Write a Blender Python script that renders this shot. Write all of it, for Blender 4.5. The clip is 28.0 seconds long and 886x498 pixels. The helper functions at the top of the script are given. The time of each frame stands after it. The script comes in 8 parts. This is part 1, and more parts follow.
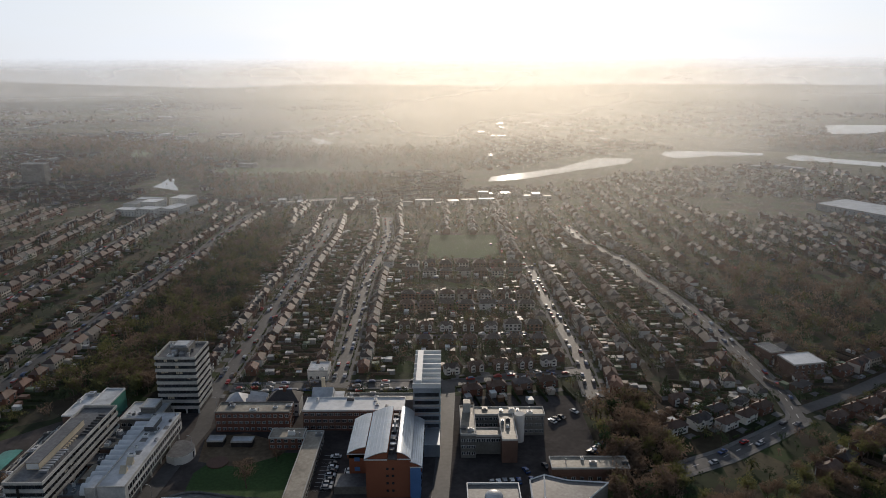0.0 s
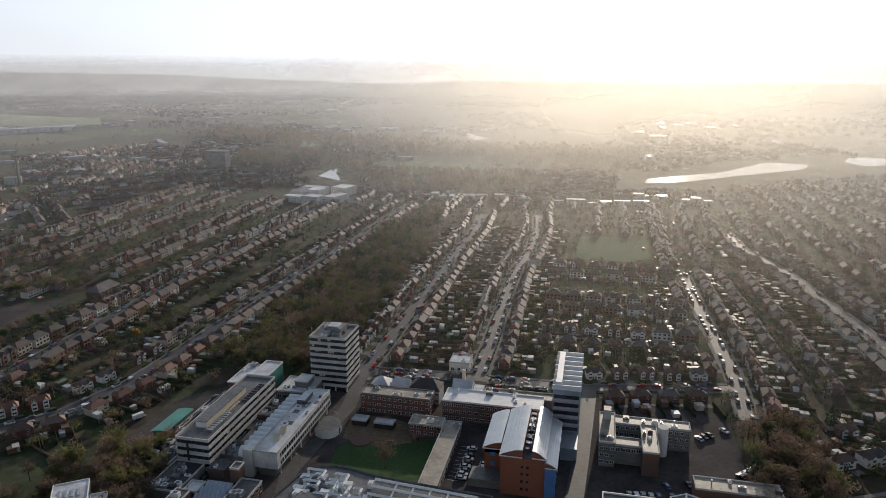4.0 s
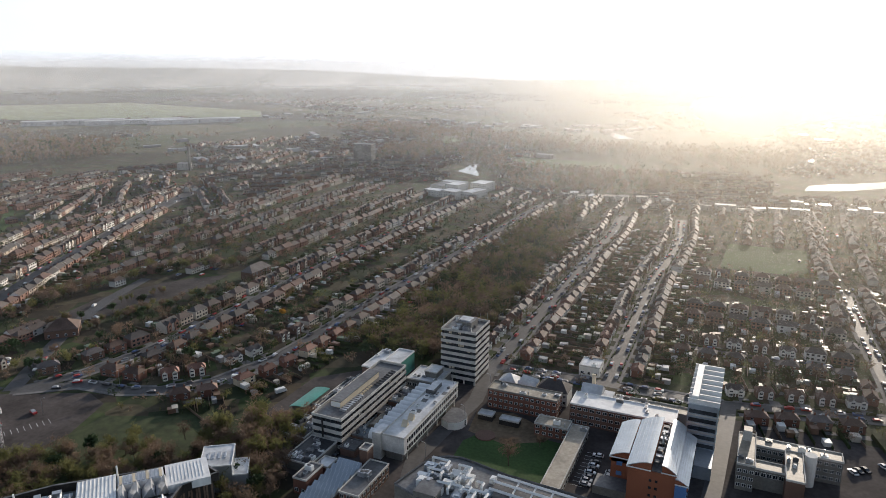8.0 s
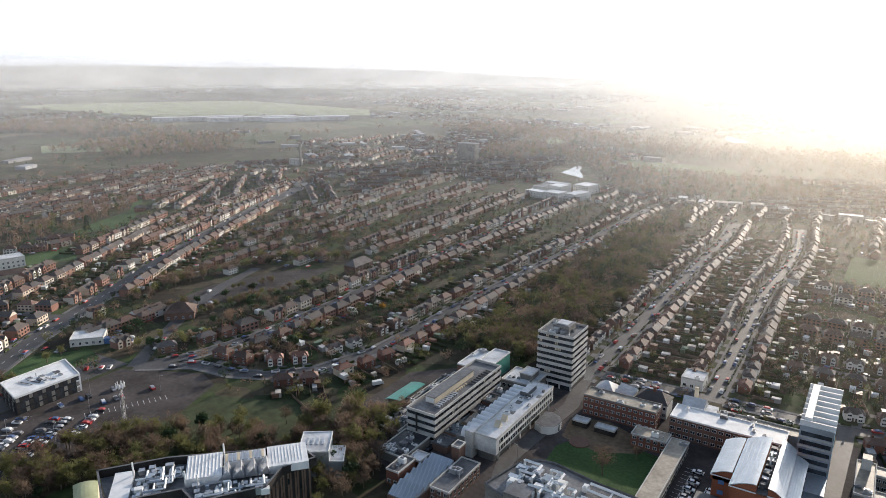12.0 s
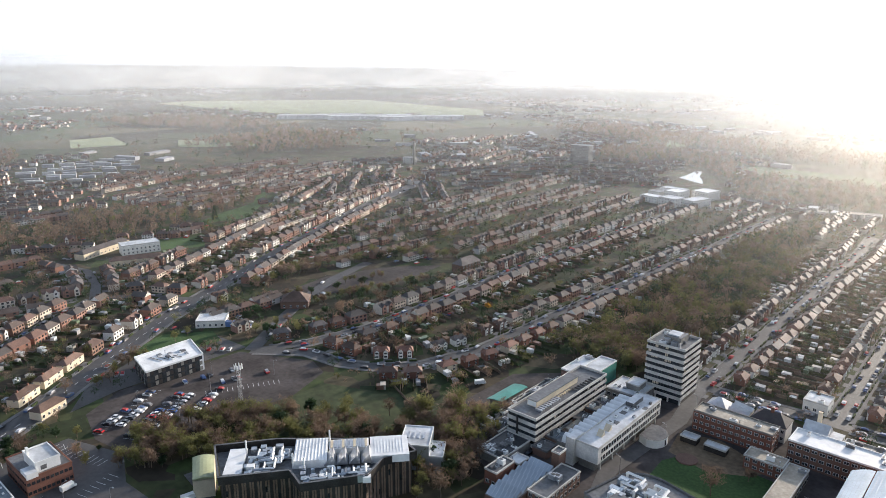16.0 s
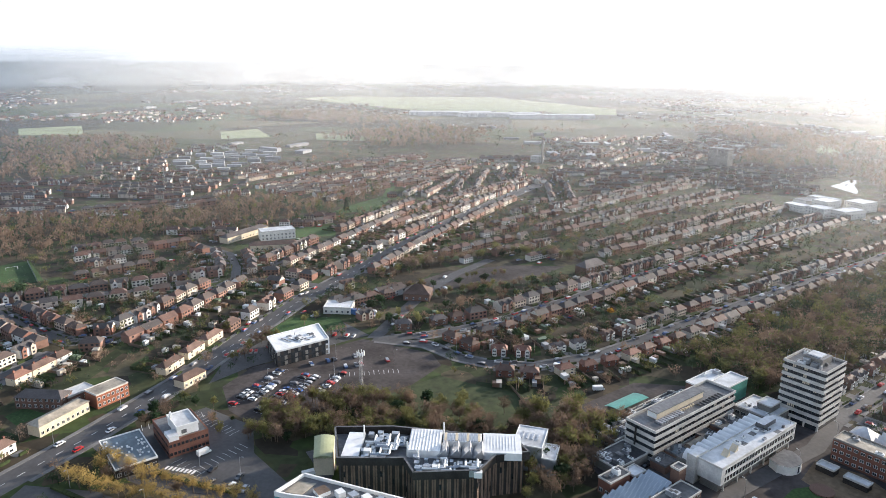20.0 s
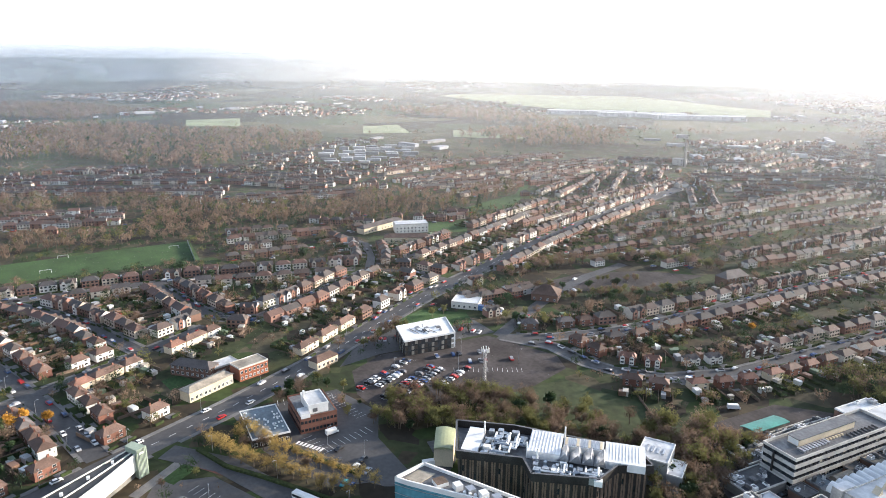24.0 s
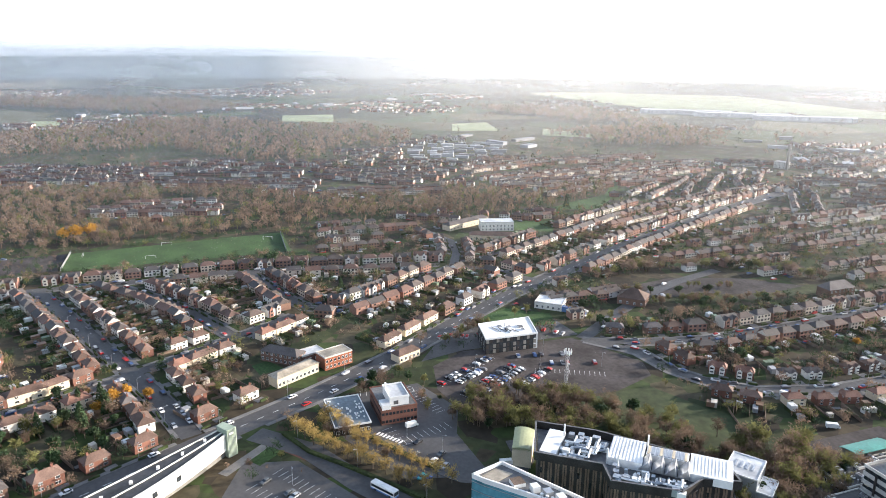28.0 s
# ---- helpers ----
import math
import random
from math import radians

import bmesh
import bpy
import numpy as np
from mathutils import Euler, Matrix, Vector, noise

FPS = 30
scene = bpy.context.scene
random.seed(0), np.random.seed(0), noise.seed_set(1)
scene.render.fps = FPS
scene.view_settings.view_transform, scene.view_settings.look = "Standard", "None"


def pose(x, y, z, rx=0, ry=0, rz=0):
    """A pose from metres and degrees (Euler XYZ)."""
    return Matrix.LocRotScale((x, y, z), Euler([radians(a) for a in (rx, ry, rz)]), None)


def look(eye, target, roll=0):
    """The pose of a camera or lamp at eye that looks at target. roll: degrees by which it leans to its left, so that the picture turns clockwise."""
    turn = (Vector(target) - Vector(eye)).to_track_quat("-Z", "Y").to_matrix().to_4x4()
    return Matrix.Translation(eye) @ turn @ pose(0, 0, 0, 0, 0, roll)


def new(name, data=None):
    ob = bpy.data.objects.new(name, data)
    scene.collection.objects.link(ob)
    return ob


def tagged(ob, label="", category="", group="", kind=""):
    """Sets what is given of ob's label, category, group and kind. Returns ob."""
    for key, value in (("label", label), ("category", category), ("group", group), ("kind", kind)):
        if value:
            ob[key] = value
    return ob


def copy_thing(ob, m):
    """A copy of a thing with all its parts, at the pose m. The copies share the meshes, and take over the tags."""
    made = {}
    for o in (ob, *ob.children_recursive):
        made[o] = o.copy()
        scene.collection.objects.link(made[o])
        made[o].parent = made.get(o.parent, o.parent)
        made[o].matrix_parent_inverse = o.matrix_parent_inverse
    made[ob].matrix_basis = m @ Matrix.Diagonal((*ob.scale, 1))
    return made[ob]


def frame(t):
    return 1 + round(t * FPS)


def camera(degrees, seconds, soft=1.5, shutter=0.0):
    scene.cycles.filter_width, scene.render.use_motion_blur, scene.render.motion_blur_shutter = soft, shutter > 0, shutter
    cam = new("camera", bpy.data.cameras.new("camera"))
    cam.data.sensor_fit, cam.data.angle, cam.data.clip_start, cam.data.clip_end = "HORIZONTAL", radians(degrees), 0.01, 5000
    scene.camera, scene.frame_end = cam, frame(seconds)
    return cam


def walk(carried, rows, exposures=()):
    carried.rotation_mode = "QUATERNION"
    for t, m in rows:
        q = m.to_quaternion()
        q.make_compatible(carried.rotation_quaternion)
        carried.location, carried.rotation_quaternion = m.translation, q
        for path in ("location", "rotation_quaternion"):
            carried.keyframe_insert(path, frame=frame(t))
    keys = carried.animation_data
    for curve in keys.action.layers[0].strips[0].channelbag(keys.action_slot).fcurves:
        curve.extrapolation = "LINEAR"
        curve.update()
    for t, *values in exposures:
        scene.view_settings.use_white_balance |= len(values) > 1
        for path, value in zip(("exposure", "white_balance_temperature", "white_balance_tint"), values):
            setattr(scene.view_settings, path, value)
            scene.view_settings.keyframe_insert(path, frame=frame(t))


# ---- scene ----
cam = camera(65, 28.0, 0.65)
EYE = Vector((0, 0, 150))
# seconds, heading (degrees, leftwards from +y), tilt, lean
TURNS = [(0, 0.05, -14.63, -0.19), (1, 3.35, -14.71, 0.07), (2, 6.41, -14.75, -0.02), (3, 9.52, -14.81, -0.00), (3.5, 11.06, -14.83, -0.00),
         (5.5, 17.09, -14.99, 0.15), (6, 18.60, -15.03, 0.12), (7, 21.53, -15.07, 0.18), (8, 24.05, -15.12, 0.17), (9, 26.29, -15.14, 0.18),
         (10, 28.33, -15.15, 0.16), (11, 30.37, -15.17, 0.19), (12, 32.54, -15.15, 0.16), (12.5, 33.59, -15.14, 0.20), (14.5, 38.09, -15.11, 0.20),
         (15, 39.37, -15.11, 0.21), (16, 41.74, -15.15, 0.21), (17, 44.17, -15.18, 0.26), (18, 46.84, -15.26, 0.34), (19, 49.49, -15.32, 0.35),
         (20, 52.21, -15.37, 0.39), (21, 55.04, -15.43, 0.44), (22, 57.99, -15.51, 0.46), (22.5, 59.33, -15.54, 0.45), (24.5, 64.56, -15.65, 0.49),
         (25, 65.71, -15.69, 0.47), (26, 67.33, -15.74, 0.47), (27, 68.93, -15.81, 0.45), (28, 70.54, -15.85, 0.44)]


def aim(heading, tilt, lean):
    h, p = radians(heading), radians(tilt)
    way = Vector((-math.sin(h) * math.cos(p), math.cos(h) * math.cos(p), math.sin(p)))
    return look(EYE, EYE + way, lean)


# seconds, stops, kelvin, tint
LIGHT = [(0, -0.35, 6050, 10), (3, -0.15, 6050, 10), (6, 0.22, 6050, 10), (12, 0.77, 5950, 10), (18, 1.22, 5900, 10), (22, 1.44, 5900, 10), (28, 1.65, 5900, 10)]
walk(cam, [(t, aim(h, p, r)) for t, h, p, r in TURNS], LIGHT)


# ---- world, sun ----
SUN_AZ, SUN_EL = 5.5, 12.5  # degrees to the right of +y, and up
world = bpy.data.worlds.new("sky")
scene.world = world
world.use_nodes = True
sky = world.node_tree.nodes.new("ShaderNodeTexSky")
sky.sky_type, sky.sun_disc = "NISHITA", False
sky.sun_elevation, sky.sun_rotation = radians(SUN_EL), radians(SUN_AZ)
sky.altitude, sky.air_density, sky.dust_density, sky.ozone_density = 0, 1.0, 1.0, 1.5
back = world.node_tree.nodes["Background"]
back.inputs["Strength"].default_value = 0.095
# thin haze and high cloud, lit white, veil the clear sky, most of all low down
wn, wl = world.node_tree.nodes, world.node_tree.links.new
cloud, veil, place = wn.new("ShaderNodeTexNoise"), wn.new("ShaderNodeMix"), wn.new("ShaderNodeTexCoord")
spread, cover = wn.new("ShaderNodeMapping"), wn.new("ShaderNodeMapRange")
spread.inputs["Scale"].default_value = (1.5, 1.5, 9)
cloud.inputs["Scale"].default_value, cloud.inputs["Detail"].default_value = 2.0, 5
for socket, v in zip(("From Min", "From Max", "To Min", "To Max"), (0.3, 0.7, 0.82, 0.96)):
    cover.inputs[socket].default_value = v
veil.data_type = "RGBA"
# the haze glows round the sun and is duller away from it
aim_at, glow, tint = wn.new("ShaderNodeVectorMath"), wn.new("ShaderNodeMapRange"), wn.new("ShaderNodeVectorMath")
aim_at.operation, tint.operation = "DOT_PRODUCT", "SCALE"
aim_at.inputs[1].default_value = (math.sin(radians(SUN_AZ)) * math.cos(radians(SUN_EL)), math.cos(radians(SUN_AZ)) * math.cos(radians(SUN_EL)), math.sin(radians(SUN_EL)))
for socket, v in zip(("From Min", "From Max", "To Min", "To Max"), (0.1, 0.97, 4.9, 13.0)):
    glow.inputs[socket].default_value = v
tint.inputs[0].default_value = (0.985, 1.0, 1.025)
wl(place.outputs["Generated"], aim_at.inputs[0]), wl(aim_at.outputs["Value"], glow.inputs["Value"])
wl(glow.outputs["Result"], tint.inputs["Scale"]), wl(tint.outputs["Vector"], veil.inputs["B"])
wl(place.outputs["Generated"], spread.inputs["Vector"]), wl(spread.outputs["Vector"], cloud.inputs["Vector"])
split, rise, low = wn.new("ShaderNodeSeparateXYZ"), wn.new("ShaderNodeMapRange"), wn.new("ShaderNodeMath")
rise.inputs["From Min"].default_value, rise.inputs["From Max"].default_value = 0.1, 0.65
rise.inputs["To Min"].default_value, rise.inputs["To Max"].default_value = 1.0, 0.1
low.operation = "MULTIPLY"
wl(place.outputs["Generated"], split.inputs["Vector"]), wl(split.outputs["Z"], rise.inputs["Value"])
wl(cloud.outputs["Fac"], cover.inputs["Value"]), wl(cover.outputs["Result"], low.inputs[0]), wl(rise.outputs["Result"], low.inputs[1])
wl(low.outputs[0], veil.inputs["Factor"])
wl(sky.outputs["Color"], veil.inputs["A"]), wl(veil.outputs["Result"], back.inputs["Color"])
sun_way = Vector((math.sin(radians(SUN_AZ)) * math.cos(radians(SUN_EL)), math.cos(radians(SUN_AZ)) * math.cos(radians(SUN_EL)), math.sin(radians(SUN_EL))))
sun = new("sun", bpy.data.lights.new("sun", "SUN"))
sun.data.energy, sun.data.angle, sun.data.color = 5.0, radians(0.6), (1.0, 0.83, 0.64)
sun.matrix_world = look(sun_way * 900, (0, 0, 0))


# ---- materials ----
def surface(name, colour, rough=0.85, metal=0.0, grain=(1.2, 0.18), stain=(0.08, 0.2), bump=0.0, own=0.0, island=None, spec=0.3, thin=0.0):
    """A painted or natural surface: colour with grain and stains in metres, own: spread between objects, island: colours picked piece by piece, thin: the share of light that comes through leaves."""
    m = bpy.data.materials.new(name)
    m.use_nodes = True
    n, ln = m.node_tree.nodes, m.node_tree.links.new
    b = n["Principled BSDF"]
    place = n.new("ShaderNodeNewGeometry")
    fine, wide = n.new("ShaderNodeTexNoise"), n.new("ShaderNodeTexNoise")
    fine.inputs["Scale"].default_value, fine.inputs["Detail"].default_value = grain[0], 4
    wide.inputs["Scale"].default_value, wide.inputs["Detail"].default_value = stain[0], 5
    total = None
    for tex, amount in ((fine, grain[1]), (wide, stain[1])):
        ln(place.outputs["Position"], tex.inputs["Vector"])
        f = n.new("ShaderNodeMapRange")
        f.inputs["From Min"].default_value, f.inputs["From Max"].default_value = 0.3, 0.7
        f.inputs["To Min"].default_value, f.inputs["To Max"].default_value = 1 - amount, 1 + amount
        ln(tex.outputs["Fac"], f.inputs["Value"])
        if total is None:
            total = f.outputs["Result"]
        else:
            mul = n.new("ShaderNodeMath")
            mul.operation = "MULTIPLY"
            ln(total, mul.inputs[0]), ln(f.outputs["Result"], mul.inputs[1])
            total = mul.outputs[0]
    if own:
        info, f, mul = n.new("ShaderNodeObjectInfo"), n.new("ShaderNodeMapRange"), n.new("ShaderNodeMath")
        f.inputs["To Min"].default_value, f.inputs["To Max"].default_value, mul.operation = 1 - own, 1 + own, "MULTIPLY"
        ln(info.outputs["Random"], f.inputs["Value"]), ln(total, mul.inputs[0]), ln(f.outputs["Result"], mul.inputs[1])
        total = mul.outputs[0]
    scale = n.new("ShaderNodeVectorMath")
    scale.operation = "SCALE"
    scale.inputs[0].default_value = colour
    if island:
        ramp = n.new("ShaderNodeValToRGB")
        ramp.color_ramp.interpolation = "CONSTANT"
        for k, c in enumerate(island):
            e = ramp.color_ramp.elements[k] if k < 2 else ramp.color_ramp.elements.new(k / len(island))
            e.position, e.color = k / len(island), (*c, 1)
        ln(place.outputs["Random Per Island"], ramp.inputs["Fac"]), ln(ramp.outputs["Color"], scale.inputs[0])
    ln(total, scale.inputs["Scale"]), ln(scale.outputs["Vector"], b.inputs["Base Color"])
    b.inputs["Roughness"].default_value, b.inputs["Metallic"].default_value = rough, metal
    b.inputs["Specular IOR Level"].default_value = spec
    if thin:
        leaf, both = n.new("ShaderNodeBsdfTranslucent"), n.new("ShaderNodeMixShader")
        both.inputs["Fac"].default_value = thin
        ln(scale.outputs["Vector"], leaf.inputs["Color"]), ln(b.outputs[0], both.inputs[1]), ln(leaf.outputs[0], both.inputs[2])
        ln(both.outputs[0], n["Material Output"].inputs["Surface"])
    if bump:
        bu = n.new("ShaderNodeBump")
        bu.inputs["Strength"].default_value, bu.inputs["Distance"].default_value = bump, 0.05
        ln(fine.outputs["Fac"], bu.inputs["Height"]), ln(bu.outputs["Normal"], b.inputs["Normal"])
    return m


BRICK_RED = surface("red_brick", (0.17, 0.08, 0.057), 0.9, grain=(6, 0.25), stain=(0.15, 0.2), own=0.2)
BRICK_BROWN = surface("brown_brick", (0.165, 0.1, 0.075), 0.9, grain=(6, 0.25), stain=(0.15, 0.2), own=0.2)
BRICK_ORANGE = surface("orange_brick", (0.27, 0.1, 0.055), 0.9, grain=(6, 0.2), stain=(0.1, 0.12))
RENDER_WHITE = surface("white_render", (0.68, 0.66, 0.61), 0.85, grain=(2, 0.06), stain=(0.2, 0.12), own=0.08)
RENDER_CREAM = surface("cream_render", (0.58, 0.5, 0.37), 0.85, grain=(2, 0.08), stain=(0.2, 0.14), own=0.1)
TILE_BROWN = surface("brown_roof_tiles", (0.125, 0.082, 0.064), 0.72, grain=(3.5, 0.28), stain=(0.2, 0.28), bump=0.4, own=0.3, spec=0.25)
TILE_RED = surface("red_roof_tiles", (0.175, 0.095, 0.07), 0.72, grain=(3.5, 0.28), stain=(0.2, 0.25), bump=0.4, own=0.3, spec=0.25)
TILE_GREY = surface("grey_roof_tiles", (0.105, 0.092, 0.088), 0.72, grain=(3.5, 0.25), stain=(0.2, 0.25), bump=0.4, own=0.3, spec=0.25)
PAINT_WHITE = surface("white_paint", (0.75, 0.75, 0.73), 0.5, grain=(3, 0.05), stain=(0.3, 0.08))
PAINT_BLUE = surface("blue_cladding", (0.1, 0.2, 0.42), 0.45, grain=(2, 0.08), stain=(0.2, 0.1))
CONCRETE = surface("pale_concrete", (0.5, 0.485, 0.45), 0.85, grain=(1.5, 0.12), stain=(0.15, 0.22))
CONCRETE_DARK = surface("weathered_concrete", (0.2, 0.19, 0.17), 0.9, grain=(1.2, 0.15), stain=(0.12, 0.3))
FELT = surface("dark_roof_felt", (0.12, 0.12, 0.122), 0.45, grain=(0.8, 0.25), stain=(0.1, 0.35))
FELT_DARK = surface("wet_black_roof", (0.045, 0.046, 0.05), 0.5, grain=(0.8, 0.25), stain=(0.1, 0.45))
FELT_PALE = surface("pale_roof_membrane", (0.52, 0.53, 0.54), 0.4, grain=(0.7, 0.12), stain=(0.12, 0.3))
MEMBRANE = surface("white_roof_membrane", (0.74, 0.74, 0.73), 0.42, grain=(0.7, 0.06), stain=(0.15, 0.16))
FELT_BLUE = surface("blue_grey_roof", (0.15, 0.18, 0.2), 0.6, grain=(0.8, 0.15), stain=(0.1, 0.25))
FELT_BROWN = surface("lichened_flat_roof", (0.3, 0.265, 0.21), 0.55, grain=(0.8, 0.2), stain=(0.15, 0.35))
METAL_ROOF = surface("standing_seam_metal", (0.42, 0.46, 0.5), 0.35, metal=0.6, grain=(1.0, 0.08), stain=(0.1, 0.15))
METAL_GREY = surface("galvanised_steel", (0.42, 0.43, 0.45), 0.4, metal=0.7, grain=(1.5, 0.1), stain=(0.3, 0.15))
GREEN_METAL = surface("green_roof_sheet", (0.08, 0.27, 0.22), 0.45, grain=(1.0, 0.1), stain=(0.15, 0.18))
TIMBER_DARK = surface("charred_timber", (0.03, 0.027, 0.025), 0.7, grain=(2.5, 0.35), stain=(0.2, 0.4))
TIMBER = surface("weathered_timber", (0.16, 0.115, 0.085), 0.8, grain=(2.5, 0.3), stain=(0.2, 0.3))
ASPHALT = surface("asphalt", (0.075, 0.072, 0.072), 0.66, grain=(0.6, 0.16), stain=(0.06, 0.25), spec=0.35)
PAVING = surface("paving", (0.16, 0.155, 0.15), 0.85, grain=(1.2, 0.15), stain=(0.1, 0.25))
GRAVEL = surface("worn_tarmac", (0.072, 0.063, 0.06), 0.95, grain=(0.5, 0.2), stain=(0.07, 0.35), spec=0.12)
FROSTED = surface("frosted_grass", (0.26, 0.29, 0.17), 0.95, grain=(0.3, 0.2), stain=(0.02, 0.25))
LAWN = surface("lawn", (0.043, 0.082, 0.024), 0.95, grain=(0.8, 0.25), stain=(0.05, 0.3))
MEADOW = surface("meadow", (0.042, 0.054, 0.022), 0.95, grain=(0.3, 0.3), stain=(0.04, 0.4))
SOIL = surface("bare_soil", (0.15, 0.11, 0.07), 0.95, grain=(0.5, 0.3), stain=(0.06, 0.3))
GLASS_DARK = surface("window_glass", (0.03, 0.035, 0.04), 0.12, grain=(0.5, 0.4), stain=(0.1, 0.4), spec=0.8)
GLASS_BLUE = surface("blue_curtain_wall", (0.1, 0.26, 0.32), 0.12, grain=(0.4, 0.2), stain=(0.1, 0.3), spec=0.8)
RUBBER = surface("tyre_rubber", (0.015, 0.015, 0.015), 0.8)
BARK = surface("bark", (0.12, 0.095, 0.07), 0.95, grain=(2, 0.3), own=0.2)
TWIG = surface("bare_twigs", (0.168, 0.12, 0.086), 0.95, grain=(0.25, 0.22), stain=(0.03, 0.3), own=0.35, thin=0.4)
TWIG_OLIVE = surface("yellow_green_twigs", (0.165, 0.162, 0.062), 0.95, grain=(0.4, 0.3), stain=(0.05, 0.3), own=0.3, thin=0.4)
TWIG_GOLD = surface("golden_catkin_twigs", (0.36, 0.265, 0.095), 0.95, grain=(0.4, 0.25), stain=(0.05, 0.25), own=0.2, thin=0.45)
LEAF_DARK = surface("evergreen_leaves", (0.042, 0.07, 0.03), 0.8, grain=(0.5, 0.3), stain=(0.05, 0.3), own=0.3, thin=0.3)
LEAF_GOLD = surface("autumn_leaves", (0.4, 0.22, 0.035), 0.8, grain=(0.5, 0.3), stain=(0.1, 0.2), own=0.2, thin=0.4)
HEDGE = surface("hedge_leaves", (0.05, 0.07, 0.025), 0.9, grain=(0.9, 0.35), stain=(0.1, 0.3), own=0.2, thin=0.3)
WALLS_FAR = surface("mixed_house_walls", (0.3, 0.2, 0.15), 0.9, grain=(2, 0.1), stain=(0.1, 0.15),
                    island=[(0.23, 0.12, 0.09), (0.6, 0.55, 0.47), (0.2, 0.12, 0.09), (0.66, 0.64, 0.6), (0.26, 0.15, 0.115), (0.5, 0.42, 0.34)])
ROOFS_FAR = surface("mixed_house_roofs", (0.12, 0.08, 0.06), 0.7, spec=0.28, grain=(2, 0.2), stain=(0.1, 0.2),
                    island=[(0.098, 0.074, 0.064), (0.085, 0.075, 0.07), (0.12, 0.076, 0.062), (0.095, 0.077, 0.068), (0.135, 0.082, 0.065), (0.078, 0.072, 0.071)])
FLAT_FAR = surface("pale_sheds", (0.5, 0.5, 0.5), 0.5, grain=(0.5, 0.1), stain=(0.05, 0.2),
                   island=[(0.46, 0.46, 0.46), (0.3, 0.31, 0.33), (0.4, 0.4, 0.39), (0.22, 0.22, 0.23)])
CARS_FAR = surface("mixed_car_paint", (0.3, 0.3, 0.3), 0.45, grain=(1, 0.03), stain=(0.2, 0.03), spec=0.6,
                   island=[(0.65, 0.65, 0.65), (0.03, 0.03, 0.035), (0.3, 0.31, 0.33), (0.35, 0.02, 0.02), (0.05, 0.09, 0.2), (0.12, 0.12, 0.13)])
WATER = surface("river_water", (0.03, 0.035, 0.035), 0.06, grain=(0.2, 0.2), stain=(0.02, 0.2), spec=1.0)


def ground_material():
    """Gardens, verges and bare plots near the streets; larger fields, copses and hedges far out."""
    m = surface("gardens_and_fields", (0.04, 0.04, 0.025), 0.95, grain=(0.25, 0.3), stain=(0.02, 0.3))
    n, ln = m.node_tree.nodes, m.node_tree.links.new
    b = n["Principled BSDF"]
    geo = next(x for x in n if x.type == "NEW_GEOMETRY")
    was = b.inputs["Base Color"].links[0].from_socket
    near, far = n.new("ShaderNodeTexVoronoi"), n.new("ShaderNodeTexVoronoi")
    near.inputs["Scale"].default_value, far.inputs["Scale"].default_value = 0.085, 0.0055
    ramps = []
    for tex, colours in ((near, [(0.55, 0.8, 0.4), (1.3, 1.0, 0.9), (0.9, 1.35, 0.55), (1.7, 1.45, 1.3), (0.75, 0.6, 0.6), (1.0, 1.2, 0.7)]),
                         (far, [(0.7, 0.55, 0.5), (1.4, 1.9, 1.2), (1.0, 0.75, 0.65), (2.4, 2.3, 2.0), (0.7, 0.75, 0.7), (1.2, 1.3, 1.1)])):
        ln(geo.outputs["Position"], tex.inputs["Vector"])
        split, ramp = n.new("ShaderNodeSeparateColor"), n.new("ShaderNodeValToRGB")
        ramp.color_ramp.interpolation = "CONSTANT"
        for k, c in enumerate(colours):
            e = ramp.color_ramp.elements[k] if k < 2 else ramp.color_ramp.elements.new(k / 6)
            e.position, e.color = k / 6, (*c, 1)
        ln(tex.outputs["Color"], split.inputs["Color"]), ln(split.outputs[0], ramp.inputs["Fac"])
        ramps.append(ramp.outputs["Color"])
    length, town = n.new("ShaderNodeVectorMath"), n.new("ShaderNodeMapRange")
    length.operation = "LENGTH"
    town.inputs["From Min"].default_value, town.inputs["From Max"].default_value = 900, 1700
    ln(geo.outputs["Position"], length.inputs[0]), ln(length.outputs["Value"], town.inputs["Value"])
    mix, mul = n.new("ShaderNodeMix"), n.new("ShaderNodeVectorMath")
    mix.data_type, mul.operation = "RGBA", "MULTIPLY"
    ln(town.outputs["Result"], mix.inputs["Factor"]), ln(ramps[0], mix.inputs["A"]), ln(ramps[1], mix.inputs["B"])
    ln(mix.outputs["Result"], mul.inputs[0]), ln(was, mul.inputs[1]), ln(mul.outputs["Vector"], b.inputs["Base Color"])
    return m


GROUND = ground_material()


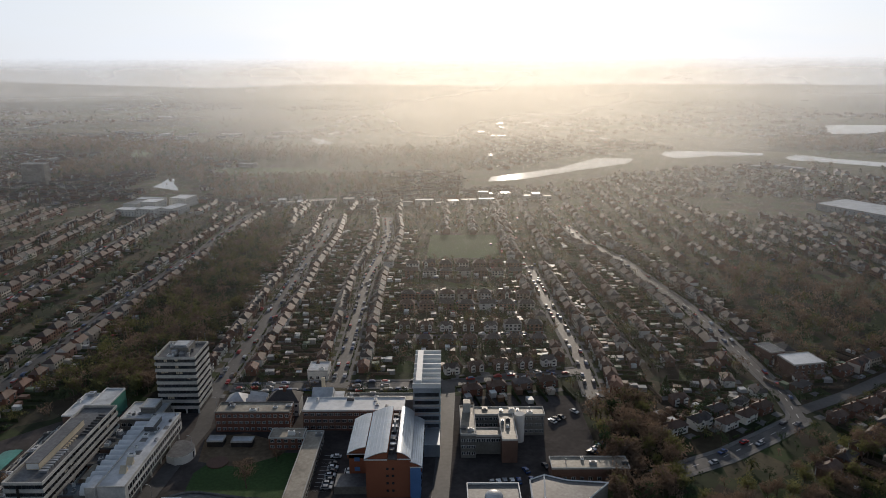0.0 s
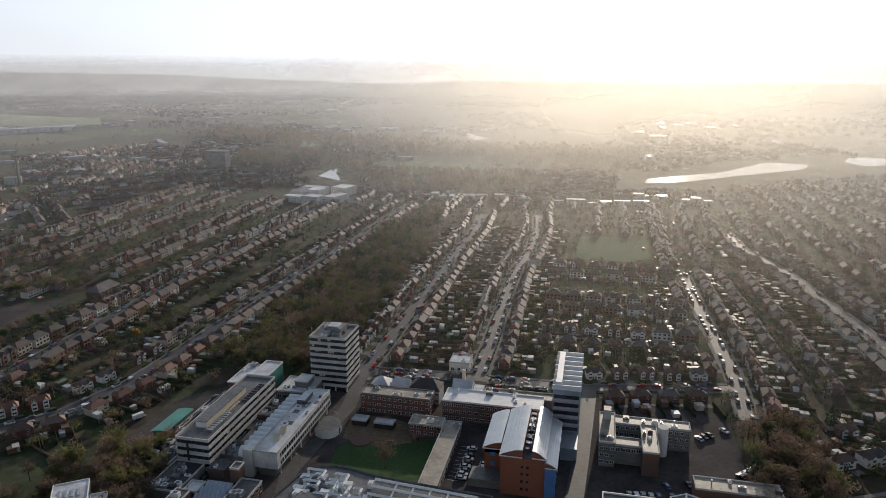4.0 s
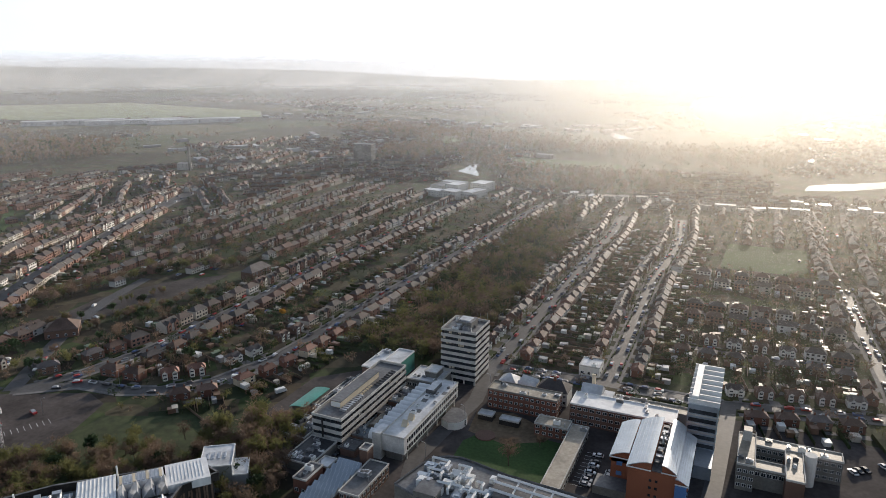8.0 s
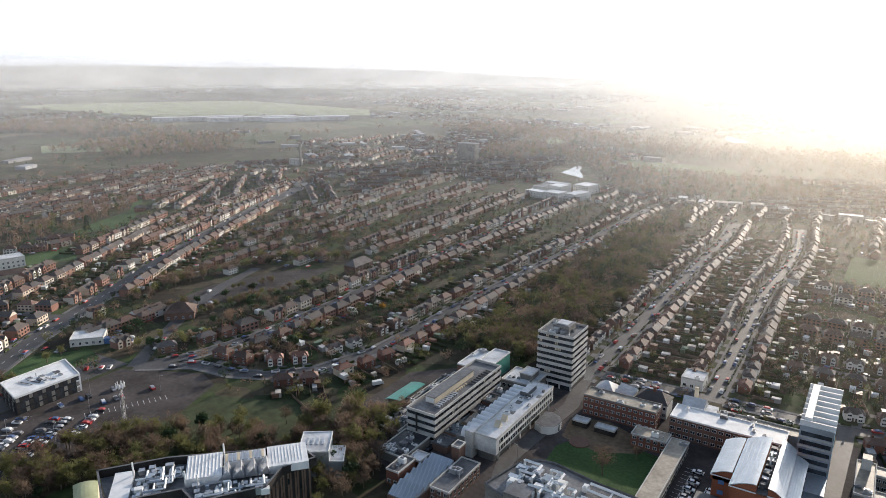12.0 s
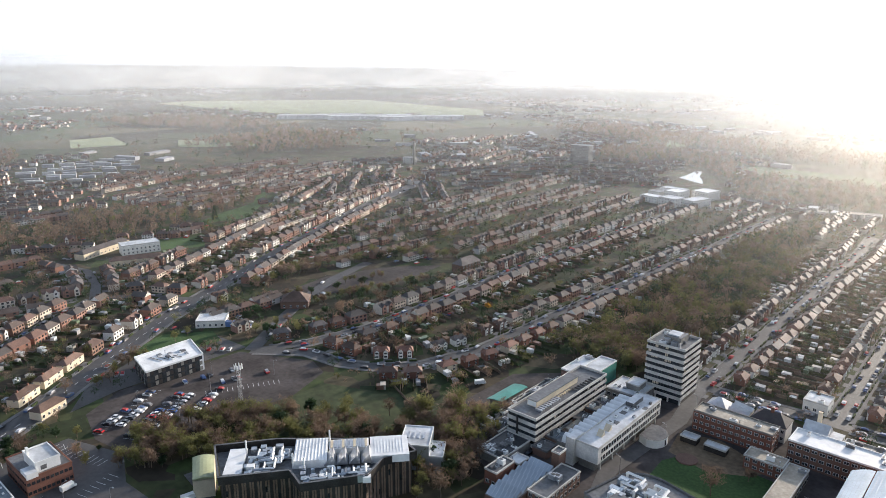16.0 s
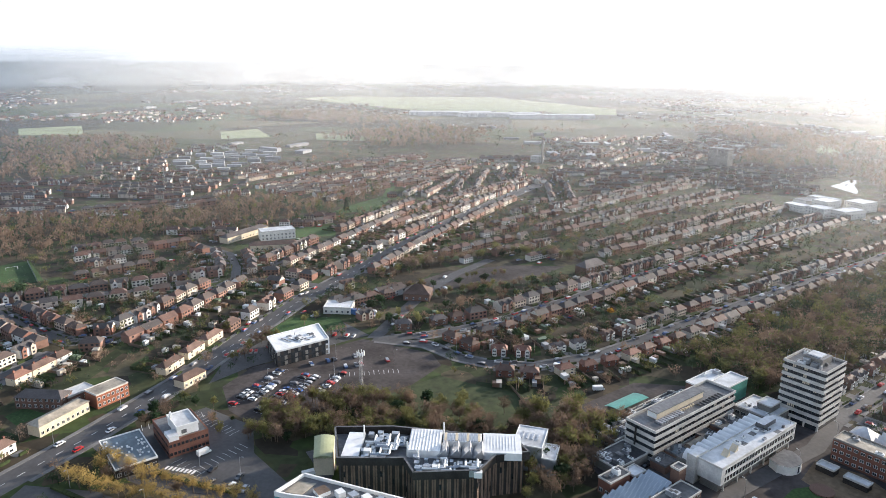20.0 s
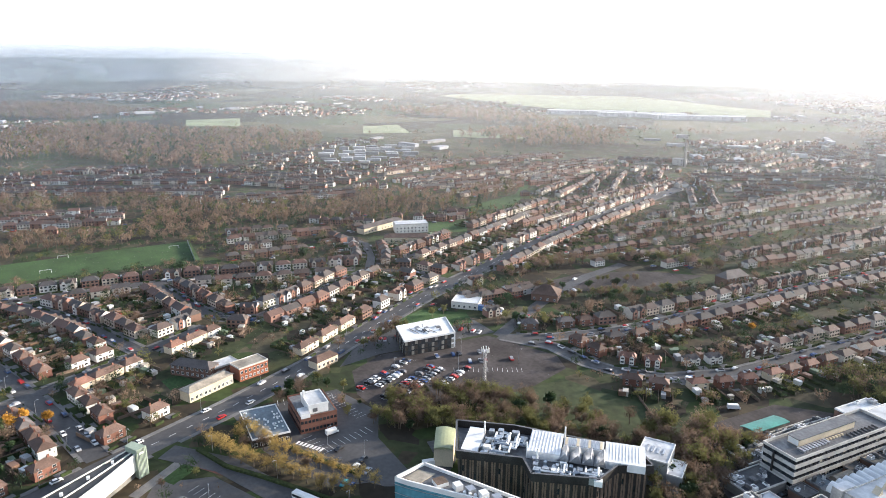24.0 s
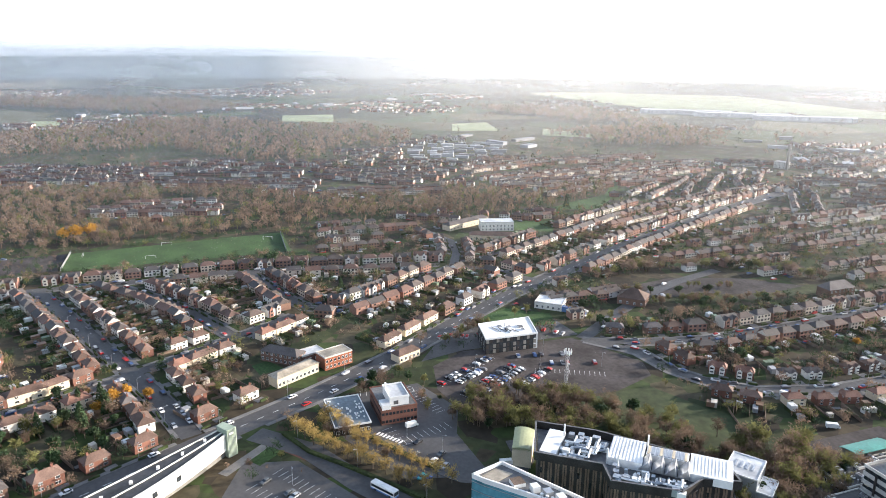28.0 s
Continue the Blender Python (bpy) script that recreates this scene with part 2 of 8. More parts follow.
def mist_material(name, thick, foot_rise, reach, glow_extra):
    """Thin mist: mostly clear, the rest lets light through it; patchy, thinning out upwards, with the glow round the
    sun put into colour and thickness by bearing.
    """
    m = bpy.data.materials.new(name)
    m.use_nodes = True
    n, ln = m.node_tree.nodes, m.node_tree.links.new
    n.remove(n["Principled BSDF"])

    def sums(operation, a, b=0.0):
        node = n.new("ShaderNodeMath")
        node.operation = operation
        for socket, v in zip(node.inputs, (a, b)):
            if isinstance(v, (int, float)):
                socket.default_value = v
            else:
                ln(v, socket)
        return node.outputs[0]

    def ranged(value, a, z, u, w, kind="LINEAR"):
        node = n.new("ShaderNodeMapRange")
        node.interpolation_type = kind
        for socket, v in zip(("From Min", "From Max", "To Min", "To Max"), (a, z, u, w)):
            node.inputs[socket].default_value = v
        ln(value, node.inputs["Value"])
        return node.outputs["Result"]

    clear, milk, mix = n.new("ShaderNodeBsdfTransparent"), n.new("ShaderNodeBsdfTranslucent"), n.new("ShaderNodeMixShader")  # droplets pass light on forwards
    geo, xyz, tex = n.new("ShaderNodeNewGeometry"), n.new("ShaderNodeSeparateXYZ"), n.new("ShaderNodeTexNoise")
    tex.inputs["Scale"].default_value, tex.inputs["Detail"].default_value = 0.004, 4
    stretch = n.new("ShaderNodeVectorMath")  # mist lies in flat banks
    stretch.operation, stretch.inputs[1].default_value = "MULTIPLY", (1, 1, 3.5)
    ln(geo.outputs["Position"], xyz.inputs["Vector"]), ln(geo.outputs["Position"], stretch.inputs[0]), ln(stretch.outputs["Vector"], tex.inputs["Vector"])
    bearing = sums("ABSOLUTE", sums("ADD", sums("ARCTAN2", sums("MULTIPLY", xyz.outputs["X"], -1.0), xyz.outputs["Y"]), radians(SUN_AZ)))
    near_sun = ranged(bearing, 0.0, radians(GLOW_SPREAD), 1.0, 0.0, "SMOOTHERSTEP")
    # sun glow painted into the colour: warm and pale sunward, smoky and bluish aside
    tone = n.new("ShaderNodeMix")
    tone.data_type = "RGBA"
    tone.inputs["B"].default_value = (*MIST_SUNWARD, 1)
    pale = n.new("ShaderNodeMix")  # colour lifted far off the sun, where the sheets catch little sunlight
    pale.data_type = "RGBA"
    pale.inputs["A"].default_value, pale.inputs["B"].default_value = (*MIST_OFF_SUN, 1), (*MIST_FAR_OFF_SUN, 1)
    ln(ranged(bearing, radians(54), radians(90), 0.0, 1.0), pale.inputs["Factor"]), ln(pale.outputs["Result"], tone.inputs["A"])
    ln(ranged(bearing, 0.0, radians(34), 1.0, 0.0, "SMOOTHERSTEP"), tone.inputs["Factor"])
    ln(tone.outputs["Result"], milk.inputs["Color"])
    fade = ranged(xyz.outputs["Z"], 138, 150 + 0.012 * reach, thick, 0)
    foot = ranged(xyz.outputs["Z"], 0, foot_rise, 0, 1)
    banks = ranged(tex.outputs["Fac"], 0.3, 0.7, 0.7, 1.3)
    amount = sums("MULTIPLY", sums("MULTIPLY", fade, foot), sums("MULTIPLY", banks, sums("ADD", 1.0, sums("MULTIPLY", near_sun, glow_extra))))
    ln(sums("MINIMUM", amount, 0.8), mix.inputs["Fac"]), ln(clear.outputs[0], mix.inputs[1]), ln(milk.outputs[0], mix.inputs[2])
    ln(mix.outputs[0], n["Material Output"].inputs["Surface"])
    return m


# Painted sun glow: spread in degrees, and mist colours by bearing from it
GLOW_SPREAD = 42.0
MIST_FAR_OFF_SUN, MIST_OFF_SUN, MIST_SUNWARD = (0.93, 0.95, 0.97), (0.4, 0.425, 0.465), (0.76, 0.72, 0.645)


# ---- shaping ----
class Shape:
    """Corners and faces of one mesh, with a material for each face."""

    def __init__(self):
        self.v, self.f, self.m = [], [], []

    def face(self, pts, mat=0):
        k = len(self.v)
        self.v += [tuple(p) for p in pts]
        self.f.append(tuple(range(k, k + len(pts))))
        self.m.append(mat)
        return self

    def prism(self, pts, z0, z1, mat=0, top=None):
        """An upright block over a plan that runs anticlockwise."""
        k, n = len(self.v), len(pts)
        self.v += [(x, y, z0) for x, y in pts] + [(x, y, z1) for x, y in pts]
        for i in range(n):
            j = (i + 1) % n
            self.f.append((k + i, k + j, k + n + j, k + n + i)), self.m.append(mat)
        self.f.append(tuple(range(k + n, k + 2 * n))), self.m.append(mat if top is None else top)
        self.f.append(tuple(range(k + n - 1, k - 1, -1))), self.m.append(mat)
        return self

    def box(self, x0, x1, y0, y1, z0, z1, mat=0, top=None):
        return self.prism([(x0, y0), (x1, y0), (x1, y1), (x0, y1)], z0, z1, mat, top)

    def hull(self, v, f, mat=0):
        k = len(self.v)
        self.v += v
        for a in f:
            self.f.append(tuple(k + i for i in a)), self.m.append(mat)
        return self

    def hip(self, x0, x1, y0, y1, z0, z1, inset, mat=0, over=0.35, thick=0.18):
        """A hipped roof with its ridge along x; inset 0 makes gables."""
        x0, x1, y0, y1 = x0 - over, x1 + over, y0 - over, y1 + over
        ym = (y0 + y1) / 2
        v = [(x0, y0, z0 - thick), (x1, y0, z0 - thick), (x1, y1, z0 - thick), (x0, y1, z0 - thick),
             (x0, y0, z0), (x1, y0, z0), (x1, y1, z0), (x0, y1, z0), (x0 + inset, ym, z1), (x1 - inset, ym, z1)]
        f = [(3, 2, 1, 0), (0, 1, 5, 4), (1, 2, 6, 5), (2, 3, 7, 6), (3, 0, 4, 7), (4, 5, 9, 8), (6, 7, 8, 9), (5, 6, 9), (7, 4, 8)]
        return self.hull(v, f, mat)

    def extrude(self, outline, y0, y1, mat=0):
        """A closed outline of x, z points, drawn along y."""
        k, n = len(self.v), len(outline)
        self.v += [(x, y0, z) for x, z in outline] + [(x, y1, z) for x, z in outline]
        for i in range(n):
            j = (i + 1) % n
            self.f.append((k + i, k + j, k + n + j, k + n + i)), self.m.append(mat)
        self.f.append(tuple(range(k + n - 1, k - 1, -1))), self.m.append(mat)
        self.f.append(tuple(range(k + n, k + 2 * n))), self.m.append(mat)
        return self

    def tube(self, a, b, r0, r1, sides=6, mat=0):
        a, b = Vector(a), Vector(b)
        q = (b - a).to_track_quat("Z", "Y")
        k = len(self.v)
        for c, r in ((a, r0), (b, r1)):
            for i in range(sides):
                w = 2 * math.pi * i / sides
                self.v.append(tuple(c + q @ Vector((r * math.cos(w), r * math.sin(w), 0))))
        for i in range(sides):
            j = (i + 1) % sides
            self.f.append((k + i, k + j, k + sides + j, k + sides + i)), self.m.append(mat)
        self.f.append(tuple(range(k + sides, k + 2 * sides))), self.m.append(mat)
        self.f.append(tuple(range(k + sides - 1, k - 1, -1))), self.m.append(mat)
        return self

    def mesh(self, name, *mats):
        me = bpy.data.meshes.new(name)
        me.from_pydata(self.v, [], self.f)
        for m in mats:
            me.materials.append(m)
        if len(mats) > 1:
            me.polygons.foreach_set("material_index", self.m)
        me.update()
        return me


def part(name, shape, mats, parent, label="", at=None):
    """One mesh under a thing or under a part; shape may be a ready mesh."""
    mats = mats if isinstance(mats, (list, tuple)) else [mats]
    ob = new(name, shape.mesh(name, *mats) if isinstance(shape, Shape) else shape)
    ob.parent = parent
    if at is not None:
        ob.matrix_basis = at
    return tagged(ob, label)


def thing(name, label, category, group="", kind="", at=None):
    ob = new(name)
    ob.empty_display_size = 0.5
    if at is not None:
        ob.matrix_basis = at
    return tagged(ob, label, category, group, kind)


def single(name, shape, mats, label, category, group="", kind="", at=None):
    mats = mats if isinstance(mats, (list, tuple)) else [mats]
    ob = new(name, shape.mesh(name, *mats) if isinstance(shape, Shape) else shape)
    if at is not None:
        ob.matrix_basis = at
    return tagged(ob, label, category, group, kind)


def bulk(name, verts, faces, index, mats):
    """A large mesh from arrays: faces all of one size."""
    me = bpy.data.meshes.new(name)
    verts, faces = np.asarray(verts, np.float32), np.asarray(faces, np.int32)
    me.vertices.add(len(verts)), me.loops.add(faces.size), me.polygons.add(len(faces))
    me.vertices.foreach_set("co", verts.ravel())
    me.loops.foreach_set("vertex_index", faces.ravel())
    me.polygons.foreach_set("loop_start", np.arange(0, faces.size, faces.shape[1], dtype=np.int32))
    for m in mats:
        me.materials.append(m)
    if index is not None:
        me.polygons.foreach_set("material_index", np.asarray(index, np.int32))
    me.update(calc_edges=True)
    me.shade_flat()
    return me


def strew(verts, faces, index, spots):
    """Copies of a small mesh at rows of x, y, z, turn, scale across, scale up, as arrays."""
    verts, faces, spots = np.asarray(verts, float), np.asarray(faces), np.asarray(spots, float)
    c, s = np.cos(spots[:, 3:4]), np.sin(spots[:, 3:4])
    x, y, z = verts[None, :, 0] * spots[:, 4:5], verts[None, :, 1] * spots[:, 4:5], verts[None, :, 2] * spots[:, 5:6]
    out = np.stack([c * x - s * y + spots[:, 0:1], s * x + c * y + spots[:, 1:2], z + spots[:, 2:3]], -1).reshape(-1, 3)
    f = (faces[None] + (np.arange(len(spots)) * len(verts))[:, None, None]).reshape(-1, faces.shape[1])
    return out, f, np.tile(np.asarray(index), len(spots))


def inside(x, y, poly):
    hit = False
    for (ax, ay), (bx, by) in zip(poly, poly[1:] + poly[:1]):
        if (ay > y) != (by > y) and x < (bx - ax) * (y - ay) / (by - ay) + ax:
            hit = not hit
    return hit


def off_line(x, y, line):
    best = 1e9
    for (ax, ay), (bx, by) in zip(line, line[1:]):
        d = (bx - ax) ** 2 + (by - ay) ** 2
        t = min(1, max(0, ((x - ax) * (bx - ax) + (y - ay) * (by - ay)) / d))
        best = min(best, math.hypot(x - ax - t * (bx - ax), y - ay - t * (by - ay)))
    return best


# ---- ground, water, fields, roads ----
RIDGE = [(-180, 40), (-60, 40), (-30, 38), (-12, 30), (-4, 22), (1, 26), (5, 32), (10, 33), (14, 26), (18, 20), (24, 40), (32, 74), (42, 100), (56, 112), (75, 114), (100, 108), (140, 60), (180, 40)]  # bearing leftwards of +y in degrees, height


def hill(x, y):
    """Far ridges that close the plain: a low wooded hill under the sun, higher downs in the west."""
    r, a = math.hypot(x, y), math.atan2(-x, y)
    rise = min(1.0, max(0.0, (r - 3000) / 1850)) ** 1.3
    top = float(np.interp(math.degrees(a), [q[0] for q in RIDGE], [q[1] for q in RIDGE]))
    return rise * (top + 2.2 * math.sin(13 * a) + 1.6 * math.sin(31 * a + 2) + 1.0 * math.sin(67 * a)) + 0.25 * min(1, max(0, (r - 900) / 900)) * noise.noise((x / 300, y / 300, 0))


def ground_sheet():
    radii = [0, 60, 120, 200, 300, 420, 560, 720, 900, 1100, 1350, 1650, 2000, 2400, 2800, 3200, 3500, 3800, 4100, 4400, 4650, 4850, 5200]
    turns = 240
    s = Shape()
    s.v = [(0, 0, 0)]
    for r in radii[1:]:
        for k in range(turns):
            a = 2 * math.pi * k / turns
            x, y = r * math.sin(a), r * math.cos(a)
            s.v.append((x, y, hill(x, y)))
    for k in range(turns):
        s.f.append((0, 1 + (k + 1) % turns, 1 + k)), s.m.append(0)
    for n in range(len(radii) - 2):
        a, b = 1 + n * turns, 1 + (n + 1) * turns
        for k in range(turns):
            j = (k + 1) % turns
            s.f.append((a + k, a + j, b + j, b + k)), s.m.append(0)
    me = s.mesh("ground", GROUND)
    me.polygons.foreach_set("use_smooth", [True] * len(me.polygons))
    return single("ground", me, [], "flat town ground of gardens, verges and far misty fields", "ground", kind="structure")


ground_sheet()


def patch(name, pts, mat, z, label, category, kind="structure"):
    area = sum(ax * by - bx * ay for (ax, ay), (bx, by) in zip(pts, pts[1:] + pts[:1]))
    pts = pts if area > 0 else pts[::-1]
    return single(name, Shape().prism(pts, -0.2, z), mat, label, category, kind=kind)


def ribbon(line, half, z, low=-0.2):
    """A strip along a line, with a closed cross-section."""
    pts = [Vector(p) for p in line]
    s = Shape()
    for i, p in enumerate(pts):
        a = (p - pts[i - 1]).normalized() if i else (pts[1] - p).normalized()
        b = (pts[i + 1] - p).normalized() if i < len(pts) - 1 else a
        t = (a + b).normalized()
        side = Vector((-t.y, t.x)) * half / max(0.5, t.dot(a))
        l, r = p + side, p - side
        s.v += [(l.x, l.y, low), (l.x, l.y, z), (r.x, r.y, z), (r.x, r.y, low)]
        if i:
            k = 4 * i
            for q in range(3):
                s.f.append((k - 4 + q, k - 3 + q, k + q + 1, k + q)), s.m.append(0)
    return s


def shifted(line, d):
    pts, out = [Vector(p) for p in line], []
    for i, p in enumerate(pts):
        a = (p - pts[i - 1]).normalized() if i else (pts[1] - p).normalized()
        b = (pts[i + 1] - p).normalized() if i < len(pts) - 1 else a
        t = (a + b).normalized()
        out.append(tuple(p + Vector((-t.y, t.x)) * d))
    return out


def stepped(line, step):
    """Points every step metres along a line, with the way it runs there."""
    out, left = [], step / 2
    for a, b in zip(line, line[1:]):
        a, b = Vector(a), Vector(b)
        n = (b - a).length
        while left <= n:
            out.append((a + (b - a) * (left / n), (b - a) / n))
            left += step
        left -= n
    return out


ROADS = {  # name: (half width, line)
    "main_road": (6.0, [(-226, -72), (-246, -37), (-265, -2), (-288, 41), (-317, 88), (-350, 132), (-385, 182), (-420, 243), (-463, 317), (-502, 395), (-560, 520), (-610, 640)]),
    "avenue_west": (3.5, [(-306, 189), (-282, 208), (-258, 211), (-242, 219), (-226, 236), (-216, 272), (-214, 384), (-211, 460), (-207, 552), (-202, 724)]),
    "avenue_far_west": (3.5, [(-306, 189), (-292, 215), (-284, 255), (-285, 330), (-289, 400), (-290, 560), (-290, 700)]),
    "avenue_mid": (3.6, [(-109, 296), (-109, 400), (-110, 533), (-108, 610), (-114, 700)]),
    "avenue_east": (3.4, [(-52, 311), (-53, 372), (-56, 490), (-51, 577), (-52, 641), (-58, 705)]),
    "street_south": (3.2, [(-109, 309), (-60, 312), (0, 313), (40, 321), (70, 328)]),
    "street_second": (2.8, [(-22, 376), (52, 376)]),
    "street_third": (2.8, [(-26, 433), (48, 433)]),
    "street_fourth": (2.8, [(-40, 508), (60, 508)]),
    "street_east": (3.2, [(66, 520), (68, 441), (70, 393), (72, 350), (72, 328), (70, 296)]),
    "hill_road": (3.1, [(119, 663), (124, 600), (143, 539), (150, 478), (157, 430), (160, 370), (160, 300), (156, 276), (134, 261), (112, 247), (80, 232)]),
    "hill_road_spur": (3.2, [(160, 284), (190, 300), (225, 322), (300, 360)]),
    "side_street": (4.2, [(-268, -12), (-302, -24), (-335, -38), (-369, -53), (-407, -70), (-456, -92), (-489, -108)]),
    "cross_street": (3.6, [(-300, -104), (-316, -70), (-337, -38), (-347, -20), (-362, 4), (-390, 46)]),
    "curved_street": (3.6, [(-484, 26), (-431, 42), (-400, 54), (-390, 72), (-404, 100), (-434, 140), (-452, 168)]),
    "diagonal_street": (3.6, [(-484, -62), (-444, -30), (-413, -12), (-364, 12)]),
    "field_street": (3.6, [(-486, -130), (-485, -61), (-484, 26), (-470, 100), (-460, 160)]),
    "estate_street": (3.4, [(-452, 168), (-480, 180), (-520, 190), (-560, 180)]),
    "school_street": (3.6, [(-404, 210), (-440, 190), (-452, 168)]),
    "back_street": (3.4, [(-470, 205), (-500, 260), (-545, 340), (-590, 430)]),
    "station_road": (4.0, [(-306, 189), (-330, 224), (-352, 258), (-372, 300), (-385, 345)]),
    "campus_road": (3.2, [(-40, 205), (-2, 212), (0, 250), (2, 300), (2, 313)]),
    "campus_lane": (3.4, [(-109, 300), (-104, 270), (-106, 245), (-108, 215), (-100, 190), (-96, 165)]),
    "bus_road": (5.0, [(-262, 12), (-243, 31), (-216, 45), (-190, 62), (-160, 80)]),
    "lab_road": (3.6, [(-243, 52), (-226, 66), (-207, 82), (-200, 98), (-210, 108), (-224, 110)]),
}
for k, (name, (half, line)) in enumerate(ROADS.items()):
    single(name, ribbon(line, half, 0.03 + 0.004 * k), ASPHALT, "worn grey asphalt road between houses", "road", kind="structure")


def clear_of_roads(x, y, gap, but=()):
    return all(n in but or off_line(x, y, l) > h + gap for n, (h, l) in ROADS.items())


for name in ("main_road", "avenue_west", "avenue_far_west", "avenue_mid", "avenue_east", "street_south", "street_east", "hill_road", "side_street", "cross_street", "curved_street", "diagonal_street", "field_street"):
    half, line = ROADS[name]
    s = Shape()
    for d in (-1, 1):
        run = []
        for p, w in stepped(shifted(line, d * (half + 1.1)), 4):
            if clear_of_roads(p.x, p.y, 0.3, (name,)):
                run.append((p.x, p.y))
            else:
                if len(run) > 1:
                    r = ribbon(run, 1.0, 0.15)
                    s.hull(r.v, r.f)
                run = []
        if len(run) > 1:
            r = ribbon(run, 1.0, 0.15)
            s.hull(r.v, r.f)
    single("pavement", s, PAVING, "pale raised pavement with kerb along the road", "pavement", kind="structure")

FIELDS = {
    "sports_field": ([(-526, -98), (-572, -98), (-590, 62), (-530, 62), (-527, -8)], LAWN),
    "upper_meadow": ([(-600, 112), (-640, 145), (-640, 168), (-600, 152)], MEADOW),
    "long_meadow": ([(-601, 318), (-589, 373), (-646, 429), (-695, 465), (-691, 451), (-649, 417), (-626, 362)], LAWN),
    "school_field": ([(-575, 262), (-555, 305), (-520, 285), (-540, 250)], LAWN),
    "park": ([(-14, 545), (46, 545), (48, 625), (-12, 625)], LAWN),
    "far_field": ([(-345, 990), (-155, 1000), (-185, 1068), (-340, 1078)], LAWN),
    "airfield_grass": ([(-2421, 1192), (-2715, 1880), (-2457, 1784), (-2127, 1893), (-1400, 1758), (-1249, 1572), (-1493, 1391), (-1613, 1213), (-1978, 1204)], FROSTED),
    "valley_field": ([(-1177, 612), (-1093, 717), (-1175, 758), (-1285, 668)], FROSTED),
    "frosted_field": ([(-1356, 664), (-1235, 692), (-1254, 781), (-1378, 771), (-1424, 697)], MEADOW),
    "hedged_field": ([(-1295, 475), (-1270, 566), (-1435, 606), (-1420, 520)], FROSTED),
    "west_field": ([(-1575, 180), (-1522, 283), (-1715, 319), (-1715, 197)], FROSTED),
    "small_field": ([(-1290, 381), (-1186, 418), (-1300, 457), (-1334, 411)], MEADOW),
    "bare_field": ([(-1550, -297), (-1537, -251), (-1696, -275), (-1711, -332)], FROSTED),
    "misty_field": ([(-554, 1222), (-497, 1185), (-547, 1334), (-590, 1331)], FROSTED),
    "bank_meadow": ([(-246, 172), (-247, 190), (-222, 201), (-204, 212), (-178, 206), (-196, 178), (-218, 150), (-245, 130)], MEADOW),
    "campus_lawn": ([(-94, 208), (-58, 206), (-58, 250), (-88, 252), (-96, 236)], LAWN),
    "loop_lawn": ([(-350, 140), (-362, 168), (-346, 190), (-330, 186), (-332, 150)], LAWN),
}
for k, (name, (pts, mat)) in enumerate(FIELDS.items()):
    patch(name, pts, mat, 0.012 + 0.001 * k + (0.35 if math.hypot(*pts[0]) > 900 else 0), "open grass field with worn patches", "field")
patch("sports_court", [(-527, -100), (-572, -100), (-570, -150), (-528, -150)], GRAVEL, 0.02, "grey tarmac court beside the sports pitch", "court")
patch("car_park", [(-299, 101), (-311, 121), (-309, 184), (-271, 203), (-256, 198), (-247, 173), (-250, 146), (-253, 125), (-258, 98), (-275, 95)], GRAVEL, 0.02, "large open tarmac car park with faded bays", "car park")
patch("office_forecourt", [(-306, 97), (-326, 112), (-345, 150), (-338, 188), (-312, 190), (-312, 120)], ASPHALT, 0.019, "dark asphalt forecourt round the square office", "forecourt")
patch("upper_car_park", [(-374, 262), (-380, 300), (-366, 345), (-338, 378), (-334, 350), (-350, 266)], GRAVEL, 0.021, "empty worn tarmac car park behind hedges", "car park")
patch("lab_car_park", [(-282, 40), (-246, 46), (-212, 62), (-205, 92), (-236, 90), (-256, 98), (-284, 88)], ASPHALT, 0.022, "dark asphalt car park with white bays", "car park")
patch("front_car_park", [(-242, 6), (-237, 26), (-205, 44), (-180, 20), (-205, -10)], ASPHALT, 0.023, "dark asphalt car park with painted bays", "car park")
patch("campus_yard", [(-185, 205), (-120, 175), (-30, 180), (40, 200), (62, 235), (62, 300), (-110, 300), (-160, 285), (-185, 260)], GRAVEL, 0.008, "grey tarmac yard between campus buildings", "yard")
patch("campus_plaza", [(-97, 244), (-100, 262), (-84, 266), (-62, 256), (-66, 248), (-80, 240)], SOIL, 0.03, "sandy paved court with a round seat", "court")
patch("round_seat", [(-89 + 4.2 * math.cos(k * math.pi / 8), 243 + 4.2 * math.sin(k * math.pi / 8)) for k in range(16)], BRICK_BROWN, 0.45, "round brick seat in the sandy court", "seat", kind="")
patch("river", [(60, 933), (112, 956), (194, 1030), (298, 1116), (321, 1172), (259, 1182), (174, 1058), (67, 975)], WATER, 0.4, "bright winding river reflecting the low sun", "river")
patch("river_reach", [(382, 1221), (394, 1170), (473, 1212), (556, 1210), (570, 1242), (494, 1269), (412, 1288)], WATER, 0.4, "bright river reach in low sun", "river")
patch("river_bend", [(573, 1147), (622, 1112), (690, 1050), (790, 960), (815, 985), (720, 1100), (651, 1166), (618, 1222), (580, 1182)], WATER, 0.4, "bright river bend", "river")
patch("lake", [(957, 1792), (886, 1603), (976, 1609), (1110, 1700), (1160, 1835), (1026, 1863)], WATER, 0.45, "wide pale lake in the distance", "lake")
patch("pond", [(-380, 900), (-362, 888), (-336, 870), (-344, 892), (-364, 930), (-376, 972), (-386, 970), (-381, 930)], WATER, 0.1, "bright bend of water among trees", "pond")
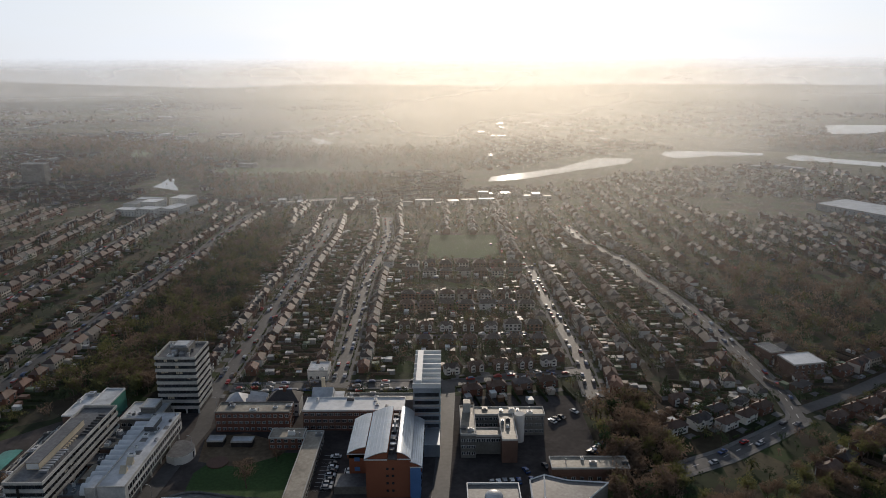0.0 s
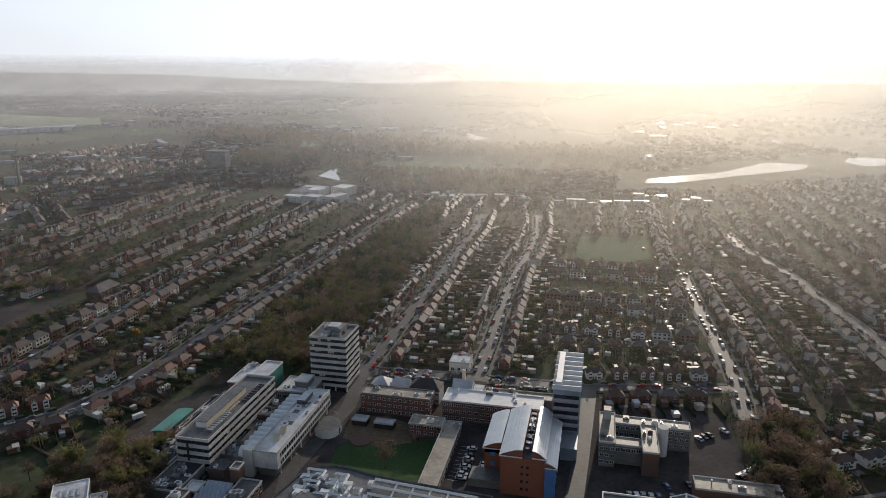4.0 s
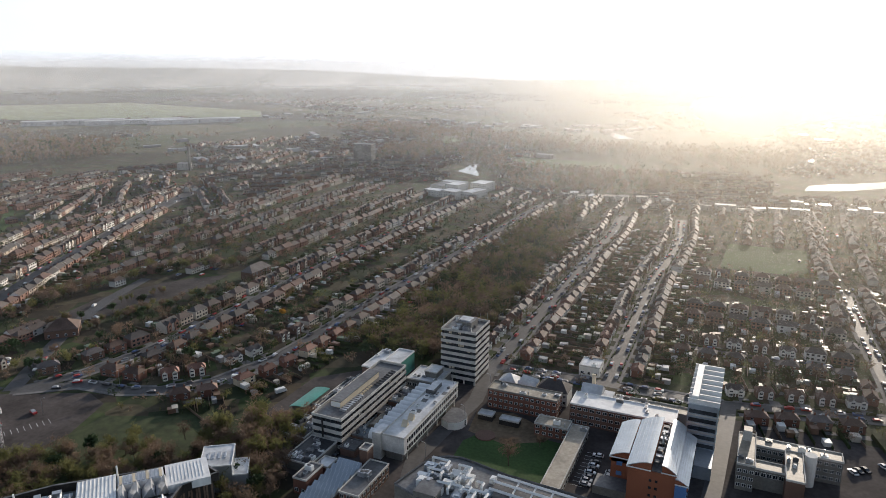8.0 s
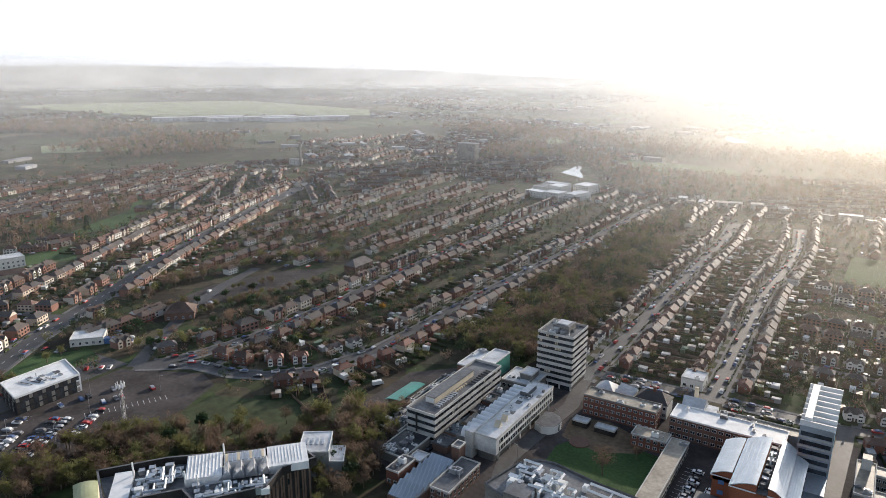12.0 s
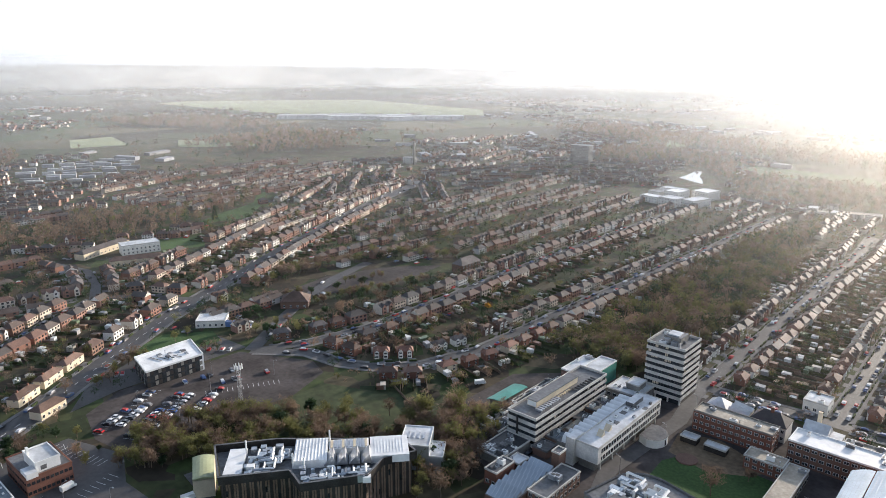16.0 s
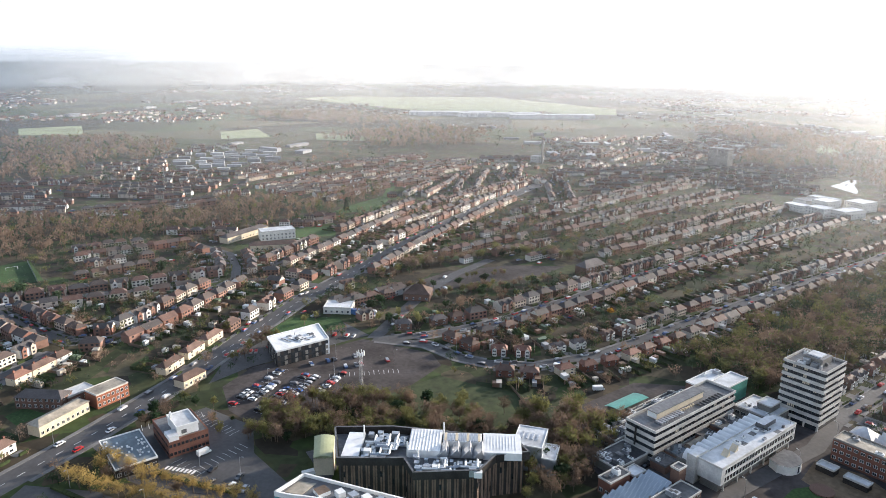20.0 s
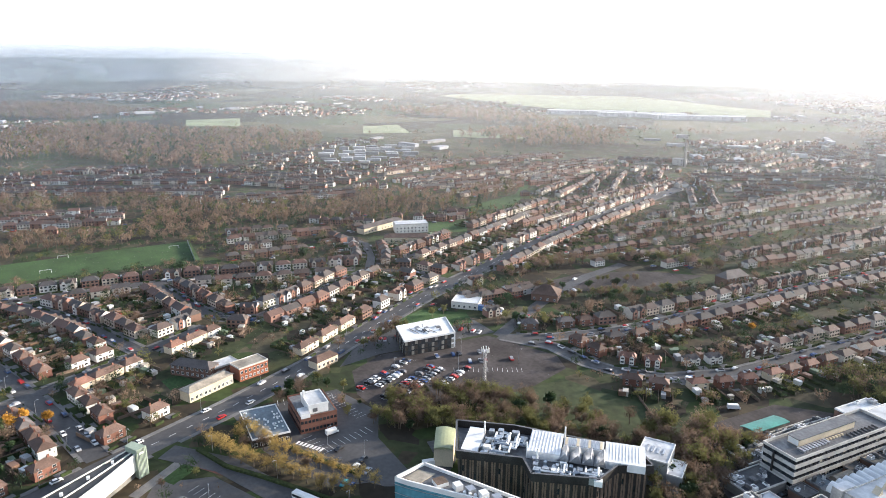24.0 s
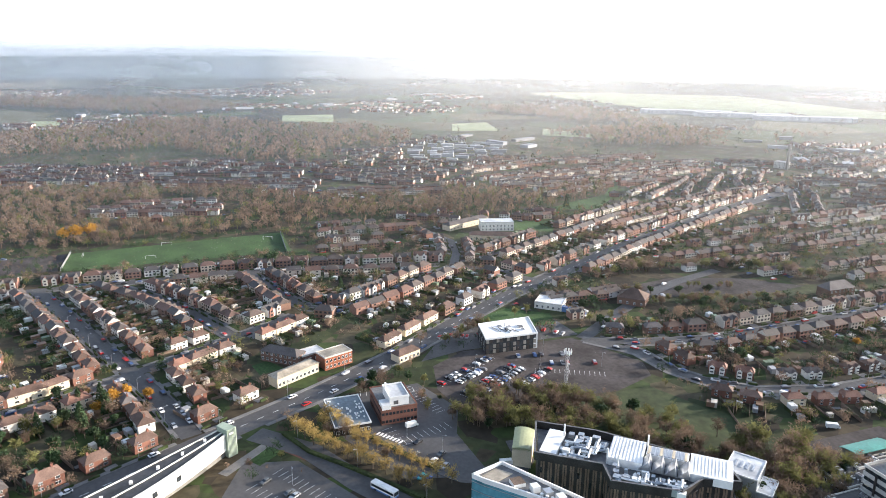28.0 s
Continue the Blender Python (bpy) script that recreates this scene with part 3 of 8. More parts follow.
patch("brook", [(-314, 1531), (-250, 1417), (-219, 1442), (-250, 1486), (-320, 1611)], WATER, 0.4, "bright loop of a brook in the mist", "water")


# ---- houses ----
def window(w, h, parent, x, y, z, turn=0, sill=True):
    """A white window with two dark lights and a sill, facing -y before its turn."""
    key = ("window", w, h)
    if key not in SHARED:
        s = Shape().box(-w / 2, w / 2, -0.06, 0.05, 0, h, 0)
        for k in (0, 1):
            a = -w / 2 + 0.08 + k * (w / 2 - 0.04)
            s.box(a, a + w / 2 - 0.12, -0.075, -0.05, 0.1, h - 0.1, 1)
        SHARED[key] = s.mesh("window", PAINT_WHITE, GLASS_DARK)
    return part("window", SHARED[key], [], parent, at=pose(x, y, z, 0, 0, turn))


SHARED = {}


def house(wall, roof, width=11.6, depth=7.4, eaves=4.9, ridge=7.5, style="hip", render=None):
    """A pair of semi-detached houses; the front faces -y."""
    t = thing("house", "", "house")
    w, d = width / 2, depth / 2
    s = Shape().box(-w, w, -d, d, -0.4, eaves)
    part("wall", s, wall, t)
    inset = {"hip": 3.5, "gable": 0.0, "half": 2.2}[style]
    part("roof", Shape().hip(-w, w, -d, d, eaves, ridge, inset, over=0.4), roof, t)
    if style == "gable":
        for x in (-w, w - 0.12):
            g = Shape().hull([(x, -d, eaves - 0.1), (x, d, eaves - 0.1), (x, 0, ridge - 0.15), (x + 0.12, -d, eaves - 0.1), (x + 0.12, d, eaves - 0.1), (x + 0.12, 0, ridge - 0.15)],
                             [(0, 2, 1), (3, 4, 5), (0, 3, 5, 2), (1, 2, 5, 4)])
            part("gable", g, wall, t)
    for x in ((-w * 0.5, w * 0.5) if style != "half" else (0,)):
        c = Shape().box(x - 0.5, x + 0.5, -0.35, 0.35, ridge - 1.3, ridge + 1.0)
        stack = part("chimney", c, BRICK_RED, t)
        part("chimney_pots", Shape().tube((x - 0.22, 0, ridge + 1.0), (x - 0.22, 0, ridge + 1.45), 0.13, 0.1, 6).tube((x + 0.22, 0, ridge + 1.0), (x + 0.22, 0, ridge + 1.45), 0.13, 0.1, 6), TILE_RED, stack, "red clay chimney pots")
    for x in (-w * 0.55, w * 0.55):
        if style == "half":  # full-height bay under its own gable
            b = Shape().prism([(x - 1.6, -d), (x - 1.15, -d - 0.9), (x + 1.15, -d - 0.9), (x + 1.6, -d)], -0.4, eaves + 0.3)
            part("bay", b, render or wall, t)
            g = Shape().hull([(x - 2.0, -d - 1.1, eaves + 0.2), (x + 2.0, -d - 1.1, eaves + 0.2), (x, -d - 1.1, ridge - 0.9),
                              (x - 2.0, 0, eaves + 0.2), (x + 2.0, 0, eaves + 0.2), (x, 0, ridge - 0.9)],
                             [(0, 1, 2), (0, 2, 5, 3), (1, 4, 5, 2), (0, 3, 4, 1), (3, 5, 4)])
            part("bay_roof", g, roof, t)
            part("gable", Shape().hull([(x - 1.6, -d - 1.16, eaves + 0.3), (x + 1.6, -d - 1.16, eaves + 0.3), (x, -d - 1.16, ridge - 1.3),
                                        (x - 1.6, -d - 1.1, eaves + 0.3), (x + 1.6, -d - 1.1, eaves + 0.3), (x, -d - 1.1, ridge - 1.3)],
                                       [(0, 1, 2), (3, 5, 4), (0, 3, 4, 1), (1, 4, 5, 2), (2, 5, 3, 0)]), render or RENDER_WHITE, t)
            window(2.2, 1.3, t, x, -d - 0.9, 0.9), window(2.2, 1.2, t, x, -d - 0.9, 3.4)
        else:
            window(2.0, 1.3, t, x, -d, 0.9), window(1.8, 1.2, t, x, -d, 3.3)
        window(1.6, 1.2, t, x, d, 3.2, 180), window(1.8, 1.4, t, x, d, 0.9, 180)
    for x in (-0.9, 0.9):
        if "door" not in SHARED:
            SHARED["door"] = Shape().box(-0.5, 0.5, -0.07, 0.05, 0, 2.1, 0).box(-0.25, 0.25, -0.085, -0.06, 1.3, 1.9, 1).mesh("door", TIMBER, GLASS_DARK)
        part("door", SHARED["door"], [], t, at=pose(x, -d, 0))
    window(0.9, 1.1, t, -w, -1.0, 3.4, -90), window(0.9, 1.1, t, w, 1.0, 3.4, 90)
    return t


HOUSES = [
    (house(BRICK_RED, TILE_BROWN), "red brick semi-detached house pair with a hipped brown tiled roof"),
    (house(RENDER_WHITE, TILE_BROWN), "white rendered semi-detached house pair with a brown tiled roof"),
    (house(RENDER_CREAM, TILE_RED), "cream rendered semi-detached house pair with a red tiled roof"),
    (house(BRICK_BROWN, TILE_GREY), "brown brick semi-detached house pair with a grey tiled roof"),
    (house(BRICK_RED, TILE_RED, 11, 7.2, 4.9, 7.7, "half", RENDER_WHITE), "red brick house pair with white gabled bays and red tiles"),
    (house(BRICK_BROWN, TILE_BROWN, 11, 7.2, 4.9, 7.7, "half", RENDER_WHITE), "brown brick house pair with white gabled bays"),
    (house(RENDER_WHITE, TILE_GREY, 11, 7.2, 4.9, 7.7, "half", RENDER_WHITE), "white rendered bay-fronted house pair with a grey tiled roof"),
    (house(BRICK_RED, TILE_GREY, 12.5, 7.2, 4.9, 7.4, "gable"), "red brick terraced houses under one gabled grey roof"),
    (house(RENDER_CREAM, TILE_BROWN, 18, 7.0, 4.9, 7.2, "hip"), "long cream terrace of small houses with a brown roof"),
]
for n, (h, label) in enumerate(HOUSES):
    tagged(h, label, group="houses along the streets")
SPOTS = []  # x, y, turn, sort


def row(line, gap, step, sorts, side, first=0.0, keep=1.0, turn=0, avoid=()):
    """Houses along a line, gap metres to its left (side 1) or right (-1), fronts to the line."""
    rng = random.Random(str(line) + str(side))
    for p, w in stepped(line, step)[int(first):]:
        q = p + Vector((-w.y, w.x)) * gap * side
        if rng.random() > keep or not clear_of_roads(q.x, q.y, 6.5):
            continue
        if any(math.hypot(q.x - s[0], q.y - s[1]) < 9.6 for s in SPOTS) or any(inside(q.x, q.y, a) for a in avoid):
            continue
        face = math.atan2(w.y, w.x) + (0 if side > 0 else math.pi)
        SPOTS.append((q.x + rng.uniform(-0.5, 0.5), q.y + rng.uniform(-0.7, 0.7), face + rng.uniform(-0.03, 0.03) + radians(turn), rng.choice(sorts)))


def span(name, a, b):
    """The stretch of a road between two of its points, given by their numbers."""
    return ROADS[name][1][a:b]


SITES = [[(-190, 160), (60, 160), (62, 300), (-112, 302), (-165, 290), (-190, 262)], [(-310, 92), (-248, 92), (-205, 160), (-270, 205), (-312, 186)],
         [(-290, 30), (-200, 30), (-140, 110), (-140, 180), (-215, 120), (-290, 96)], FIELDS["sports_field"][0], FIELDS["bank_meadow"][0], FIELDS["park"][0],
         [(-388, 250), (-396, 300), (-375, 362), (-335, 396), (-318, 380), (-335, 240)], FIELDS["loop_lawn"][0], FIELDS["school_field"][0],
         [(-505, 195), (-560, 190), (-590, 245), (-520, 300)], [(-375, 176), (-352, 205), (-330, 196), (-340, 175)],
         [(-294, 22), (-342, 14), (-344, 70), (-318, 76), (-300, 62)], [(-256, 8), (-205, -20), (-205, -60), (-244, -36)]]
GARDENS = [[(-45, 330), (62, 330), (64, 545), (-45, 545)], [(-264, 225), (-238, 225), (-238, 720), (-264, 720)], [(-332, 400), (-302, 400), (-302, 720), (-332, 720)],
           [(-512, -150), (-660, -150), (-660, 110), (-512, 80)], [(-440, -60), (-300, -130), (-230, -130), (-250, -40)]]


def lay():
    a = SITES
    for x, y, turn, sort in ((138, 312, 80, 1), (147, 299, 95, 6), (121, 281, 30, 3), (110, 271, 30, 6), (98, 266, 25, 1), (134, 288, 40, 6), (138, 330, 85, 0), (126, 304, 80, 3), (108, 292, 10, 5)):
        SPOTS.append((x, y, radians(turn), sort))
    for x, y, sort in ((-250, -61, 0), (-257.5, -46, 0), (-266, -30, 0), (-282, -7, 0), (-294, 11, 1), (-246, -78, 3)):
        SPOTS.append((x, y, radians(121), sort))
    row(span("main_road", 3, 9), 14, 18.5, [8, 8, 2, 8], 1, avoid=a)
    row(span("main_road", 7, 11), 14, 12.2, [4, 4, 2, 5], -1, avoid=a)
    row(span("main_road", 7, 12), 14, 12.2, [4, 2, 5], 1, avoid=a)
    row(span("side_street", 0, 7), 13, 12.2, [0, 3, 1, 0], 1, 1, avoid=a), row(span("side_street", 0, 7), 13, 12.2, [0, 1, 2, 0], -1, avoid=a)
    row(span("cross_street", 0, 6), 12, 12.4, [1, 2, 0, 8], 1, avoid=a), row(span("cross_street", 0, 6), 12, 12.4, [2, 8, 1], -1, avoid=a)
    row(span("curved_street", 0, 7), 11, 12.2, [0, 1, 3, 2], 1, avoid=a), row(span("curved_street", 0, 7), 11, 12.2, [0, 1, 3, 2], -1, avoid=a)
    row(span("diagonal_street", 0, 4), 11, 12.0, [0, 2, 3], 1, avoid=a), row(span("diagonal_street", 0, 4), 11, 12.0, [0, 1, 3], -1, avoid=a)
    row(span("field_street", 0, 5), 12, 12.4, [0, 3, 2, 0], 1), row(span("field_street", 0, 5), 12, 13, [0, 1, 3], -1, avoid=a)
    row(span("estate_street", 0, 4), 11, 12.0, [0, 3, 1], 1, avoid=a), row(span("estate_street", 0, 4), 11, 12.0, [0, 3, 2], -1, avoid=a)
    row(span("school_street", 0, 3), 11, 12.0, [0, 3, 1], 1, avoid=a), row(span("school_street", 0, 3), 11, 12.0, [0, 3, 2], -1, avoid=a)
    row(span("back_street", 0, 4), 11, 12.0, [0, 3, 2, 8], 1, avoid=a), row(span("back_street", 0, 4), 11, 12.0, [0, 3, 2, 8], -1, avoid=a)
    row(span("avenue_west", 1, 10), 13, 13, [5, 4, 6, 0], 1, avoid=a), row(span("avenue_west", 3, 10), 12, 13, [0, 2, 0, 4], -1, avoid=a)
    row(span("avenue_far_west", 0, 7), 13, 12.4, [0, 3, 0, 4], 1, avoid=a), row(span("avenue_far_west", 1, 7), 13, 12.4, [0, 2, 3, 5], -1, avoid=a)
    row(span("avenue_mid", 0, 5), 12, 12.2, [5, 4, 6], 1, 1, avoid=a), row(span("avenue_mid", 0, 5), 12, 12.2, [4, 0, 5, 1], -1, 1, avoid=a)
    row(span("avenue_east", 0, 6), 11.5, 12.2, [4, 5, 0], 1, 1, avoid=a), row(span("avenue_east", 0, 6), 11.5, 12.2, [4, 0, 6], -1, 1, avoid=a)
    row([(0, 314), (40, 322), (62, 326)], 11, 12.8, [6, 5, 6], 1), row([(4, 312), (40, 321), (62, 326)], 12, 12.8, [0, 4, 3], -1)
    for y in (376, 433, 508):
        row([(-30, y), (56, y)], 10.5, 12.8, [6, 6, 5, 1], 1, avoid=a), row([(-30, y), (56, y)], 10.5, 12.8, [3, 5, 6], -1, avoid=a)
    row(span("street_east", 0, 6), 11, 12.2, [4, 0, 5], 1), row(span("street_east", 0, 5), 11, 12.2, [0, 5, 4], -1)
    row(span("hill_road", 0, 7), 14, 12.0, [0, 5, 3, 1], 1, keep=0.9), row(span("hill_road", 0, 7), 14, 12.0, [5, 0, 3], -1, keep=0.9)
    row([(108, 330), (104, 420), (100, 520)], 9, 13, [0, 3, 6, 5], 1, keep=0.9), row([(108, 330), (104, 420), (100, 520)], 9, 13, [3, 0, 5], -1, keep=0.9)
    row([(196, 300), (190, 400), (180, 520)], 10, 13.5, [0, 3, 5], 1, keep=0.8), row([(124, 226), (150, 246), (186, 276)], 8, 14, [3, 0, 5], -1, keep=0.9)
    row(span("hill_road", 7, 10), 14, 13, [0, 5, 1], -1), row(span("hill_road_spur", 0, 4), 13, 12.2, [0, 3], 1), row(span("hill_road_spur", 0, 4), 13, 12.2, [0, 5], -1)


lay()
SPOTS.sort(key=lambda s: math.hypot(s[0], s[1]))
NEAR = 150
first = set()


def house_size(x):
    """The avenues have smaller houses than the estate in the west."""
    return 0.84 if x > -235 else 0.9


for k, sort in enumerate(sorted(set(range(len(HOUSES))) - {q[3] for q in SPOTS[:NEAR]})):
    SPOTS[NEAR - 1 - 3 * k] = (*SPOTS[NEAR - 1 - 3 * k][:3], sort)
for x, y, turn, sort in SPOTS[:NEAR]:
    at = pose(x, y, 0, 0, 0, math.degrees(turn)) @ Matrix.Scale(house_size(x), 4)
    if sort in first:
        copy_thing(HOUSES[sort][0], at)
    else:
        HOUSES[sort][0].matrix_basis = at
        first.add(sort)


def plain_house(inset):
    """A simple pair of houses with a tiled roof, chimney and windows."""
    s = Shape().box(-6, 6, -4.0, 4.0, -0.5, 5.0, 0)
    x0, x1, y0, y1, z0, z1 = -6.3, 6.3, -4.3, 4.3, 5.0, 7.7
    k = len(s.v)
    s.v += [(x0, y0, z0), (x1, y0, z0), (x1, y1, z0), (x0, y1, z0), (x0 + inset, 0, z1), (x1 - inset, 0, z1)]
    s.f += [(k, k + 1, k + 5, k + 4), (k + 2, k + 3, k + 4, k + 5), (k + 1, k + 2, k + 5, k + 5), (k + 3, k, k + 4, k + 4)]
    s.m += [1, 1, 1 if inset else 0, 1 if inset else 0]
    s.box(-0.45, 0.45, -0.3, 0.3, 7.2, 8.6, 1)
    if not inset:  # gabled bays to the front
        for x in (-3.2, 3.2):
            s.hull([(x - 1.7, -4.9, 0), (x + 1.7, -4.9, 0), (x + 1.7, -4.9, 5.0), (x - 1.7, -4.9, 5.0), (x, -4.9, 7.0), (x - 1.7, -3.9, 0), (x + 1.7, -3.9, 0), (x + 1.7, -3.9, 5.0), (x - 1.7, -3.9, 5.0)],
                   [(0, 1, 2, 3), (3, 2, 4), (5, 0, 3, 8), (1, 6, 7, 2)], 0)
            s.hull([(x - 1.9, -5.0, 4.9), (x + 1.9, -5.0, 4.9), (x, -5.0, 7.1), (x, -0.5, 7.1), (x - 1.9, -2.8, 5.0), (x + 1.9, -2.8, 5.0)], [(1, 5, 3, 2), (0, 2, 3, 4)], 1)
    front = -4.05 if inset else -4.95
    for x in (-4.4, -1.6, 1.6, 4.4) if inset else (-3.2, 3.2):
        for z in (0.9, 3.3):
            s.face([(x - 0.8, front, z), (x + 0.8, front, z), (x + 0.8, front, z + 1.2), (x - 0.8, front, z + 1.2)], 2)
            s.face([(x + 0.8, 4.05, z), (x - 0.8, 4.05, z), (x - 0.8, 4.05, z + 1.2), (x + 0.8, 4.05, z + 1.2)], 2)
    return s


def tri(s):
    """A shape's faces as triangles, with their materials."""
    f, m = [], []
    for face, mat in zip(s.f, s.m):
        for k in range(1, len(face) - 1):
            if len({face[0], face[k], face[k + 1]}) == 3:
                f.append((face[0], face[k], face[k + 1])), m.append(mat)
    return s.v, f, m


WOODS = [
    [(-190, 300), (-196, 470), (-190, 650), (-160, 724), (-134, 560), (-128, 414), (-128, 330), (-150, 305)],
    [(-592, -160), (-590, -98), (-598, -15), (-604, 64), (-616, 111), (-612, 168), (-617, 218), (-688, 243), (-716, 192), (-715, 136), (-753, 82), (-801, 38), (-823, -34), (-850, -122), (-880, -230)],
]
WOODS += [  # the valley field's trees, the brown woods behind the town
    [(-606, 215), (-590, 271), (-601, 312), (-626, 360), (-649, 415), (-691, 449), (-722, 478), (-700, 400), (-660, 330), (-718, 305), (-733, 258)],
    [(-1107, -260), (-1141, -180), (-1164, -42), (-984, 64), (-983, 157), (-1076, 190), (-1085, 301), (-1198, 375), (-1414, 321), (-1418, 184), (-1613, 40), (-1637, -53), (-1510, -153), (-1441, -332)],
]
WOODS += [
    [(-2151, -484), (-2001, -264), (-1780, -56), (-2005, 111), (-2326, -69), (-2463, -320), (-2435, -545)],
    [(60, 205), (88, 216), (96, 250), (92, 290), (84, 296), (66, 290)],
    [(180, 330), (260, 350), (330, 470), (230, 560), (190, 440)],
    [(-572, 1008), (-483, 985), (-458, 1046), (-400, 1010), (-300, 880), (-270, 795), (-133, 822), (-51, 868), (-57, 985), (-154, 985), (-345, 985), (-350, 1085), (-415, 1152), (-564, 1222), (-624, 1138)],
]
WOODS += [
    [(-900, 1350), (-400, 1180), (-120, 1120), (40, 1100), (100, 1250), (-200, 1300), (-800, 1500)],
    [(-1180, 620), (-1000, 660), (-940, 800), (-1100, 960), (-1260, 900)],
    [(-1850, 700), (-1420, 800), (-1300, 980), (-1700, 1000)],
    [(600, 1300), (900, 1250), (950, 1450), (700, 1480)],
]
GAP_IN_WOOD = [(-684, -102), (-639, 18), (-717, 33), (-758, -32), (-735, -108)]
OPEN = [p for p, _ in FIELDS.values()] + [[(30, 860), (130, 890), (340, 1040), (560, 1110), (760, 930), (840, 1060), (560, 1310), (380, 1310), (250, 1210), (20, 985)], [(850, 1450), (920, 1710), (1150, 1880), (1250, 1700)],
                                          [(-1700, 1000), (-1250, 1000), (-1120, 1240), (-1300, 1420)], [(-300, 850), (-330, 985), (-410, 985), (-410, 870)],
                                          [(-370, 735), (-280, 735), (-280, 860), (-370, 860)], [(290, 700), (420, 700), (420, 810), (290, 810)]]
OPEN += [[(-947, 270), (-890, 355), (-1037, 478), (-1138, 414), (-1080, 308)], [(-755, 705), (-680, 705), (-680, 765), (-755, 765)]]


def free(x, y):
    return (inside(x, y, GAP_IN_WOOD) or not any(inside(x, y, p) for p in WOODS)) and not any(inside(x, y, p) for p in OPEN)


FAR_STREETS = [
    [(-761, 323), (-784, 442), (-804, 670)], [(-724, 321), (-728, 458), (-762, 637)], [(-672, 352), (-699, 426), (-706, 557)],
    [(-527, 335), (-565, 449), (-620, 624)], [(-560, 370), (-597, 533), (-606, 611)], [(-625, 444), (-672, 515), (-706, 557)],
    [(-607, 503), (-660, 554), (-714, 615)], [(-586, 569), (-659, 619), (-699, 664)], [(-628, 657), (-571, 616), (-505, 555)],
]
FAR_STREETS += [
    [(-739, 128), (-723, 255)], [(-928, -221), (-880, -100), (-792, 125)], [(-1027, -242), (-940, -60), (-863, 123)], [(-975, -232), (-900, -70)], [(-910, 145), (-791, 279)], [(-860, 140), (-770, 240)],
    [(-713, -106), (-686, 21)], [(-840, 330), (-870, 450), (-880, 640)], [(-350, 420), (-352, 720)], [(-420, 440), (-424, 740)], [(-478, 520), (-490, 780)], [(-800, 690), (-700, 830)], [(-640, 680), (-560, 860)],
]


def far_town():
    rng = random.Random(5)
    rows = [(x, y, 0, t, house_size(x) * rng.uniform(0.88, 1.04), house_size(x) * rng.uniform(0.92, 1.06)) for x, y, t, _ in SPOTS[NEAR:]]
    taken = {(round(x / 14), round(y / 14)) for x, y, *_ in SPOTS}

    def fits(x, y, wide):
        cell = (round(x / 14), round(y / 14))
        if wide and any((cell[0] + i, cell[1] + j) in taken for i in (-1, 0, 1) for j in (-1, 0, 1)) or cell in taken:
            return False
        return not any(inside(x, y, p) for p in SITES + GARDENS + OPEN) and (math.hypot(x, y) > 860 or clear_of_roads(x, y, 7))

    for line in FAR_STREETS:  # terraces in clear rows
        new_cells = set()
        for side in (-1, 1):
            for p, w in stepped(line, 10.4):
                q = p + Vector((-w.y, w.x)) * 11 * side
                if fits(q.x, q.y, False):
                    rows.append((q.x + rng.uniform(-0.6, 0.6), q.y + rng.uniform(-0.6, 0.6), 0, math.atan2(w.y, w.x) + (0 if side > 0 else math.pi), rng.uniform(0.78, 0.86), rng.uniform(0.8, 0.92)))
                    new_cells.add((round(q.x / 14), round(q.y / 14))), new_cells.add((round(p.x / 14), round(p.y / 14)))
        taken |= new_cells
    for step, near, far, keep in ((0.82, 300, 1000, 0.9), (1.0, 1000, 1700, 0.8), (1.5, 1700, 3300, 0.5)):
        for bx in range(-3300, 2400, 210):
            for by in range(-900, 3300, 210):
                if not near <= math.hypot(bx + 105, by + 105) < far or math.atan2(bx, by + 250) > 0.95:
                    continue
                turn = 0.9 * noise.noise((bx / 700, by / 700, 3)) * math.pi if math.hypot(bx, by) > 720 else 0.0
                c, s = math.cos(turn), math.sin(turn)
                for u in np.arange(-105, 105, 31 * step):
                    side = round(u / (31 * step)) % 2
                    for v in np.arange(-105, 105, 12.6 * step):
                        loose = 7 if bx > 60 else 1.5
                        x, y = bx + 105 + c * u - s * v + rng.uniform(-loose, loose), by + 105 + s * u + c * v + rng.uniform(-loose, loose)
                        out = math.hypot(x, y)
                        if rng.random() > (keep * 0.72 if x > 90 else keep) or not free(x, y) or out < 420 and x > -330:
                            continue
                        if out > 1020 and (noise.noise((x / 420, y / 420, 9)) < (0.1 if x < 0 else -0.1)):
                            continue
                        if not fits(x, y, True):
                            continue
                        rows.append((x, y, hill(x, y), turn + (math.pi / 2 if side else -math.pi / 2), rng.uniform(0.7, 0.84) * (1.12 if step > 0.9 else 1), rng.uniform(0.74, 0.9)))
    return rows


FAR = far_town()
for inset, mine in ((3.4, [q for k, q in enumerate(FAR) if k % 5 < 3]), (0.0, [q for k, q in enumerate(FAR) if k % 5 > 2])):
    v, f, m = tri(plain_house(inset))
    v, f, m = strew(v, f, m, mine)
    single("distant_houses", bulk("distant_houses", v, f, m, [WALLS_FAR, ROOFS_FAR, GLASS_DARK]), [], "rows of brick and rendered houses with tiled roofs, fading into haze", "houses", kind="stuff")


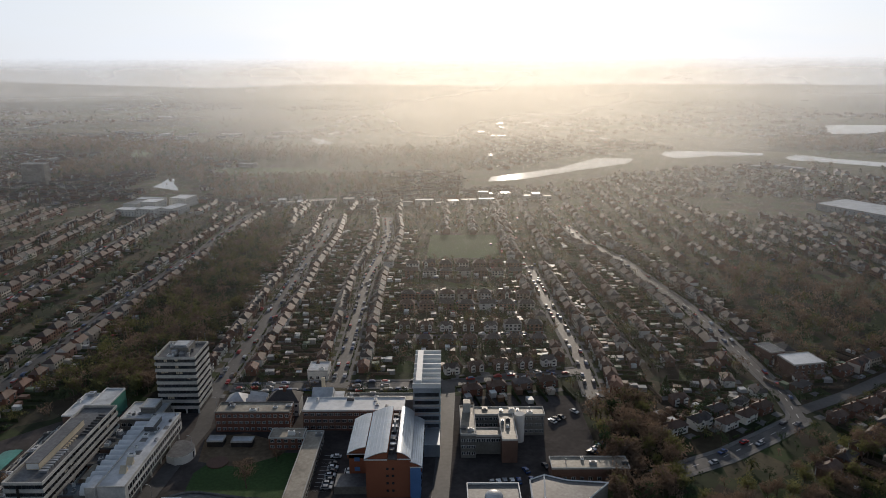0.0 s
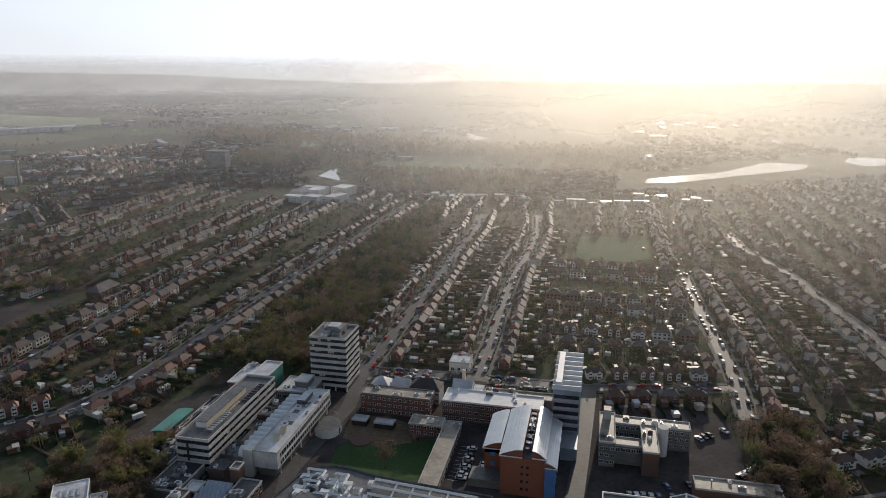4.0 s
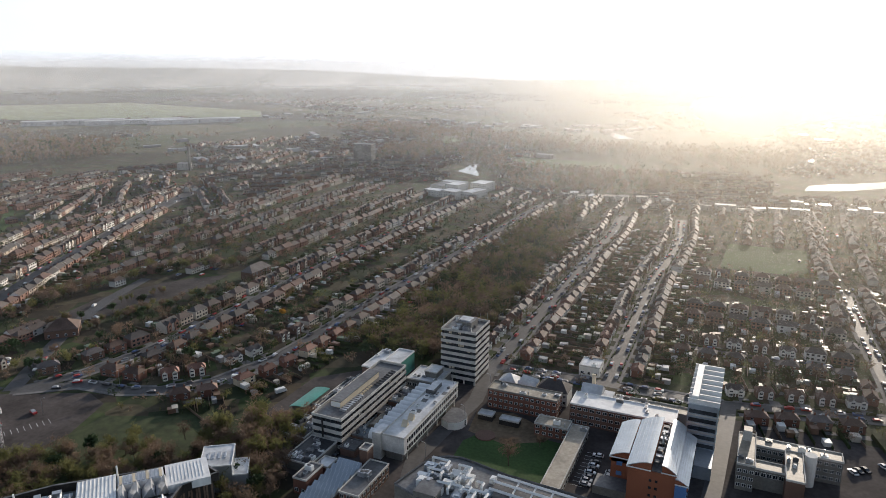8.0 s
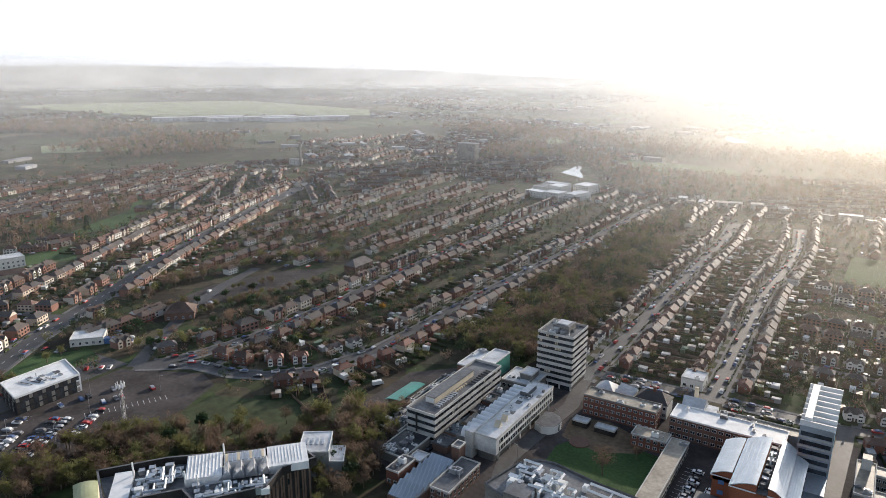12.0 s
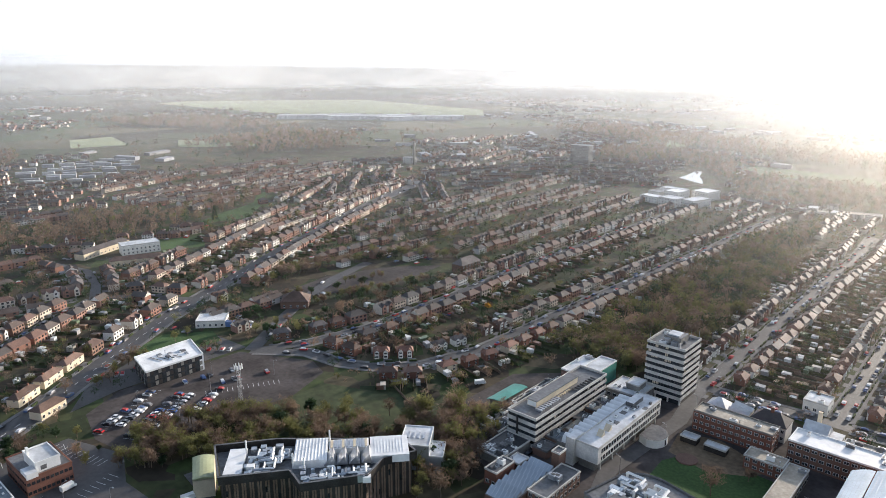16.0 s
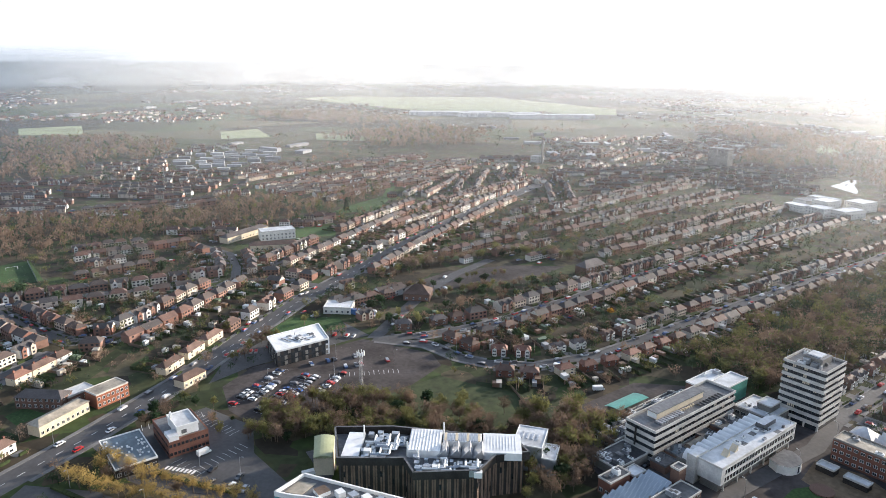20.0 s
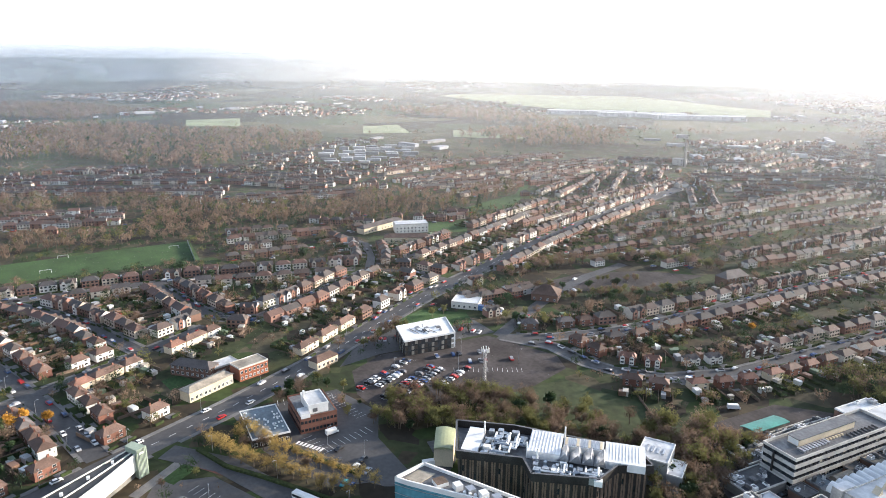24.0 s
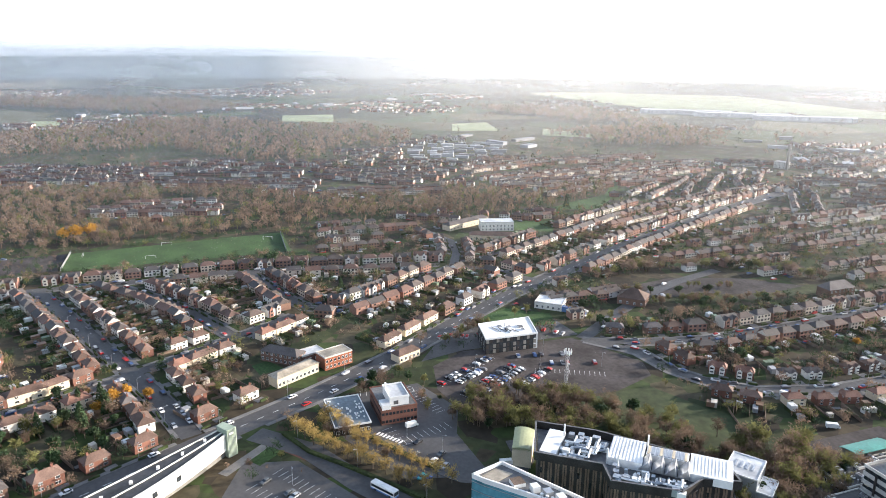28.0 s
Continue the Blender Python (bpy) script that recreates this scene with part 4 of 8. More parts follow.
def far_sheds():
    """Long pale flat-roofed blocks of the distant estates, joined."""
    r, s = random.Random(8), Shape()

    def slab(x, y, turn, long, deep, high):
        c, q = math.cos(turn), math.sin(turn)
        s.prism([(x + c * a - q * b, y + q * a + c * b) for a, b in ((-long / 2, -deep / 2), (long / 2, -deep / 2), (long / 2, deep / 2), (-long / 2, deep / 2))], hill(x, y) - 0.5, hill(x, y) + high)

    for i in range(6):
        for j in range(6):
            u, v = i / 5, j / 5
            x, y = -920 - 150 * v - 40 * u + r.uniform(-8, 8), 285 + 140 * u + 50 * v + r.uniform(-6, 6)
            slab(x, y, radians(62) + r.uniform(-0.06, 0.06), r.uniform(14, 24), 5.5, r.uniform(3, 4.8))
    for _ in range(420):
        a, d = radians(r.uniform(-42, 100)), 1100 + 2400 * r.random() ** 1.2
        x, y = -d * math.sin(a), d * math.cos(a)
        if free(x, y) and noise.noise((x / 420, y / 420, 9)) > -0.05:
            slab(x, y, radians(90 * (r.random() > 0.5)) - a + r.uniform(-0.2, 0.2), r.uniform(16, 52), r.uniform(7, 16), r.uniform(3, 6))
    single("distant_sheds", s, FLAT_FAR, "pale flat-roofed flats and sheds of distant estates", "buildings", kind="stuff")


far_sheds()


# ---- large buildings ----
def ring(s, x0, x1, y0, y1, z0, z1, t, mat=0):
    s.box(x0, x1, y0, y0 + t, z0, z1, mat), s.box(x0, x1, y1 - t, y1, z0, z1, mat)
    return s.box(x0, x0 + t, y0 + t, y1 - t, z0, z1, mat).box(x1 - t, x1, y0 + t, y1 - t, z0, z1, mat)


def panes(t, a, b, z, w, h, n, glass=GLASS_DARK, trim=PAINT_WHITE, skip=()):
    """n windows between two corners of a wall, outside on the right of the way from a to b."""
    a, b = Vector(a), Vector(b)
    way = (b - a).normalized()
    turn = math.degrees(math.atan2(way.y, way.x))
    key = ("pane", w, h, glass.name, trim.name)
    if key not in SHARED:
        s = Shape()
        ring_w = 0.1
        s.box(-w / 2, w / 2, -0.06, 0.02, 0, h, 0)
        s.box(-w / 2 + ring_w, -0.05, -0.08, -0.04, ring_w, h - ring_w, 1).box(0.05, w / 2 - ring_w, -0.08, -0.04, ring_w, h - ring_w, 1)
        SHARED[key] = s.mesh("window", trim, glass)
    for k in range(n):
        if k not in skip:
            p = a + (b - a) * ((k + 0.5) / n)
            part("window", SHARED[key], [], t, at=pose(p.x, p.y, z, 0, 0, turn))


def units(t, x0, x1, y0, y1, z, n, seed, mats=(METAL_GREY, PAINT_WHITE, FELT), top=1.8):
    """Plant on a flat roof: boxes on plinths and short flues."""
    rng = random.Random(seed)
    for k in range(n):
        x, y = rng.uniform(x0, x1), rng.uniform(y0, y1)
        w, d, h = rng.uniform(0.5, 1.6), rng.uniform(0.5, 1.4), rng.uniform(0.5, top)
        if rng.random() < 0.25:
            part("flue", Shape().tube((x, y, z), (x, y, z + h + 0.6), 0.2, 0.18, 8).tube((x, y, z + h + 0.6), (x, y, z + h + 0.8), 0.32, 0.3, 8), METAL_GREY, t)
        else:
            s = Shape().box(x - w, x + w, y - d, y + d, z, z + 0.15).box(x - w + 0.08, x + w - 0.08, y - d + 0.08, y + d - 0.08, z + 0.15, z + h)
            unit = part("roof_unit", s, mats[k % len(mats)], t)
            part("fan_cover", Shape().box(x - w * 0.5, x + w * 0.5, y - d * 0.5, y + d * 0.5, z + h, z + h + 0.12), FELT, unit)


def pipe(t, pts, r, mat=PAINT_WHITE, name="duct", square=True):
    s = Shape()
    for a, b in zip(pts, pts[1:]):
        s.tube(a, b, r, r, 4 if square else 8)
    return part(name, s, mat, t)


def banded(name, label, x0, x1, y0, y1, h, storeys, base=0.0, mullion=1.6, conc=CONCRETE):
    """An office block of pale spandrel bands and dark window strips."""
    t = thing(name, label, "building")
    part("core", Shape().box(x0 + 0.4, x1 - 0.4, y0 + 0.4, y1 - 0.4, -0.3, h - 0.3, 0, 1), [GLASS_DARK, FELT], t, "dark recessed glazing")
    rise = (h - base) / storeys
    for k in range(storeys + 1):
        z = base + k * rise
        part("spandrel", ring(Shape(), x0, x1, y0, y1, z - 0.35, z + rise * 0.36 if k < storeys else z + 0.75, 0.39), conc, t)
        if k < storeys:
            s = Shape()
            a, b = z + rise * 0.36, z + rise - 0.35
            for x in np.arange(x0 + mullion, x1 - 0.5, mullion):
                s.box(x - 0.06, x + 0.06, y0 + 0.16, y0 + 0.42, a, b), s.box(x - 0.06, x + 0.06, y1 - 0.42, y1 - 0.16, a, b)
            for y in np.arange(y0 + mullion, y1 - 0.5, mullion):
                s.box(x1 - 0.42, x1 - 0.16, y - 0.06, y + 0.06, a, b), s.box(x0 + 0.16, x0 + 0.42, y - 0.06, y + 0.06, a, b)
            tagged(part("mullions", s, FELT_DARK, t), kind="stuff")
            rng = random.Random(name + str(k))
            s = Shape()  # blinds drawn behind some panes
            for x in np.arange(x0 + 0.8, x1 - 2, mullion):
                if rng.random() < 0.12:
                    s.box(x + 0.1, x + mullion - 0.2, y0 + 0.34, y0 + 0.39, b - (b - a) * rng.uniform(0.3, 0.9), b)
            for y in np.arange(y0 + 0.8, y1 - 2, mullion):
                if rng.random() < 0.12:
                    s.box(x1 - 0.39, x1 - 0.34, y + 0.1, y + mullion - 0.2, b - (b - a) * rng.uniform(0.3, 0.9), b)
            if s.v:
                tagged(part("blinds", s, RENDER_CREAM, t), kind="stuff")
    return t


def tower():
    x0, x1, y0, y1, h = -127.5, -109.5, 283.5, 302, 26.5
    t = banded("office_tower", "nine-storey concrete office tower with dark window bands", x0, x1, y0, y1, h, 8, 2.6)
    part("plant_room", Shape().box(-122, -114, 289, 297.5, h - 0.3, h + 3.0, 0, 1), [CONCRETE_DARK, FELT], t)
    part("water_tank", Shape().tube((-120, 288.2, h), (-120, 288.2, h + 2.2), 1.5, 1.5, 12), METAL_GREY, t)
    part("plant_cap", Shape().box(-121, -115.5, 290.5, 296, h + 3.0, h + 3.5), FELT_PALE, t)
    units(t, -125, -112, 285.5, 300, h - 0.3, 12, 3)
    for x, y in ((-126.5, 284.5), (-110.5, 301), (-113, 298)):
        pipe(t, [(x, y, h), (x, y, h + 5)], 0.07, METAL_GREY, "aerial", False)
    for x in (-127, -121.5, -115.5, -110):
        part("column", Shape().box(x - 0.35, x + 0.35, 283.6, 284.3, -0.3, 2.3), CONCRETE, t)
    p = thing("podium_block", "low concrete podium with flat pale roofs beside the tower", "building")
    part("wall", Shape().box(-138, -122, 268, 283.2, -0.3, 5.6, 0, 1), [CONCRETE_DARK, FELT_PALE], p)
    part("parapet", ring(Shape(), -138.2, -121.8, 267.8, 283.4, 5.3, 6.0, 0.4), CONCRETE, p)
    part("upper_wall", Shape().box(-131, -125, 273, 281, 5.6, 8.4, 0, 1), [CONCRETE_DARK, FELT_PALE], p)
    part("upper_cap", ring(Shape(), -131.3, -124.7, 272.7, 281.3, 8.2, 8.7, 0.3), CONCRETE, p)
    panes(p, (-138, 268), (-122, 268), 2.2, 2.0, 1.6, 6)
    units(p, -136, -124, 269.5, 272.5, 5.6, 5, 8)


tower()


def slab():
    x0, x1, y0, y1, h = -151.3, -137.3, 209.5, 266, 12.6
    t = banded("teaching_slab", "four-storey pale concrete block with a long rooflight", x0, x1, y0, y1, h, 4, 0.4, 2.2)
    part("rooflight", Shape().box(-148.2, -143.6, 219, 251, h - 0.3, h + 2.4, 0, 1), [RENDER_CREAM, FELT], t, "long pale plant enclosure")
    part("rooflight_cap", Shape().box(-148.5, -143.3, 218.7, 251.3, h + 2.4, h + 2.65), FELT, t)
    part("glazed_end", Shape().box(-148, -143.8, 218.9, 219.05, h, h + 2.1), PAINT_WHITE, t)
    for k in range(9):
        part("condenser", Shape().box(-142.8, -139.8, 217 + k * 1.7, 218.1 + k * 1.7, h - 0.3, h + 0.55), METAL_GREY, t)
    for k in range(8):
        part("vent_fin", Shape().box(-141.5, -139, 243 + 2.2 * k, 243.4 + 2.2 * k, h - 0.3, h + 0.4), FELT, t)
    for k in range(6):
        part("skylight", Shape().box(-142.4, -141.5, 232.5 + 1.7 * k, 233.3 + 1.7 * k, h - 0.3, h + 0.3), RENDER_CREAM, t)
    part("stair_stack", Shape().box(-146.4, -145.8, 209.0, 209.5, 0, h - 1), TIMBER_DARK, t)


slab()


LAB_WHITE = surface("stained_white_panels", (0.64, 0.63, 0.6), 0.8, grain=(1.5, 0.1), stain=(0.15, 0.25))


def lab_block():
    x0, x1, y0, y1, h = -119.8, -110.2, 211, 264, 10.5
    t = thing("lab_block", "white two-storey laboratory block raised over a road", "building")
    part("wall", Shape().box(x0, x1, y0, y1, 3.6, h, 0, 1), [LAB_WHITE, FELT_PALE], t, "off-white wall and stained pale roof")
    part("undercroft", Shape().box(x0 + 1, x1 - 1.6, y0 + 1, y1 - 1, -0.3, 3.6), CONCRETE_DARK, t)
    part("parapet", ring(Shape(), x0 - 0.15, x1 + 0.15, y0 - 0.15, y1 + 0.15, h - 0.35, h + 0.35, 0.3), CONCRETE, t)
    mullion = Shape().box(-0.04, 0.06, -0.1, 0.1, 0, 1.7).mesh("mullion", PAINT_WHITE)
    for z in (4.3, 7.4):
        part("sill_band", Shape().box(x1, x1 + 0.12, y0 + 2, y1 - 0.5, z - 0.3, z - 0.05), CONCRETE, t)
        part("window_strip", Shape().box(x1 - 0.02, x1 + 0.05, y0 + 2.5, y1 - 0.8, z, z + 1.7), GLASS_DARK, t, "long dark window strip")
        for k in range(24):
            y = y0 + 2.5 + (k + 0.5) * (y1 - y0 - 3.3) / 24
            part("mullion", mullion, [], t, at=pose(x1 + 0.06, y, z))
    for k in range(6):
        part("column", Shape().box(x1 - 0.9, x1 - 0.4, y0 + 3 + k * 9.4, y0 + 3.5 + k * 9.4, -0.3, 3.6), CONCRETE, t)
    part("stair_head", Shape().box(x0 - 3.6, x0 - 0.05, y0 - 1.5, y0 + 6, -0.3, h + 0.8, 0, 1), [CONCRETE, FELT_PALE], t)
    for y in (219, 224.5):
        part("roof_hatch", Shape().hull([(-115.8, y, h), (-113.4, y, h), (-113.4, y + 2.4, h), (-115.8, y + 2.4, h), (-115.8, y + 2.0, h + 2.2), (-113.4, y + 2.0, h + 2.2)],
                                        [(0, 1, 5, 4), (1, 2, 5), (2, 3, 4, 5), (3, 0, 4), (3, 2, 1, 0)]), RENDER_CREAM, t, "pale tilted roof light")
    part("plant_room", Shape().box(-119, -115.5, 249, 258, h, h + 1.9, 0, 1), [FELT, FELT_PALE], t)
    units(t, -118.5, -111.5, 229, 262, h, 10, 11, top=0.8)
    for k in range(7):
        part("roof_patch", Shape().box(-119 + (k * 2.7) % 7, -116.5 + (k * 2.7) % 7, 227 + 4.7 * k, 230 + 4.7 * k, h, h + 0.02), FELT if k % 2 else FELT_PALE, t)
    w = thing("workshop_range", "low workshop range with a row of curved shell roofs", "building")
    part("wall", Shape().box(-129, -120.6, 212, 260, -0.3, 6.2, 0, 1), [CONCRETE_DARK, FELT], w)
    for k in range(13):
        y = 212.5 + k * 3.65
        s = Shape()
        for i in range(6):
            a0, a1 = i / 6 * math.pi / 2, (i + 1) / 6 * math.pi / 2
            p0, p1 = (y + 2.9 - 2.9 * math.cos(a0), 6.2 + 3.2 * math.sin(a0)), (y + 2.9 - 2.9 * math.cos(a1), 6.2 + 3.2 * math.sin(a1))
            s.face([(-127, p0[0], p0[1]), (-121, p0[0], p0[1]), (-121, p1[0], p1[1]), (-127, p1[0], p1[1])])
        s.face([(-121, y + 2.9, 6.2), (-127, y + 2.9, 6.2), (-127, y + 2.9, 9.4), (-121, y + 2.9, 9.4)])
        for x in (-127, -121):
            s.face([(x, y + 2.9 - 2.9 * math.cos(i / 6 * math.pi / 2), 6.2 + 3.2 * math.sin(i / 6 * math.pi / 2)) for i in range(7)] + [(x, y + 2.9, 6.2)])
        part("roof_shell", s, MEMBRANE, w, "pale curved shell rooflight")
    v = thing("vaulted_store", "small store with a rounded brown metal roof", "building")
    s = Shape()
    for i in range(8):
        a0, a1 = i / 8 * math.pi, (i + 1) / 8 * math.pi
        s.face([(-133 - 1.9 * math.cos(a), y, 2.2 + 1.9 * math.sin(a)) for a, y in ((a0, 226), (a0, 236), (a1, 236), (a1, 226))])
    for y in (226, 236):
        s.face([(-133 - 1.9 * math.cos(i / 8 * math.pi), y, 2.2 + 1.9 * math.sin(i / 8 * math.pi)) for i in range(9)])
    part("roof", s, FELT_BROWN, v)
    part("wall", Shape().box(-134.9, -131.1, 226.05, 235.95, -0.3, 2.2), BRICK_BROWN, v)


lab_block()


def flat_block(name, label, x0, x1, y0, y1, h, wall, roof, rows=0, cols=0, side=0, seed=1, plant=4, edge=CONCRETE, w=1.5, hh=1.5, turn=0.0, z0=0.9, trim=PAINT_WHITE):
    """A flat-roofed block with parapet, windows to -y and +x, and plant on the roof. turn: degrees about its middle."""
    cx, cy = (x0 + x1) / 2, (y0 + y1) / 2
    t = thing(name, label, "building", at=pose(cx, cy, 0, 0, 0, turn))
    a, b, c, d = x0 - cx, x1 - cx, y0 - cy, y1 - cy
    part("wall", Shape().box(a, b, c, d, -0.3, h - 0.35, 0, 1), [wall, roof], t)
    part("parapet", ring(Shape(), a - 0.12, b + 0.12, c - 0.12, d + 0.12, h - 0.6, h + 0.1, 0.35), edge, t)
    for r in range(rows):
        z = z0 + r * (h - 0.6) / max(rows, 1)
        if cols:
            panes(t, (a, c), (b, c), z, w, hh, cols, trim=trim)
        if side:
            panes(t, (b, c), (b, d), z, w, hh, side, trim=trim)
    units(t, a + 1.2, b - 1.2, c + 1.2, d - 1.2, h - 0.35, plant, seed)
    return t


flat_block("brick_teaching_block", "three-storey dark brick block with white windows in rows", -97, -65.5, 267, 276, 9.4, BRICK_RED, FELT_BROWN, 3, 13, 3, 21, 6, CONCRETE_DARK, 1.5, 1.3)
flat_block("brick_annexe", "small brick annexe at the end of the walkway roof", -71, -57, 252.5, 260, 5.6, BRICK_RED, FELT_BROWN, 2, 5, 0, 22, 2, w=1.6, hh=1.3)
flat_block("walkway_wing", "long low wing with a pale boarded flat roof", -56.6, -49.6, 212, 259, 5.0, CONCRETE_DARK, FELT_BROWN, 1, 0, 16, 23, 1, w=2.0)
flat_block("long_block", "long brown block with a pale sheet roof and window bands", -60, -17, 268, 280, 9.6, BRICK_BROWN, MEMBRANE, 3, 16, 0, 24, 5, PAINT_WHITE, 1.9, 1.3)
flat_block("link_block", "flat-roofed link with plant along a pale roof", -44, -13, 281, 288, 7.6, CONCRETE, FELT_BROWN, 0, 0, 0, 25, 9)
flat_block("white_shed", "square white-roofed hut beside the road", -67.5, -57.5, 317, 328, 5.4, RENDER_WHITE, FELT_PALE, 1, 3, 2, 26, 2)
flat_block("kiosk", "low kiosk with a pale flat roof by the court", -97, -90.5, 255, 259.5, 2.8, TIMBER_DARK, FELT_PALE, 0, 0, 0, 27, 0)
flat_block("kiosk", "low kiosk with a pale flat roof by the court", -87, -78.5, 254.5, 258.5, 2.8, TIMBER_DARK, FELT_PALE, 0, 0, 0, 28, 0)
flat_block("corner_annexe", "brown brick annexe with flat roof and stair stub", 40, 69, 229, 237, 6.2, BRICK_BROWN, FELT_BROWN, 1, 9, 0, 29, 4)
flat_block("small_brick_store", "orange brick store with a flat felt roof", -138, -132.5, 178, 189, 6.4, BRICK_RED, FELT, 1, 2, 2, 30, 3)
flat_block("small_brick_store", "low brick store with a pale green roof", -137, -131.5, 190.5, 197, 4.6, BRICK_RED, FELT_PALE, 0, 0, 0, 31, 1)
flat_block("rear_annexe", "low dark annexe with vents behind the slab", -163, -152.2, 205, 250, 4.2, CONCRETE_DARK, FELT_DARK, 1, 4, 6, 32, 22)
flat_block("rear_annexe", "low dark roof with white skylights", -151, -139, 190, 208.6, 4.0, CONCRETE_DARK, FELT_DARK, 0, 0, 0, 33, 14)
flat_block("rear_annexe", "low black-roofed annexe with ducts beside the green shed", -165.5, -163.4, 206, 262, 3.4, CONCRETE_DARK, FELT_DARK, 0, 0, 0, 38, 8)
flat_block("rear_annexe", "low black-roofed store at the edge of the yard", -163, -153, 251, 266, 3.6, CONCRETE_DARK, FELT_DARK, 0, 0, 0, 39, 8)
flat_block("brick_works", "dark brick workshop with a felt roof", -119, -111, 178, 200, 6.0, BRICK_BROWN, FELT, 2, 3, 8, 34, 4)
flat_block("boiler_house", "tall square dark brick boiler house", -122.6, -119.2, 198.5, 203, 10.5, BRICK_BROWN, FELT, 0, 0, 0, 35, 0)
flat_block("white_pavilion", "white-roofed pavilion with green glazed sides", -162.5, -153, 268, 289, 7.4, BRICK_BROWN, FELT_PALE, 0, 0, 0, 36, 2, PAINT_WHITE)
flat_block("white_pavilion", "square white canopy roof over green glass", -153.5, -145, 274, 290, 9.4, GREEN_METAL, FELT_PALE, 0, 0, 0, 37, 0, PAINT_WHITE)


for y, h, roof in ((210, 3.6, FELT), (219, 4.4, FELT_BLUE), (240, 3.8, FELT), (250, 4.8, FELT_BROWN), (259, 3.4, FELT)):
    flat_block("yard_store", "low dark-roofed store in the yard between blocks", -136.4, -129.6, y - 3.8, y + 3.6, h, BRICK_BROWN, roof, 0, 0, 0, int(y), 3, FELT)


def green_shed():
    t = thing("green_roofed_shed", "long shed with a curved green metal roof", "building")
    part("wall", Shape().box(-172.4, -166, 225, 243, -0.3, 4.6), CONCRETE_DARK, t)
    curve = [(-173.2 + 8.0 * u, 4.7 + 1.0 * u - 0.5 * (2 * u - 1) ** 2) for u in (0, 1 / 6, 2 / 6, 3 / 6, 4 / 6, 5 / 6, 1)]
    s = Shape().extrude(curve + [(x, z + 0.25) for x, z in reversed(curve)], 224, 244)
    part("roof", s, GREEN_METAL, t)


green_shed()


def sawtooth_works():
    t = thing("sawtooth_works", "low workshop with glazed grey sawtooth roofs", "building")
    part("wall", Shape().box(-130, -119.5, 168, 197, -0.3, 4.2, 0, 1), [BRICK_BROWN, FELT], t)
    for k in range(7):
        y = 168.5 + 4 * k
        part("sawtooth", Shape().hull([(-130, y, 4.2), (-120, y, 4.2), (-120, y + 3.6, 4.2), (-130, y + 3.6, 4.2), (-130, y + 3.4, 6.3), (-120, y + 3.4, 6.3)],
                                      [(0, 1, 5, 4), (1, 2, 5), (2, 3, 4, 5), (3, 0, 4)]), METAL_ROOF, t)
        s = Shape()
        for x in np.arange(-129.5, -120, 1.6):
            s.hull([(x, y, 4.22), (x + 0.12, y, 4.22), (x + 0.12, y + 3.4, 6.36), (x, y + 3.4, 6.36)], [(0, 1, 2, 3)])
        tagged(part("glazing_bars", s, PAINT_WHITE, t), kind="stuff")


sawtooth_works()


def rotunda():
    t = thing("lecture_theatre", "low white curved lecture theatre with a felt roof", "building")
    pts = [(-109, 243), (-105, 241)] + [(-105 + 5.5 * math.sin(a), 247.5 - 6.5 * math.cos(a)) for a in np.linspace(0.5, 2.6, 10)] + [(-106, 255), (-109, 254)]
    part("wall", Shape().prism(pts, -0.3, 3.4, 0, 1), [RENDER_WHITE, FELT], t)
    part("slot_window", Shape().box(-100.2, -99.4, 246.3, 247.0, 0.4, 3.0), GLASS_DARK, t)


rotunda()


